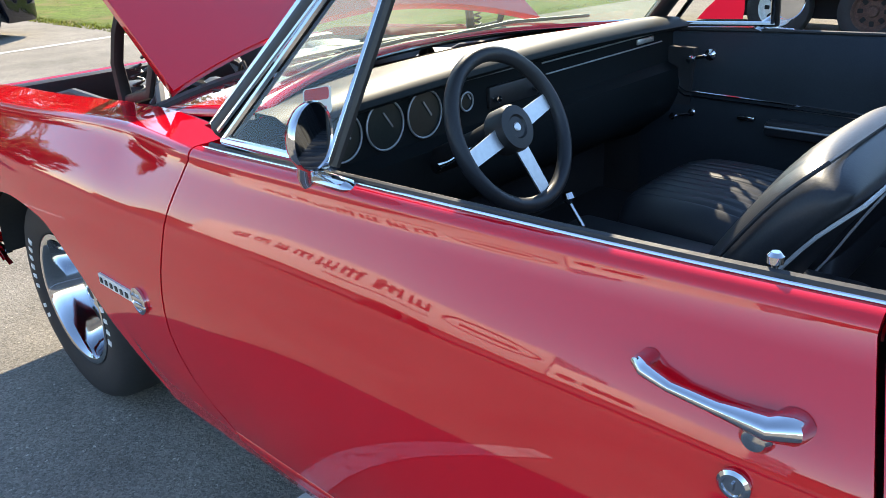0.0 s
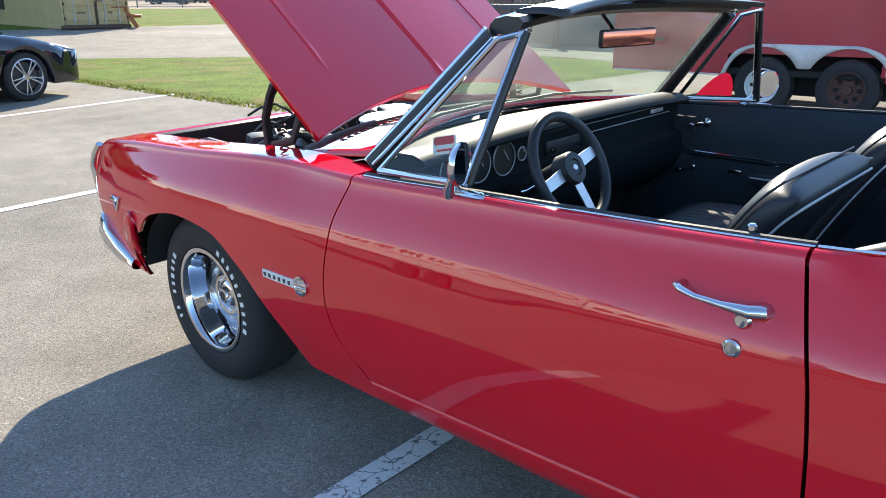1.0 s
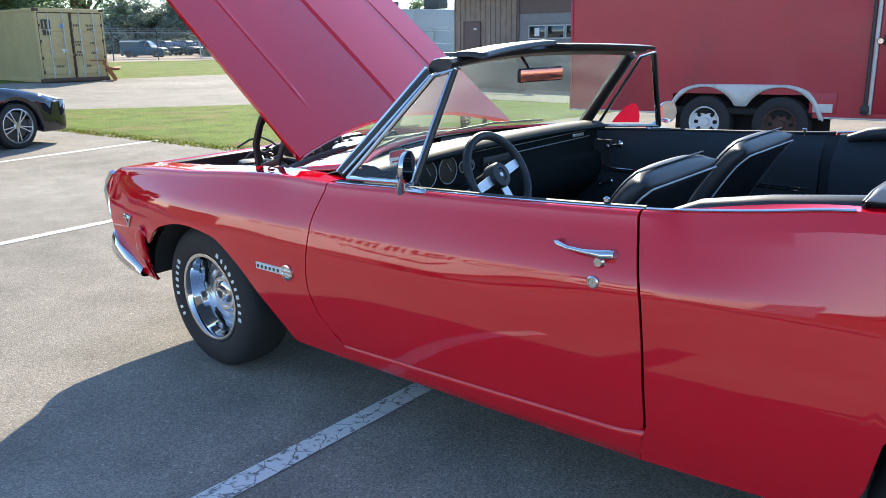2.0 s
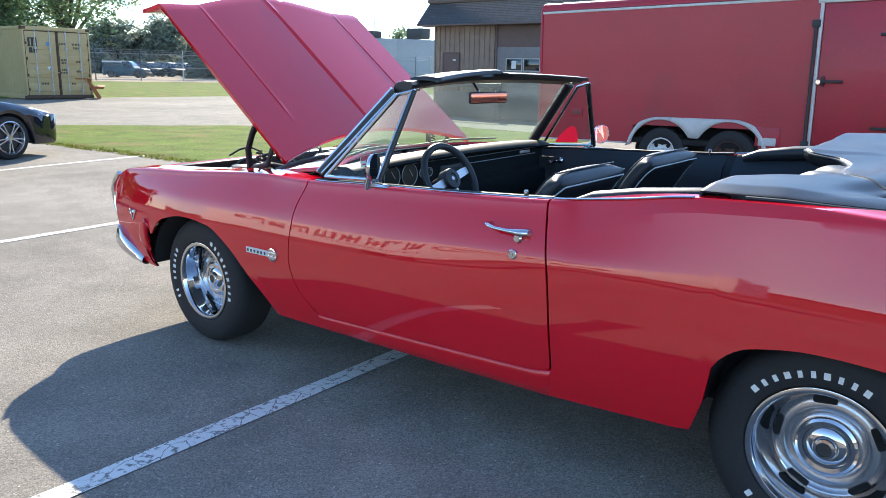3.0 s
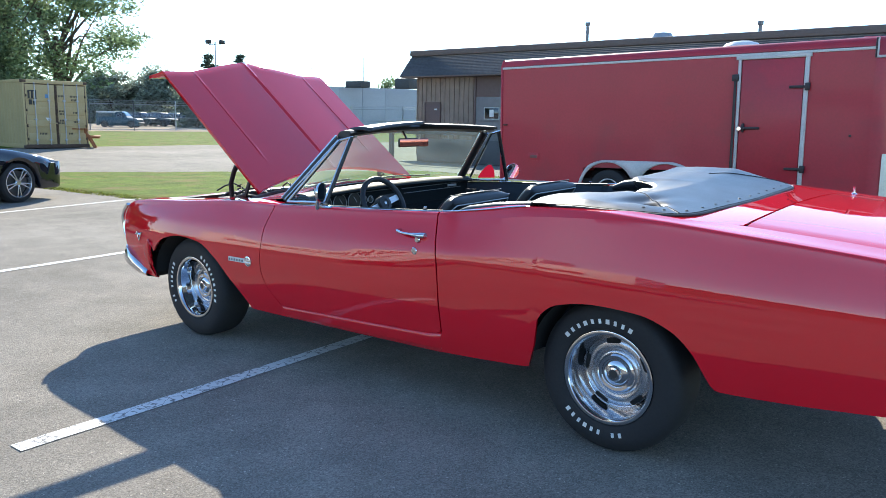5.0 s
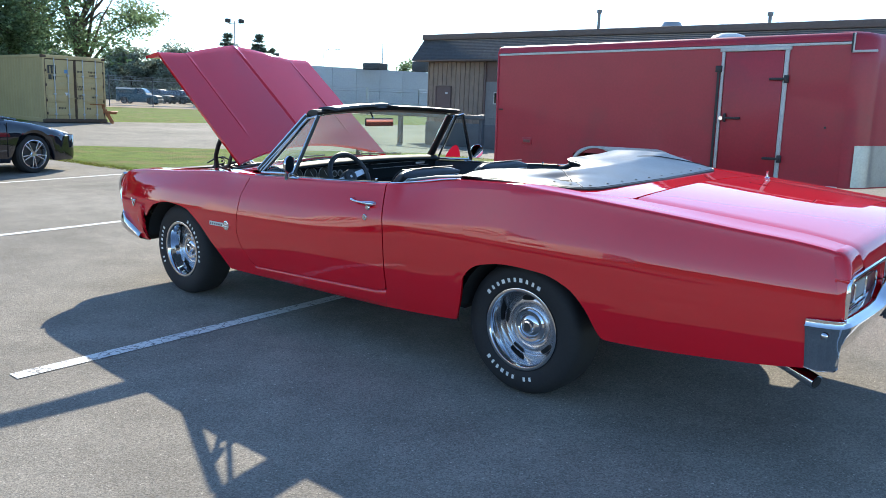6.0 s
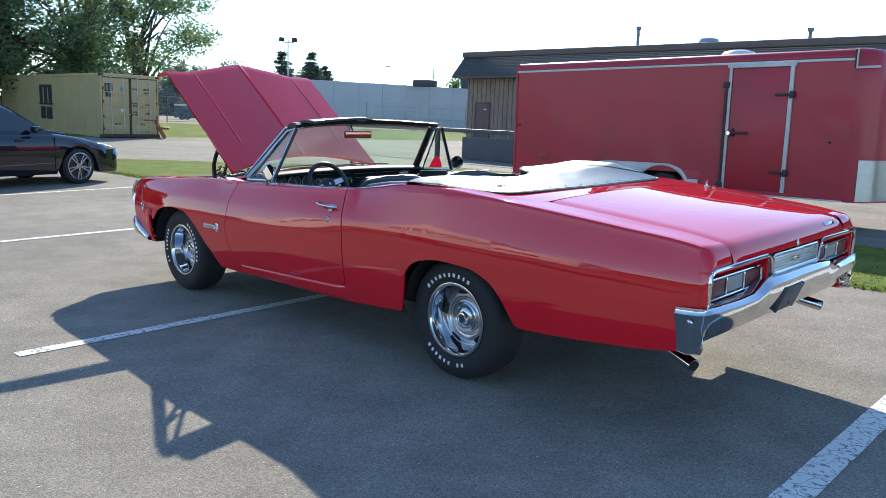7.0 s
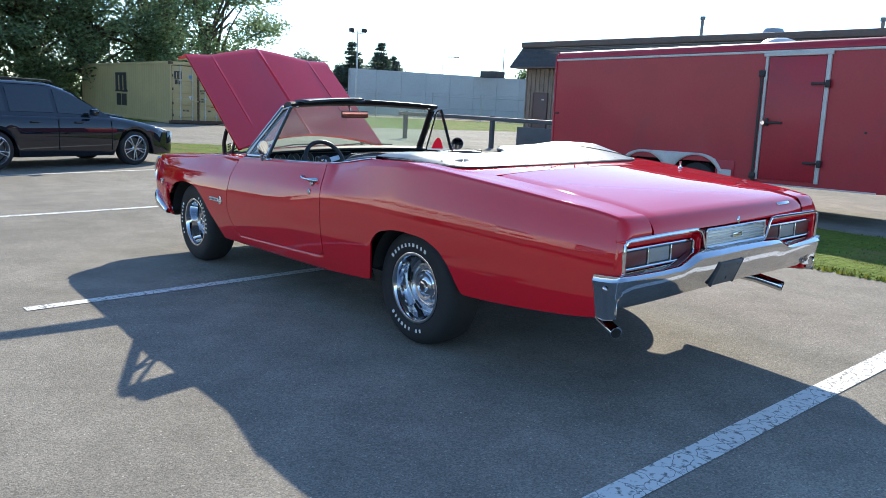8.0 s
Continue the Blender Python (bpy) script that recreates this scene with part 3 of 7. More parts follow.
for side in (-1, 1):
    bm = skin(seam_nose, lambda z: seam_front(z) - 0.003, low_fender, fender_in, lambda x: crest_z(x) + 0.004, 96, side)
    fender = part("front_fender", thicken(bm, 0.014), RED, CAR, smooth=50)
    bm = skin(lambda z: seam_front(z) + 0.003, lambda z: seam_back(z) - 0.004, door_low, lambda x: half_crest(x) - 0.036, lambda x: crest_z(x) - 0.002, 40, side)
    door = part("door", thicken(bm, 0.014), RED, CAR, smooth=50)
    bm = skin(lambda z: seam_back(z) + 0.004, seam_tail, low_quarter, quarter_in, quarter_in_z, 110, side)
    quarter = part("quarter_panel", thicken(bm, 0.014), RED, CAR, smooth=23)
    # sill under the door
    rows = []
    for k in range(25):
        col = []
        for v, d in ((0.02, 0.03), (0.0, 0.0), (0.3, 0.0), (0.7, 0.0), (0.995, 0.001), (1.0, 0.03)):
            x = -0.53 + 1.178 * k / 24
            for _ in range(3):
                z = 0.298 + (door_low(x) - 0.0025 - 0.298) * v
                x = -0.53 + (seam_back(z) + 0.0032 + 0.53) * k / 24
            col.append((x, side * (side_y(x, z) - d), z))
        rows.append(col)
    part("rocker_panel", grid(rows, flip=side < 0), RED, CAR, "red painted sill under the door")
    # dark inner shell behind the seams
    rows = [[(x, side * (side_y(x, z) - 0.055), z) for z in (0.30, 0.45, 0.6, 0.75, 0.86)] for x in (-0.80, -0.6, -0.3, 0, 0.3, 0.6, 0.9, 1.12)]
    part("inner_body", grid(rows, flip=side < 0), CAVITY, CAR)
    # inner trim panel of the door
    rows = []
    for k in range(23):
        x = -0.58 + 1.15 * k / 22
        t = crest_z(x)
        rows.append([(x, side * y, z) for y, z in ((half_crest(x) - 0.034, t - 0.004), (0.858, t - 0.003), (0.846, t - 0.012), (0.828, t - 0.035), (0.795, t - 0.06), (0.770, t - 0.12), (0.764, t - 0.20), (0.755, t - 0.23), (0.752, 0.60), (0.755, 0.36))])
    card = part("door_card", grid(rows, flip=side > 0), DOORVINYL, door, "black vinyl inner door trim")
    part("armrest", box((0.44, 0.055, 0.05), (0.07, side * 0.738, 0.695), 0.018), VINYL, door, "black door armrest with bright edge")
    part("trim_strip", tube([(-0.455, side * 0.756, 0.812), (-0.450, side * 0.756, 0.786), (-0.425, side * 0.756, 0.772), (0.05, side * 0.756, 0.764), (0.54, side * 0.756, 0.756)], 0.0035, 6), CHROME, door, "bright trim strip on the door card")
    part("trim_strip", tube([(-0.470, side * 0.756, 0.812), (-0.465, side * 0.756, 0.779), (-0.430, side * 0.756, 0.757), (0.05, side * 0.756, 0.750), (0.54, side * 0.756, 0.742)], 0.0028, 6), CHROME, door, "bright trim strip on the door card")
    part("armrest_edge", tube([(-0.14, side * 0.708, 0.703), (0.06, side * 0.708, 0.703), (0.28, side * 0.708, 0.700)], 0.004, 6), GALV, door, "bright armrest edge")
    part("door_release", box((0.055, 0.020, 0.014), (-0.215, side * 0.748, 0.712), 0.004), CHROME, door, "small chrome release lever")
    for cx, cz in ((-0.355, 0.893), (-0.400, 0.705)):
        bm = lathe([(0.0, 0.0), (0.018, 0.0), (0.018, 0.010), (0.008, 0.016), (0.008, 0.03), (0.0, 0.032)], 16, pose(cx, side * 0.768, cz, 90 * side, 0, 0))
        tube([(cx, side * 0.742, cz), (cx - 0.045, side * 0.738, cz - 0.012)], 0.006, 8, bm)
        lathe([(0, -0.012), (0.010, -0.010), (0.013, 0), (0.010, 0.010), (0, 0.012)], 12, pose(cx - 0.05, side * 0.728, cz - 0.013, 90, 0, 0), bm)
        part("window_crank", bm, CHROME, door, "small chrome crank knob")
    rows = [[(x, side * y, z) for y, z in ((half_crest(x) - 0.052, crest_z(x) - 0.006), (0.848, crest_z(x) - 0.012), (0.832, crest_z(x) - 0.035), (0.800, 0.90), (0.790, 0.70), (0.785, 0.45))] for x in (0.566, 0.62, 0.70, 0.80, 0.92, 1.04)]
    part("quarter_trim", grid(rows, flip=side > 0), DOORVINYL, quarter, "black vinyl trim beside the rear seat")
    # chrome belt moulding and rubber wiper along the window slot
    belt = [(x, side * (half_crest(x) - 0.026), crest_z(x) + 0.0015) for x in [-0.60 + 0.0500 * k for k in range(25)]]
    part("belt_moulding", tube(belt, 0.0026, 8), CHROME, door, "thin chrome belt moulding")
    part("window_seal", tube([(x, y - side * 0.013, z) for x, y, z in belt], 0.007, 8), BLACK, door, "black rubber window seal")
    part("belt_moulding", tube([(x, side * (half_crest(x) - 0.028), crest_z(x) + 0.002) for x in [0.605 + 0.05 * k for k in range(11)]], 0.0036, 8), CHROME, quarter, "thin chrome belt moulding")
    # door lock pull
    part("lock_button", lathe([(0, 0), (0.0035, 0), (0.0035, 0.028), (0.009, 0.030), (0.009, 0.038), (0.005, 0.042), (0, 0.042)], 14, pose(0.478, side * 0.850, 0.957)), CHROME, door, "chrome lock pull button")
    # outside handle: a bowed bar on two feet, push button, and the lock below
    hx, hz = 0.532, 0.877
    def hy(x, z, off):
        return side * (side_y(x, z) + off)
    bar = [(hx - 0.142, hy(hx - 0.14, hz + 0.008, 0.0), hz + 0.006), (hx - 0.141, hy(hx, hz, 0.020), hz + 0.008), (hx - 0.132, hy(hx, hz, 0.027), hz + 0.006),
           (hx - 0.10, hy(hx, hz, 0.031), hz), (hx - 0.05, hy(hx, hz, 0.031), hz - 0.003), (hx, hy(hx, hz, 0.030), hz - 0.004), (hx + 0.015, hy(hx, hz, 0.016), hz - 0.006), (hx + 0.018, hy(hx, hz, 0.0), hz - 0.008)]
    part("door_handle", tube(bar, [0.0105, 0.011, 0.0095, 0.0075, 0.009, 0.0155, 0.020, 0.020], 14, flat=0.8), CHROME, door, "chrome outside door handle")
    part("push_button", lathe([(0, 0), (0.016, 0), (0.017, 0.008), (0.012, 0.014), (0, 0.015)], 18, pose(hx - 0.012, hy(hx, hz - 0.028, -0.001), hz - 0.028, 90 if side < 0 else -90, 0, 0)), CHROME, door, "chrome push button under the handle")
    bm = lathe([(0, 0), (0.018, 0), (0.018, 0.004), (0.014, 0.007), (0.011, 0.007), (0.010, 0.005), (0, 0.005)], 20, pose(0.510, hy(0.510, 0.795, -0.001), 0.795, 90 if side < 0 else -90, 0, 0))
    box((0.0025, 0.003, 0.010), (0.510, hy(0.510, 0.795, 0.006), 0.795), bm=bm)
    part("door_lock", bm, CHROME, door, "round chrome key lock")
    # front-fender emblem: bright bar with a dark round badge
    ex0, ex1, ez = -0.965, -0.80, 0.607
    bm = bmesh.new()
    for t in range(6):
        x = ex0 + (ex1 - ex0) * (t + 0.5) / 6
        box(((ex1 - ex0) / 6 + 0.0005, 0.006, 0.026), (x, side * (side_y(x, ez) + 0.002), ez), 0.0, bm=bm)
    part("side_emblem", bm, LID_WHITE, fender, "bright script bar emblem")
    bm = bmesh.new()
    for t in range(6):
        x = ex0 + 0.013 + 0.025 * t
        box((0.010, 0.002, 0.012), (x, side * (side_y(x, ez) + 0.0062), ez - 0.001), bm=bm)
    part("emblem_marks", bm, DARK_LOGO, fender, "dark marks on the bright bar")
    bm = lathe([(0.031, 0), (0.031, 0.006), (0.024, 0.008), (0.022, 0.004), (0, 0.004)], 24, pose(-0.775, side * (side_y(-0.775, ez) + 0.0), ez, 90 if side < 0 else -90, 0, 0))
    box((0.050, 0.006, 0.010), (-0.775, side * (side_y(-0.775, ez) + 0.006), ez + 0.006), 0.002, bm=bm)
    box((0.050, 0.006, 0.010), (-0.768, side * (side_y(-0.775, ez) + 0.006), ez - 0.010), 0.002, bm=bm)
    part("round_badge", bm, CHROME, fender, "chrome ring badge")
    # engine-size badge behind the nose: V with small flags
    by = lambda x, z: side * (side_y(x, z) + 0.003)
    bm = tube([(-2.075, by(-2.07, 0.665), 0.672), (-2.040, by(-2.04, 0.63), 0.615), (-2.005, by(-2.0, 0.665), 0.672)], 0.006, 8)
    tube([(-2.085, by(-2.08, 0.655), 0.655), (-2.055, by(-2.05, 0.655), 0.662), (-2.02, by(-2.02, 0.655), 0.655)], 0.008, 8, bm)
    part("v_badge", bm, CHROME, fender, "small chrome V badge")
    # wheel-house liners
    for cx, r0 in ((-1.43, 0.47), (1.60, 0.44)):
        rows = []
        for a in range(0, 181, 10):
            ca, sa = math.cos(radians(a)), math.sin(radians(a))
            rows.append([(cx + r0 * ca, side * y, 0.40 + 0.33 * sa) for y in (0.55, 0.75, 0.930)])
        part("wheel_house", grid(rows, flip=side > 0), CAVITY, CAR, "black wheel housing")
    rows = [[(x, side * 0.56, z) for z in (0.40, 0.55, 0.74)] for x in (-1.95, -1.4, -0.9)]
    part("wheel_house", grid(rows), CAVITY, CAR, "black wheel housing")
    rows = [[(x, side * 0.56, z) for z in (0.40, 0.55, 0.74)] for x in (1.1, 1.6, 2.1)]
    part("wheel_house", grid(rows), CAVITY, CAR, "black wheel housing")

# underbody
part("underbody", box((2.9, 1.50, 0.06), (-0.55, 0, 0.365), 0.02), CAVITY, CAR, "black underside")
part("underbody", box((1.70, 1.10, 0.14), (2.02, 0, 0.58), 0.05), CAVITY, CAR, "black underside")

part("front_valance", box((0.12, 1.70, 0.20), (-2.16, 0, 0.42), 0.03), CAVITY, CAR, "dark front valance")
part("subframe", box((1.25, 1.10, 0.24), (-1.55, 0, 0.36), 0.03), CAVITY, CAR, "black front subframe")

# hood, raised on its rear hinges; its front edge turns down into a brow that stands out level when raised
along, lift = Vector((-0.783, 0, 0.622)), Vector((0.622, 0, 0.783))
hood_y = sorted([-0.722 + 1.444 * j / 40 for j in range(41)] + [s + d for s in (-0.495, 0.0, 0.495) for d in (-0.016, -0.009, -0.004, 0.004, 0.009, 0.016)])
rows = []
for y in hood_y:
    q = min(1.0, abs(y) / 0.722)
    row = []
    a0 = -0.045 + 0.135 * (1 - q ** 2.0)
    a1 = 1.213 + 0.125 * max(0.0, 1 - abs(y) / 0.495) ** 0.9 + 0.014 * max(0.0, (abs(y) - 0.495) / 0.227)
    for k in range(31):
        t = k / 30
        a = a0 + (a1 - a0) * t
        crown = 0.030 * (1 - q ** 1.7)
        fade = min(1.0, max(0.0, (t - 0.16) / 0.12))
        ridge = 0.013 * max(0.0, 1 - abs(y) / 0.016) + 0.009 * fade * max(0.0, 1 - abs(abs(y) - 0.495) / 0.010)
        fall = -0.010 * max(0.0, (t - 0.97) / 0.03) ** 2
        row.append(Vector((-1.025, y, 1.013)) + along * a + lift * (crown + ridge * (0.35 + 0.65 * math.sin(math.pi * min(t * 1.05, 1)) ** 0.5) + fall))
    brow = 0.10 + 0.06 * q ** 6
    for u, v in ((0.10, -0.006), (0.35, -0.018), (0.7, -0.030), (1.0, -0.034)):
        row.append(row[30] + Vector((-brow * u, 0, 0.4 * v)) - lift * 0.012 * u)
    rows.append(row)
bm = grid(rows)
bm.normal_update()
if sum(f.normal.dot(lift) for f in bm.faces) < 0:
    bmesh.ops.reverse_faces(bm, faces=bm.faces)
hood = part("hood", thicken(bm, 0.022), RED, CAR, "raised red hood with a centre ridge", smooth=28)
for side in (-1, 1):
    o = Vector((-1.03, side * 0.69, 1.0))
    bm = tube([(-1.30, side * 0.70, 0.90), (-1.31, side * 0.70, 1.02), (-1.27, side * 0.70, 1.10), o + along * 0.26 - lift * 0.03], [0.014, 0.012, 0.012, 0.014], 8, flat=1.5)
    tube([(-1.30, side * 0.70, 0.92), (-1.16, side * 0.70, 0.955), o + along * 0.10 - lift * 0.03], 0.010, 8, bm, flat=1.5)
    tube([(-1.25 + 0.012 * math.cos(k * 0.9), side * 0.68 + 0.014 * math.sin(k * 0.9), 0.93 - 0.0 + 0.003 * k) for k in range(30)], 0.004, 6, bm)
    part("hood_hinge", bm, BLACK, CAR, "black sprung hood hinge")

# engine bay
for side in (-1, 1):
    rows = [[(x, side * y, z) for y, z in ((0.742, crest_z(x) - 0.03), (0.69, crest_z(x) - 0.05), (0.66, 0.75), (0.58, 0.58))] for x in (-2.22, -1.9, -1.5, -1.1, -0.96)]
    part("inner_fender", grid(rows, flip=side > 0), BLACK, CAR, "black inner fender apron")
part("firewall", box((0.03, 1.5, 0.5), (-0.95, 0, 0.70), 0.01), BLACK, CAR, "black firewall")
part("bay_floor", box((1.25, 1.2, 0.04), (-1.58, 0, 0.50), 0.01), CAVITY, CAR)
part("radiator_support", box((0.06, 1.42, 0.34), (-2.17, 0, 0.70), 0.02), BLACK, CAR, "black radiator support")
part("radiator_cap", lathe([(0, 0), (0.035, 0), (0.035, 0.015), (0.02, 0.022), (0, 0.022)], 16, pose(-2.15, 0.2, 0.872)), CHROME, CAR)
part("engine_block", box((0.65, 0.50, 0.26), (-1.50, 0, 0.66), 0.06), ENGINE_GREY, CAR, "grey engine block")
for side in (-1, 1):
    part("valve_cover", box((0.52, 0.14, 0.09), (-1.50, side * 0.22, 0.80), 0.03, pose(0, 0, 0, side * -20, 0, 0)), BLACK, CAR, "black valve cover")
bm = lathe([(0, 0.0), (0.165, 0.0), (0.175, 0.012), (0.175, 0.045), (0.18, 0.050), (0.165, 0.060), (0.05, 0.064), (0.02, 0.085), (0, 0.087)], 40, pose(-1.42, 0.06, 0.860))
part("air_cleaner", bm, ALU, CAR, "dull silver round air cleaner")
part("battery", box((0.2, 0.26, 0.2), (-1.95, 0.50, 0.76), 0.015), BLACK, CAR, "black battery")
for pts in ([(-1.30, -0.60, 0.83), (-1.45, -0.52, 0.90), (-1.62, -0.42, 0.88), (-1.72, -0.25, 0.86)],
            [(-1.02, -0.45, 0.88), (-1.15, -0.40, 0.93), (-1.28, -0.30, 0.90), (-1.35, -0.20, 0.88)],
            [(-1.75, -0.05, 0.84), (-1.92, 0.0, 0.92), (-2.08, 0.1, 0.86)],
            [(-1.02, -0.20, 0.90), (-1.12, -0.14, 0.95), (-1.22, -0.02, 0.94)],
            [(-2.05, -0.6, 0.82), (-1.85, -0.62, 0.86), (-1.6, -0.60, 0.84), (-1.4, -0.62, 0.86)]):
    part("engine_hose", tube(pts, 0.022, 10), HOSE, CAR)
rng = random.Random(12)
for k in range(16):
    x0, y0 = rng.uniform(-1.95, -1.10), rng.uniform(-0.62, 0.55)
    x1, y1 = x0 + rng.uniform(-0.4, 0.4), y0 + rng.uniform(-0.35, 0.35)
    z0, z1 = rng.uniform(0.80, 0.90), rng.uniform(0.80, 0.90)
    mid = Vector(((x0 + x1) / 2, (y0 + y1) / 2, max(z0, z1) + rng.uniform(0.03, 0.08)))
    pts = [Vector((x0, y0, z0)), Vector((x0, y0, z0)).lerp(mid, 0.6) + Vector((0, 0, 0.015)), mid, mid.lerp(Vector((x1, y1, z1)), 0.5) + Vector((0, 0, 0.012)), Vector((x1, y1, z1))]
    part("engine_cable", tube(pts, rng.choice((0.006, 0.009, 0.014)), 8), HOSE, CAR)
for x, y, sx, sy, sz in ((-1.15, -0.40, 0.16, 0.12, 0.10), (-1.75, 0.35, 0.18, 0.16, 0.12), (-1.25, 0.45, 0.14, 0.20, 0.09), (-1.70, -0.45, 0.12, 0.14, 0.10)):
    part("engine_box", box((sx, sy, sz), (x, y, 0.84), 0.02, pose(0, 0, 0, 0, 0, 17 * x * 7)), BLACK, CAR, "black engine accessory")
part("cowl_seal", tube([(-1.045 - 0.17 * (1 - abs(f) ** 2.2), 0.745 * f, 0.935 + 0.022 * (1 - f * f)) for f in [-1 + k / 16 for k in range(33)]], 0.016, 8), HOSE, CAR, "black rubber cowl seal")
part("brake_booster", lathe([(0, 0), (0.11, 0), (0.115, 0.03), (0.09, 0.08), (0.03, 0.1), (0.03, 0.16), (0, 0.16)], 28, pose(-0.96, -0.42, 0.80, 0, -90, 0)), BLACK, CAR)
# cowl top with a louvred grille
rows = []
for j in range(33):
    y = -0.745 + 1.49 * j / 32
    q = abs(y) / 0.745
    back = -0.60 - 0.27 * (1 - q ** 2)
    front = -1.035 - 0.17 * (1 - q ** 2.2)
    rows.append([(front + (back - front) * t, y, 0.925 + 0.05 * t + 0.022 * (1 - q * q)) for t in (0, 0.06, 0.3, 0.55, 0.8, 1.0)])
part("cowl", thicken(grid(rows, flip=True), 0.012), RED, CAR, "red cowl panel ahead of the windshield")
for j in range(-13, 14):
    if abs(j) < 2:
        continue
    y = 0.045 * j
    q = abs(y) / 0.745
    part("cowl_slot", box((0.075, 0.012, 0.003), (-0.93 - 0.20 * (1 - q * q), y, 0.9475 + 0.022 * (1 - q * q)), 0.0), CAVITY, CAR)

# nose: header, grille, lamps, bumper
part("header_panel", box((0.07, 1.5, 0.12), (-2.29, 0, 0.80), 0.03), RED, CAR, "red front header panel")
bm = bmesh.new()
for k in range(9):
    box((0.02, 1.70, 0.006), (-2.30, 0, 0.57 + 0.021 * k), 0.002, bm=bm)
for k in range(-7, 8):
    box((0.015, 0.006, 0.18), (-2.295, 0.115 * k, 0.655), 0.002, bm=bm)
part("grille", bm, CHROME, CAR, "chrome bar grille")
part("grille_backing", box((0.03, 1.72, 0.24), (-2.24, 0, 0.65), 0.01), CAVITY, CAR)
for side in (-1, 1):
    bm = tube([(-2.305, side * 0.885, 0.560), (-2.335, side * 0.892, 0.65), (-2.352, side * 0.892, 0.75), (-2.335, side * 0.885, 0.80), (-2.290, side * 0.88, 0.845)], 0.012, 10, flat=1.4)
    part("nose_trim", bm, CHROME, CAR, "chrome edge of the headlamp housing")
    for y in (0.60, 0.77):
        bm = lathe([(0, 0.012), (0.05, 0.010), (0.07, 0.0), (0.082, 0.004), (0.086, -0.01), (0.08, -0.03)], 28, pose(-2.32, side * y, 0.665, 0, -90, 0))
        part("headlamp", bm, CLEAR_LENS, CAR, "round headlamp")


FRONT_SECTION = ((-0.055, 1.0), (-0.020, 1.004), (-0.004, 0.985), (0.0, 0.93), (0.006, 0.80), (0.014, 0.5), (0.008, 0.2), (-0.004, 0.06), (-0.022, 0.0), (-0.06, 0.01))
REAR_SECTION = ((-0.080, 0.995), (-0.046, 1.0), (-0.026, 0.975), (-0.010, 0.925), (0.0, 0.86), (-0.005, 0.74), (-0.024, 0.50), (-0.047, 0.26), (-0.068, 0.07), (-0.080, 0.0), (-0.10, 0.01))


def bumper(path, top, bottom, section, name, label, inward):
    """A chrome bumper swept along a plan line, with top and bottom heights that change along it."""
    rows = []
    for i, (x, y) in enumerate(path):
        a, b = Vector(path[max(i - 1, 0)]), Vector(path[min(i + 1, len(path) - 1)])
        d = (b - a).normalized()
        out = Vector((d.y, -d.x)) * inward
        zt, zb = top(i), bottom(i)
        row = []
        end = 1.0 if section is REAR_SECTION and min(i, len(path) - 1 - i) < 5 else 0.0
        for o, f in section:
            if end:
                o = max(o, -0.008) - 0.026 * max(0.0, 0.9 - f)
            row.append((x + out.x * o, y + out.y * o, zb + (zt - zb) * f))
        rows.append(row)
    bm = grid(rows)
    bmesh.ops.recalc_face_normals(bm, faces=bm.faces)
    thicken(bm, 0.004)
    return part(name, bm, CHROME, CAR, label, smooth=38)




def mirrored(half):
    return half + [(x, -y) for x, y in reversed(half[:-1])]


front_path = mirrored([(-2.00, -0.942), (-2.10, -0.950), (-2.20, -0.950), (-2.27, -0.938), (-2.31, -0.912), (-2.335, -0.85), (-2.37, -0.6), (-2.38, -0.3), (-2.385, 0.0)])
fn = len(front_path)
bumper(front_path, lambda i: (0.405, 0.455, 0.505, 0.545, 0.556, 0.556)[min(i, fn - 1 - i, 5)], lambda i: (0.358, 0.372, 0.395, 0.415, 0.42, 0.42)[min(i, fn - 1 - i, 5)], FRONT_SECTION, "front_bumper", "chrome wraparound front bumper", -1)
rear_path = mirrored([(2.812, -0.950), (2.86, -0.957), (2.92, -0.960), (2.945, -0.955), (2.957, -0.942), (2.966, -0.90), (2.972, -0.84), (2.984, -0.65), (2.990, -0.52), (2.993, -0.46), (2.996, -0.41), (2.998, -0.37), (3.001, -0.2), (3.002, 0.0)])
rn = len(rear_path)
r_top = (0.656, 0.660, 0.664, 0.666, 0.667, 0.668, 0.668, 0.668, 0.670, 0.684, 0.706, 0.716, 0.718, 0.720)
r_bot = (0.460, 0.455, 0.466, 0.480, 0.488, 0.494, 0.500, 0.504, 0.508, 0.510, 0.512, 0.514, 0.516, 0.516)
rear_bumper = bumper(rear_path, lambda i: r_top[min(i, rn - 1 - i)], lambda i: r_bot[min(i, rn - 1 - i)], REAR_SECTION, "rear_bumper", "chrome rear bumper with a raised middle", 1)
for side in (-1, 1):
    part("bumper_bolt", lathe([(0, 0.006), (0.010, 0.003), (0.013, 0)], 14, pose(2.885, side * 0.955, 0.602, 90 if side < 0 else -90, 0, 0)), CHROME, CAR)
bm = box((0.012, 0.195, 0.128), (0, 0, 0), 0.005)
box((0.018, 0.012, 0.138), (-0.002, -0.100, -0.002), 0.004, bm=bm)
box((0.018, 0.012, 0.138), (-0.002, 0.100, -0.002), 0.004, bm=bm)
box((0.010, 0.012, 0.016), (0.006, 0.005, -0.028), 0.003, bm=bm)
for u in (-0.06, 0.06):
    box((0.008, 0.016, 0.008), (0.005, u, 0.044), 0.002, bm=bm)
part("plate_bracket", bm, RAIL_GREY, CAR, "empty dark grey number plate bracket", pose(2.969, -0.105, 0.588, 0, 22, 0))

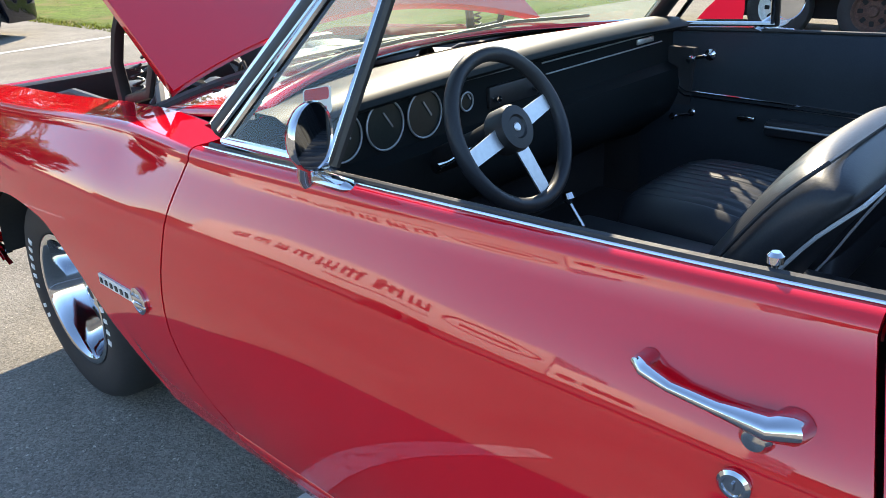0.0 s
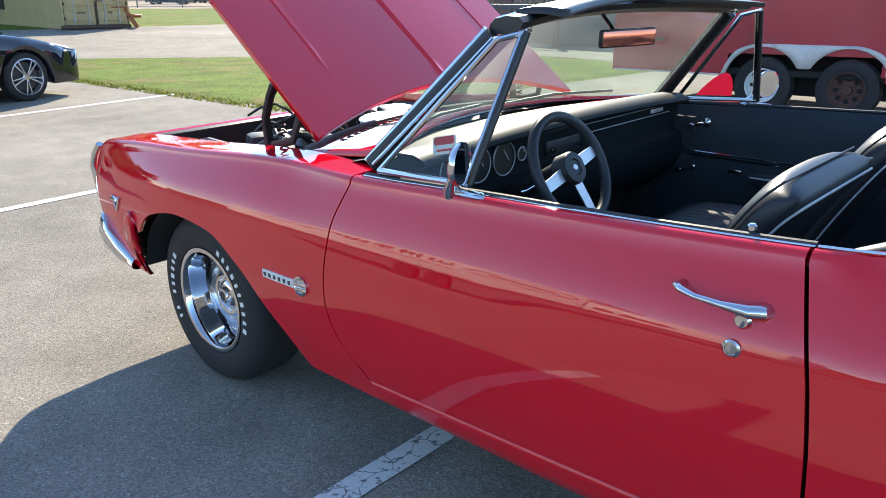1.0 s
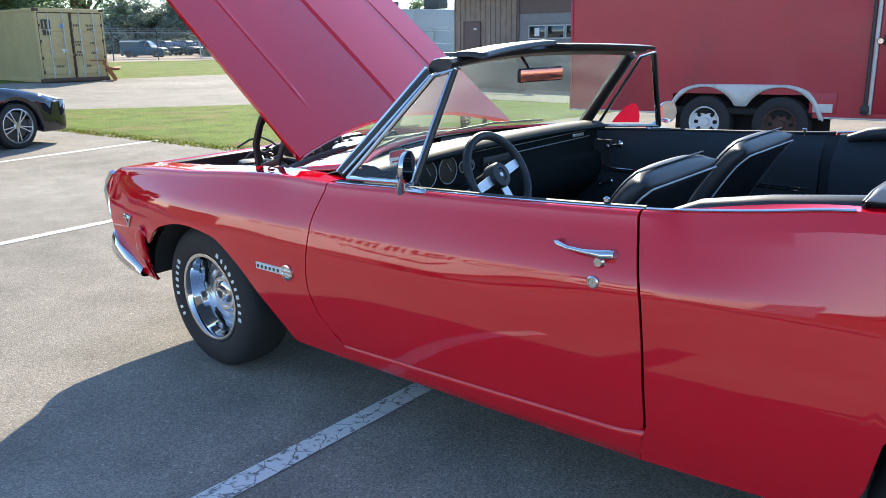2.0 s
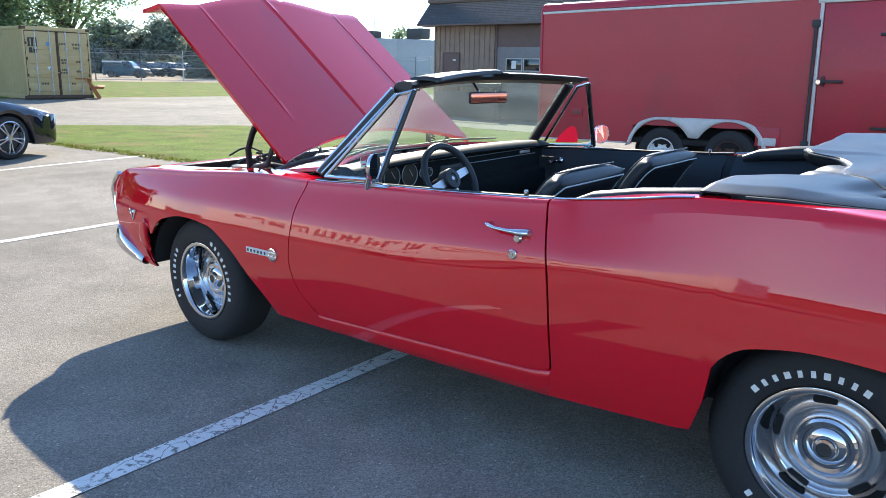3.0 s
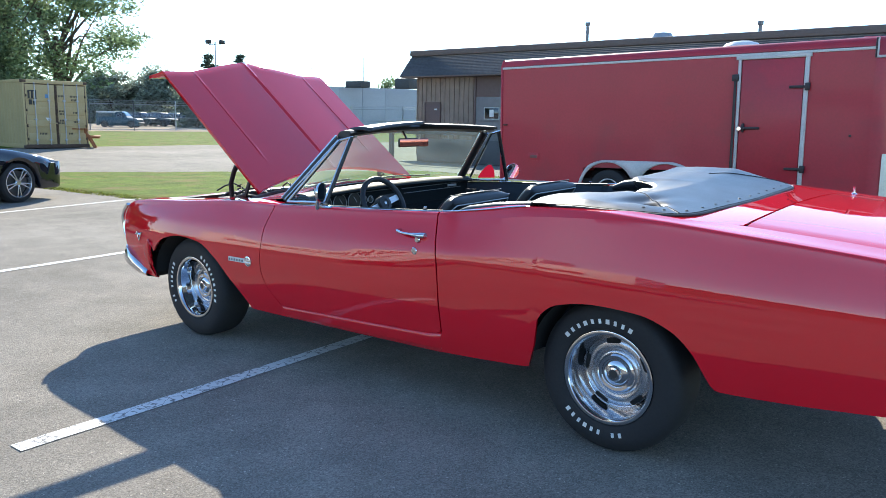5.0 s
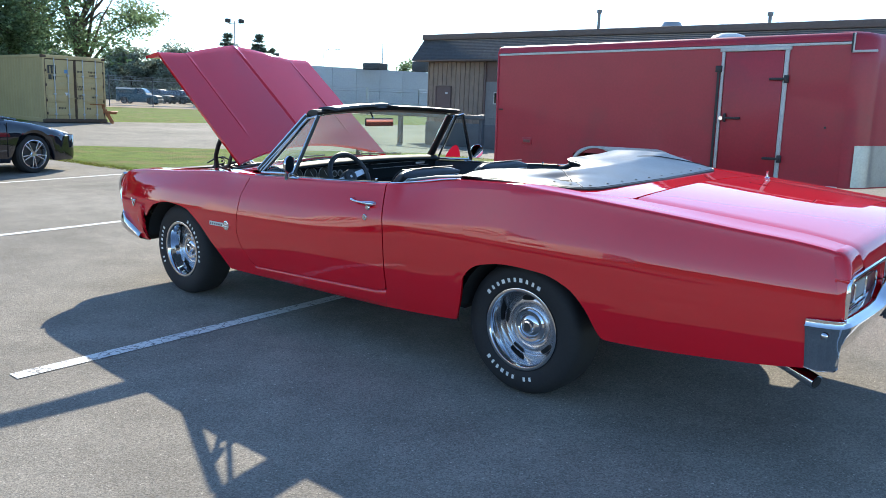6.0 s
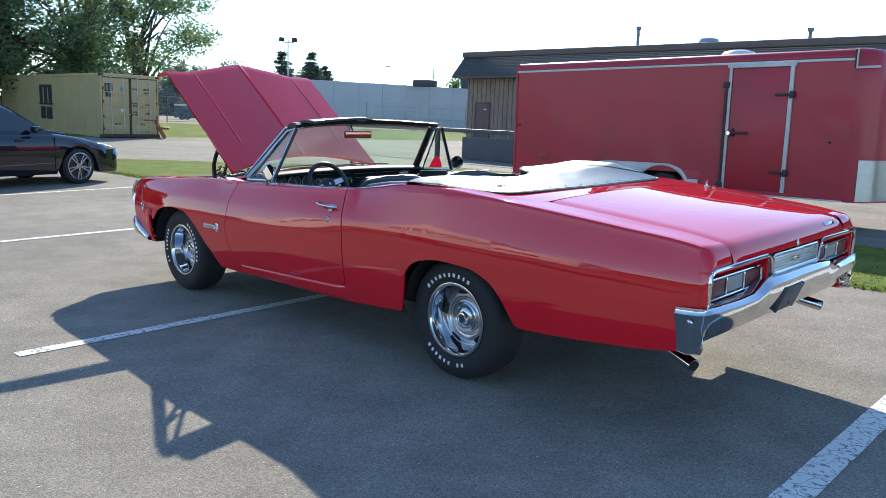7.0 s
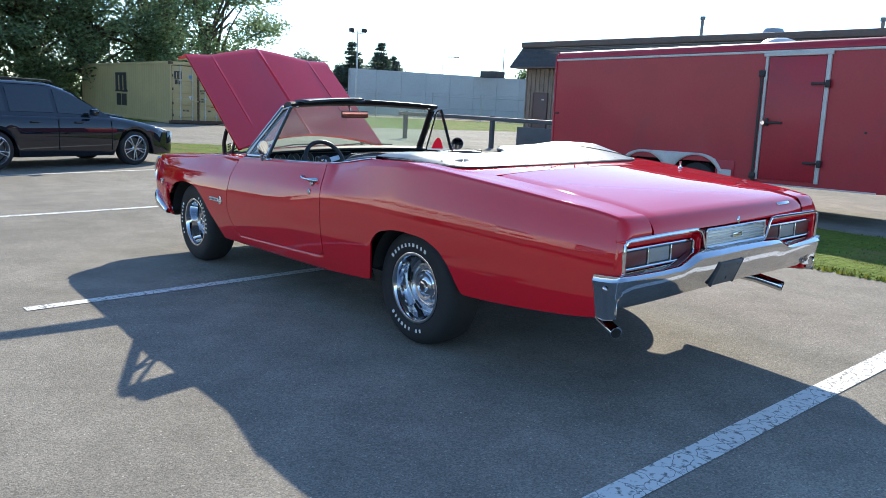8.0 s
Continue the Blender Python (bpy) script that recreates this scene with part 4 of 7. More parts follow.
# tail: panel, lamps, trim, finned middle
part("tail_panel", box((0.04, 1.76, 0.22), (2.872, 0, 0.745), 0.012), RED, CAR, "red tail panel")
part("valance", box((0.05, 1.70, 0.12), (2.884, 0, 0.59), 0.012), CAVITY, CAR)


def rounded(w, h, r, n=5):
    pts = []
    for cx, cy, a0 in ((w / 2 - r, h / 2 - r, 0), (-w / 2 + r, h / 2 - r, 90), (-w / 2 + r, -h / 2 + r, 180), (w / 2 - r, -h / 2 + r, 270)):
        for k in range(n + 1):
            a = radians(a0 + 90 * k / n)
            pts.append((cx + r * math.cos(a), cy + r * math.sin(a)))
    return pts


for side in (-1, 1):
    lz, ly = 0.722, 0.606
    lamp = part("tail_lamp", prism(rounded(0.545, 0.082, 0.016), 0.018, pose(2.890, side * ly, lz, 90, 0, 90)), BLACK, CAR, "tail lamp of three lenses in a chrome bezel")
    ring = [(2.911, side * ly + u, lz + v) for u, v in rounded(0.555, 0.086, 0.020)]
    part("bezel", tube(ring, 0.0062, 8, close=True), CHROME, lamp, "chrome lamp bezel")
    for u, w, mt in ((-0.178, 0.160, RED_LENS), (0.0, 0.160, CLEAR_LENS), (0.178, 0.160, RED_LENS)):
        lens = part("lens", box((0.020, w, 0.066), (2.903, side * ly + u, lz), 0.007), mt, lamp, "clear reversing lens" if mt is CLEAR_LENS else "dark red lens")
    for u in (-0.089, 0.089):
        part("divider", box((0.020, 0.008, 0.076), (2.908, side * ly + u, lz), 0.003), CHROME, lamp, "chrome divider")
    # painted lip over the lamp, and the shoulder that closes the recess outboard
    part("tail_lip", box((0.050, 0.60, 0.014), (2.912, side * 0.60, 0.803), 0.004), RED, CAR, "red lip over the tail lamp")
    part("recess_side", box((0.050, 0.016, 0.150), (2.908, side * 0.884, 0.730), 0.004), RED, CAR)
    part("recess_side", box((0.050, 0.014, 0.085), (2.912, side * 0.308, 0.760), 0.004), RED, CAR)
    trim = [(2.934, side * 0.899, 0.668), (2.937, side * 0.901, 0.74), (2.938, side * 0.898, 0.788), (2.940, side * 0.888, 0.806), (2.942, side * 0.865, 0.812), (2.946, side * 0.6, 0.816), (2.948, side * 0.37, 0.818),
            (2.949, side * 0.338, 0.812), (2.950, side * 0.318, 0.790), (2.950, side * 0.300, 0.742), (2.950, side * 0.288, 0.722), (2.950, side * 0.26, 0.716), (2.950, 0, 0.716)]
    part("tail_trim", tube(trim, 0.0085, 8), CHROME, CAR, "chrome moulding over the tail lamps")
centre = part("tail_centre", box((0.03, 0.57, 0.088), (2.926, 0, 0.763), 0.006), ALU, CAR, "finned bright centre panel")
for k in range(5):
    part("fin", box((0.012, 0.55, 0.006), (2.943, 0, 0.735 + 0.015 * k), 0.002), ALU, centre)
part("centre_border", tube([(2.946, y, z) for y, z in [(u, 0.765 + v) for u, v in rounded(0.56, 0.086, 0.010)]], 0.006, 6, close=True), CHROME, CAR, "chrome border")
part("tail_emblem", box((0.008, 0.08, 0.022), (2.951, 0, 0.763), 0.003), CHROME, CAR)

for side in (-1, 1):
    outer, inner = [], []
    for z in (0.655, 0.70, 0.75, 0.79, 0.82, 0.842):
        outer.append(Vector((seam_tail(z) - 0.030, side_y(seam_tail(z) - 0.030, z) + 0.0025, z)))
    x = 2.872
    c, s, yi, zi = crest_z(x), half_crest(x), quarter_in(x), quarter_in_z(x)
    outer += [Vector((x, s + 0.002, c - 0.021)), Vector((x, s - 0.006, c - 0.004)), Vector((x, s - 0.022, c + 0.002)), Vector((x, (s - 0.022 + yi) / 2, (c + zi) / 2 + 0.003)), Vector((x, yi, zi + 0.002))]
    for y, z in ((0.900, 0.655), (0.900, 0.70), (0.900, 0.75), (0.899, 0.785), (0.893, 0.800), (0.885, 0.807), (0.87, 0.811), (0.845, 0.813), (0.82, 0.814), (0.77, 0.815), (yi, 0.816)):
        inner.append(Vector((2.938, y, z)))
    rows = []
    for p, q in zip(outer, inner):
        row = []
        for k in range(8):
            a = radians(90 * k / 7)
            row.append((p.x + (q.x - p.x) * math.sin(a), side * (p.y + (q.y - p.y) * (1 - math.cos(a))), p.z + (q.z - p.z) * (1 - math.cos(a))))
        row.append((2.90, side * q.y, q.z - 0.004))
        rows.append(row)
    part("tail_end", grid(rows, flip=side < 0), RED, CAR, "red rounded tail end of the quarter panel", smooth=60)

# trunk lid
lid_line = ((2.003, 1.008), (2.2, 0.990), (2.45, 0.965), (2.7, 0.935), (2.80, 0.920), (2.86, 0.908), (2.892, 0.898), (2.913, 0.884), (2.928, 0.864), (2.937, 0.842), (2.942, 0.822))
rows = []
for j in range(33):
    f = -1 + j / 16
    row = []
    for x, z in lid_line:
        w = quarter_in(x) - 0.009
        row.append((x + (0.012 if x > 2.865 else 0.0) * (1 - f * f), f * w, z + 0.020 * (1 - f * f) * min(1.0, (2.934 - x) / 0.25 + 0.1) - (0.006 if abs(f) > 0.99 else 0)))
    rows.append(row)
bm = grid(rows)
bm.normal_update()
if sum(f.normal.z for f in bm.faces) < 0:
    bmesh.ops.reverse_faces(bm, faces=bm.faces)
gutter = [(x, -quarter_in(x) + 0.004, z - 0.020) for x, z in lid_line[:6]]
part("lid_gutter", tube(gutter[::-1] + [(1.997, -quarter_in(1.997) * f, 0.988 + 0.02 * (1 - f * f)) for f in (0.98, 0.6, 0.2, -0.2, -0.6, -0.98)] + [(x, -y, z) for x, y, z in gutter], 0.013, 8), CAVITY, CAR, "dark gap round the trunk lid")
trunk = part("trunk_lid", thicken(bm, 0.016), RED, CAR, "red trunk lid", smooth=40)
part("trunk_lock", lathe([(0, 0), (0.016, 0), (0.016, 0.006), (0.010, 0.009), (0, 0.009)], 18, pose(2.946, 0.0, 0.835, 0, 82, 0)), CHROME, trunk, "chrome trunk key lock")
part("trunk_emblem", box((0.008, 0.13, 0.018), (2.925, 0.50, 0.882), 0.003, pose(0, 0, 0, 0, -38, 0)), CHROME, trunk, "small chrome script bar")
# deck between the folded top and the lid
rows = []
for j in range(29):
    f = -1 + j / 14
    rows.append([(x, f * (quarter_in(x) - 0.001), quarter_in_z(x) - 0.004 + (0.004 + 0.020 * ((x - 1.5) / 0.491) ** 3) * (1 - 0.8 * f * f)) for x in (1.50, 1.6, 1.7, 1.8, 1.9, 1.96, 1.991)])
bm = grid(rows)
bm.normal_update()
if sum(f.normal.z for f in bm.faces) < 0:
    bmesh.ops.reverse_faces(bm, faces=bm.faces)
part("rear_deck", thicken(bm, 0.014), RED, CAR, "red deck behind the folded top")
part("antenna", tube([(2.06, 0.855, 0.985), (2.06, 0.855, 0.998), (2.06, 0.855, 1.004), (2.06, 0.855, 1.030), (2.06, 0.855, 1.038)], [0.022, 0.018, 0.008, 0.005, 0.009], 12), CHROME, CAR, "retracted chrome antenna")
for side in (-1, 1):
    bm = tube([(2.45, side * 0.66, 0.41), (2.62, side * 0.70, 0.41), (2.70, side * 0.735, 0.402), (2.835, side * 0.785, 0.366)], [0.026, 0.026, 0.029, 0.030], 18)
    bmesh.ops.inset_individual(bm, faces=[f for f in bm.faces if len(f.verts) == 18 and f.calc_center_median().x > 2.78], thickness=0.004)
    tip = part("exhaust_tip", bm, CHROME, CAR, "chrome exhaust tip")
    part("bore", tube([(2.830, side * 0.783, 0.3675), (2.838, side * 0.786, 0.365)], 0.024, 16), CAVITY, tip, "black disc in the pipe mouth")

# windshield
def ws_point(f, t):
    """A point of the windshield: f from -1 to 1 across, t from 0 at the base to 1 at the header."""
    y0, y1 = 0.805, 0.675
    x0 = -0.605 - 0.27 * (1 - f * f)
    x1 = -0.275 - 0.115 * (1 - f * f)
    z0, z1 = 0.982 + 0.012 * (1 - f * f), 1.333 + 0.024 * (1 - f * f)
    return Vector((x0 + (x1 - x0) * t, f * (y0 + (y1 - y0) * t), z0 + (z1 - z0) * t))


windshield = part("windshield", grid([[ws_point(-1 + j / 14, k / 8) for k in range(9)] for j in range(29)]), GLASS, CAR, "clear curved windshield")
windshield.visible_shadow = False
part("base_trim", tube([ws_point(-1 + j / 14, -0.01) for j in range(29)], 0.009, 8), CHROME, windshield, "chrome lower windshield trim")
for side in (-1, 1):
    bm = tube([ws_point(side, -0.04) + Vector((0.012, side * 0.020, 0)), ws_point(side, 0.5) + Vector((0.012, side * 0.020, 0)), ws_point(side, 0.96) + Vector((0.012, side * 0.018, 0.004))], [0.028, 0.024, 0.022], 12)
    part("pillar", bm, BLACK, windshield, "black windshield pillar")
    part("pillar_trim", tube([ws_point(side, -0.03) + Vector((-0.014, side * 0.026, 0.006)), ws_point(side, 0.98) + Vector((-0.014, side * 0.024, 0.008))], 0.011, 8), CHROME, windshield, "chrome pillar moulding")
    part("pillar_trim", tube([ws_point(side, -0.02) + Vector((0.026, side * 0.044, 0.0)), ws_point(side, 0.95) + Vector((0.030, side * 0.036, 0.0))], 0.006, 8), CHROME, windshield, "chrome pillar moulding")
rows = []
for j in range(29):
    f = -1.03 + 2.06 * j / 28
    p = ws_point(max(-1, min(1, f)), 1.0) + Vector((0, (f - max(-1, min(1, f))) * 0.68, 0))
    rows.append([p + Vector(o) for o in ((-0.020, 0, -0.008), (-0.016, 0, 0.012), (0.0, 0, 0.026), (0.035, 0, 0.034), (0.075, 0, 0.032), (0.09, 0, 0.018), (0.08, 0, 0.002), (0.03, 0, -0.012))])
bm = grid(rows, wrap=True)
bmesh.ops.holes_fill(bm, edges=[e for e in bm.edges if len(e.link_faces) == 1])
bmesh.ops.recalc_face_normals(bm, faces=bm.faces)
part("header_rail", bm, BLACK, windshield, "black header rail")
part("header_trim", tube([ws_point(-1 + j / 14, 1.0) + Vector((-0.012, 0, 0.020)) for j in range(29)], 0.009, 8), CHROME, windshield, "chrome header moulding")
for side in (-1, 1):
    rows = []
    for j in range(15):
        f = side * (0.06 + 0.86 * j / 14)
        p = ws_point(f, 1.0)
        up = 0.010 * (1 - j / 14) - 0.004
        rows.append([p + Vector((0.03 + 0.15 * t, 0, 0.026 + up * t + 0.008 * math.sin(math.pi * t))) for t in (0, 0.15, 0.35, 0.6, 0.85, 1.0)])
    bm = grid(rows)
    part("sun_visor", thicken(bm, 0.016), VINYL, windshield, "black vinyl sun visor folded back")
    part("latch", box((0.05, 0.03, 0.025), tuple(ws_point(side * 0.93, 1.0) + Vector((0.05, 0, 0.0))), 0.006), CHROME, windshield, "chrome roof latch")
inside_m = pose(-0.235, -0.11, 1.280, 0, 3, -19)
inside = part("inside_mirror", box((0.018, 0.215, 0.054), (0, 0, 0), 0.012), BLACK, windshield, "rear-view mirror on a stalk", inside_m)
# this face has its reflection painted in, the glass is not tinted
part("mirror_face", box((0.003, 0.202, 0.044), (0.0095, 0, 0), 0.001), SALMON_MIRROR, windshield, "mirror glass with a salmon reflection painted in", inside_m)
part("mirror_stalk", tube([(-0.25, -0.14, 1.28), (-0.29, -0.12, 1.315), (-0.33, -0.10, 1.345)], 0.006, 8), CHROME, windshield)
for y0, y1 in ((-0.55, -0.05), (0.10, 0.62)):
    a, b = ws_point(y0 / 0.8, -0.02) + Vector((-0.03, 0, 0.012)), ws_point(y1 / 0.8, 0.04) + Vector((-0.02, 0, 0.012))
    part("wiper", tube([a, a.lerp(b, 0.5) + Vector((-0.02, 0, 0.012)), b], 0.006, 6), BLACK, windshield, "black wiper arm and blade")
# sticker inside the windshield corner
sticker_m = pose(-0.418, -0.738, 1.030, 90, 0, 0) @ pose(0, 0, 0, -14, 0, 12)
part("sticker", prism(rounded(0.088, 0.050, 0.008, 3), 0.001, sticker_m), STICKER_WHITE, windshield, "white sticker with red printing")
part("sticker_print", prism(rounded(0.076, 0.022, 0.006, 3), 0.003, sticker_m @ pose(0, 0.012, -0.001)), STICKER_RED, windshield)
part("sticker_print", prism(rounded(0.060, 0.006, 0.002, 3), 0.003, sticker_m @ pose(0, -0.014, -0.001)), STICKER_RED, windshield)

# vent windows and door mirrors
for side in (-1, 1):
    a, b, c = Vector((-0.545, side * 0.868, 0.965)), Vector((-0.205, side * 0.880, 0.978)), Vector((-0.160, side * 0.712, 1.330))
    a2 = Vector((-0.240, side * 0.732, 1.312))
    vent = part("vent_window", grid([[a.lerp(b, t / 6), a2.lerp(c, t / 6)] for t in range(7)]), CLEAR, CAR, "vent window in a chrome frame")
    vent.visible_shadow = False
    part("vent_frame", tube([a, a.lerp(b, 0.5), b], 0.009, 8), CHROME, vent, "chrome vent frame")
    part("vent_frame", tube([b, b.lerp(c, 0.5), c], 0.008, 8, flat=1.3), BLACK, vent, "black vent post")
    part("vent_frame", tube([b + Vector((-0.013, 0, 0)), c + Vector((-0.013, 0, 0))], 0.008, 8), CHROME, vent, "chrome vent frame")
    part("vent_frame", tube([c, a2, a2.lerp(a, 0.5), a], 0.008, 8), CHROME, vent, "chrome vent frame")
    if side > 0:
        p, q, r = a.lerp(b, 0.22).lerp(a2.lerp(c, 0.22), 0.05), a.lerp(b, 0.68).lerp(a2.lerp(c, 0.68), 0.05), a.lerp(b, 0.52).lerp(a2.lerp(c, 0.52), 0.33)
        film = [[p.lerp(q, t / 12) + (r - p.lerp(q, 0.55)) * (k / 5 * math.sin(math.pi * t / 12) ** 0.8) + Vector((0, -0.004, 0)) for k in range(6)] for t in range(13)]
        part("red_film", grid(film), RED_FILM, vent, "bright red film patch on the vent glass")
    mx, my, mz = -0.195, side * 0.930, 1.040
    mirror = part("door_mirror", lathe([(0, -0.020), (0.027, -0.018), (0.046, -0.010), (0.053, 0.0), (0.054, 0.008), (0.052, 0.011), (0.0495, 0.008)], 32,
                                       pose(mx, my, mz, 0, 92, -31 if side > 0 else 19)), CHROME, CAR, "round chrome door mirror on a chrome foot")
    part("mirror_face", lathe([(0, 0.0085), (0.050, 0.0085)], 32, pose(mx, my, mz, 0, 92, -31 if side > 0 else 19)), MIRROR, mirror, "mirror glass")
    bm = tube([(mx - 0.062, side * 0.880, 0.945), (mx - 0.055, side * 0.898, 0.966), (mx - 0.036, side * 0.914, 0.992), (mx - 0.014, side * 0.926, 1.018)], [0.028, 0.021, 0.013, 0.010], 14)
    tube([(mx - 0.085, side * 0.882, 0.954), (mx - 0.03, side * 0.890, 0.957), (mx + 0.035, side * 0.892, 0.957), (mx + 0.048, side * 0.890, 0.954)], [0.010, 0.020, 0.018, 0.006], 12, bm, flat=0.55)
    part("mirror_foot", bm, CHROME, mirror, "chrome mirror foot")

# dashboard
prof = ((-0.90, 0.958), (-0.80, 0.982), (-0.66, 1.006), (-0.56, 1.020), (-0.49, 1.020), (-0.455, 1.006), (-0.446, 0.995), (-0.456, 0.986), (-0.492, 0.981), (-0.500, 0.968), (-0.497, 0.862), (-0.46, 0.845), (-0.455, 0.76), (-0.48, 0.70), (-0.56, 0.64), (-0.70, 0.60))
rows = []
for j in range(33):
    y = -0.785 + 1.57 * j / 32
    q = (y / 0.785) ** 2
    rows.append([(x + 0.10 * q if x < -0.6 else x + 0.02 * q * 0, y, z - 0.02 * q * (1 if z > 0.9 else 0)) for x, z in prof])
bm = grid(rows)
bmesh.ops.recalc_face_normals(bm, faces=bm.faces)
dash = part("dashboard", bm, DASHPAD, CAR, "black padded dashboard")
for y, r in ((-0.628, 0.052), (-0.507, 0.054), (-0.384, 0.054), (-0.292, 0.022), (-0.240, 0.022)):
    z = 0.923
    bm = tube([(-0.492, y + r * math.cos(2 * math.pi * k / 32), z + r * math.sin(2 * math.pi * k / 32)) for k in range(32)], 0.0024, 6, close=True)
    dial = part("gauge", bm, GALV, dash, "round gauge with a bright rim")
    part("gauge_face", lathe([(0, 0.0), (r, 0.0), (r, -0.02)], 32, pose(-0.496, y, z, 0, 90, 0)), GAUGE, dash)
    part("needle", box((0.002, 0.004, r * 0.8), (-0.493, y + 0.010, z + 0.010), m=pose(0, 0, 0, 35, 0, 0)), GALV, dash)
part("radio", box((0.03, 0.20, 0.055), (-0.503, -0.06, 0.915), 0.006), BLACK, dash, "radio with bright knobs")
for y in (-0.10, 0.06):
    part("knob", lathe([(0, 0), (0.010, 0), (0.009, 0.016), (0, 0.017)], 14, pose(-0.489, y - 0.04, 0.912, 0, 90, 0)), CHROME, dash)
for z, y0, y1 in ((0.974, -0.74, 0.02), (0.966, 0.06, 0.70), (0.934, 0.08, 0.70)):
    part("dash_trim", tube([(-0.4935, y0, z), (-0.4935, y1, z)], 0.0022, 6), GALV, dash, "thin bright dash strip")
part("dash_emblem", box((0.006, 0.10, 0.016), (-0.496, 0.60, 0.950), 0.002), ALU, dash)

# steering wheel and column
hub = Vector((-0.245, -0.380, 0.922))
axis = Vector((0.90, 0.0, 0.436)).normalized()
right = Vector((0, 1, 0))
upw = axis.cross(right).normalized()
if upw.z < 0:
    upw = -upw
R = 0.163
steer = part("steering_wheel", tube([hub + R * (math.cos(2 * math.pi * k / 48) * right + math.sin(2 * math.pi * k / 48) * upw) for k in range(48)], 0.0165, 12, close=True), VINYL, CAR, "black padded three-spoke steering wheel")
frame_m = Matrix((right, upw, axis)).transposed().to_4x4()
frame_m.translation = hub
part("hub", lathe([(0, 0.016), (0.022, 0.016), (0.026, 0.020), (0.046, 0.018), (0.050, 0.008), (0.050, -0.03), (0.035, -0.05), (0.03, -0.10)], 32, frame_m), BLACK, steer, "black wheel hub")
part("horn_badge", lathe([(0, 0.0195), (0.008, 0.019), (0.010, 0.017)], 24, frame_m), ALU, steer, "small bright horn badge")
for ang in (13, 193, 283):
    bm = prism([(0.03, -0.020), (R - 0.008, -0.017), (R - 0.008, 0.017), (0.03, 0.020)], 0.004, frame_m @ pose(0, 0, -0.004, 0, 0, ang))
    part("spoke", bm, ALU, steer, "brushed aluminium spoke")
part("column", tube([hub - axis * 0.04, hub - axis * 0.30], 0.03, 16), BLACK, steer, "black steering column")
part("turn_lever", tube([hub - axis * 0.09, hub - axis * 0.07 + Vector((0, -0.13, -0.02)), hub - axis * 0.07 + Vector((0, -0.16, -0.022))], [0.004, 0.004, 0.008], 8), CHROME, steer, "chrome turn signal lever")

# cabin floor, console, seats
part("cabin_floor", box((1.8, 1.5, 0.03), (0.15, 0, 0.345), 0.0), CARPET, CAR, "black carpet")
for side in (-1, 1):
    part("kick_panel", box((0.50, 0.03, 0.58), (-0.66, side * 0.772, 0.62), 0.0), CARPET, CAR, "black kick panel")
part("toe_board", box((0.03, 1.58, 0.55), (-0.74, 0, 0.60), 0.0), CARPET, CAR)
bm = box((0.75, 0.20, 0.20), (0.0, 0.0, 0.47), 0.03)
part("console", bm, VINYL, CAR, "black centre console")
part("shifter", tube([(-0.30, 0.0, 0.55), (-0.355, 0.0, 0.62), (-0.36, 0.0, 0.635), (-0.365, 0.0, 0.65)], [0.006, 0.006, 0.018, 0.014], 12), CHROME, CAR, "chrome shift lever")


def along_line(line, s):
    """Point and unit direction at share s of a polyline, rounded between its points."""
    xs = smooth_curve(*[(i / (len(line) - 1), p[0]) for i, p in enumerate(line)])
    zs = smooth_curve(*[(i / (len(line) - 1), p[1]) for i, p in enumerate(line)])
    a, b = Vector((xs(max(0, s - 0.02)), zs(max(0, s - 0.02)))), Vector((xs(min(1, s + 0.02)), zs(min(1, s + 0.02))))
    return Vector((xs(s), zs(s))), (b - a).normalized()


def cushion(width, line, thick, crown, pleats):
    """A padded seat piece: a centre line in x and z, its thickness, rounded ends and pleats along the middle."""
    rows = []
    n, m = 26, 120
    stations = [along_line(line, i / n) for i in range(n + 1)]
    for j in range(m + 1):
        f = -1 + 2 * j / m
        edge = max(0.0, 1 - abs(f) ** 5) ** 0.5
        top, low = [], []
        for i, (p, d) in enumerate(stations):
            s = i / n
            end = max(0.0, 1 - abs(2 * s - 1) ** 7) ** 0.5
            nrm = Vector((-d.y, d.x))
            fade = max(0.0, min(1.0, (s - 0.06) / 0.08, (0.88 - s) / 0.10, (0.74 - abs(f)) / 0.03))
            pl = 0.004 - fade * (0.004 + 0.007 * (1 - abs(math.sin(f * math.pi * pleats / 2)) ** 0.5))
            h = thick * edge * end + (pl + crown * (1 - f * f)) * (1 if thick > 0 else -1) * end * edge
            w = f * width / 2 * (1 - 0.06 * s ** 3)
            top.append((p.x + nrm.x * h, w, p.y + nrm.y * h))
            low.append((p.x - nrm.x * thick * 0.5 * edge * end, w, p.y - nrm.y * thick * 0.5 * edge * end))
        rows.append(top + low[::-1])
    bm = grid(rows, wrap=True)
    bmesh.ops.remove_doubles(bm, verts=bm.verts, dist=0.0004)
    bmesh.ops.recalc_face_normals(bm, faces=bm.faces)
    return bm


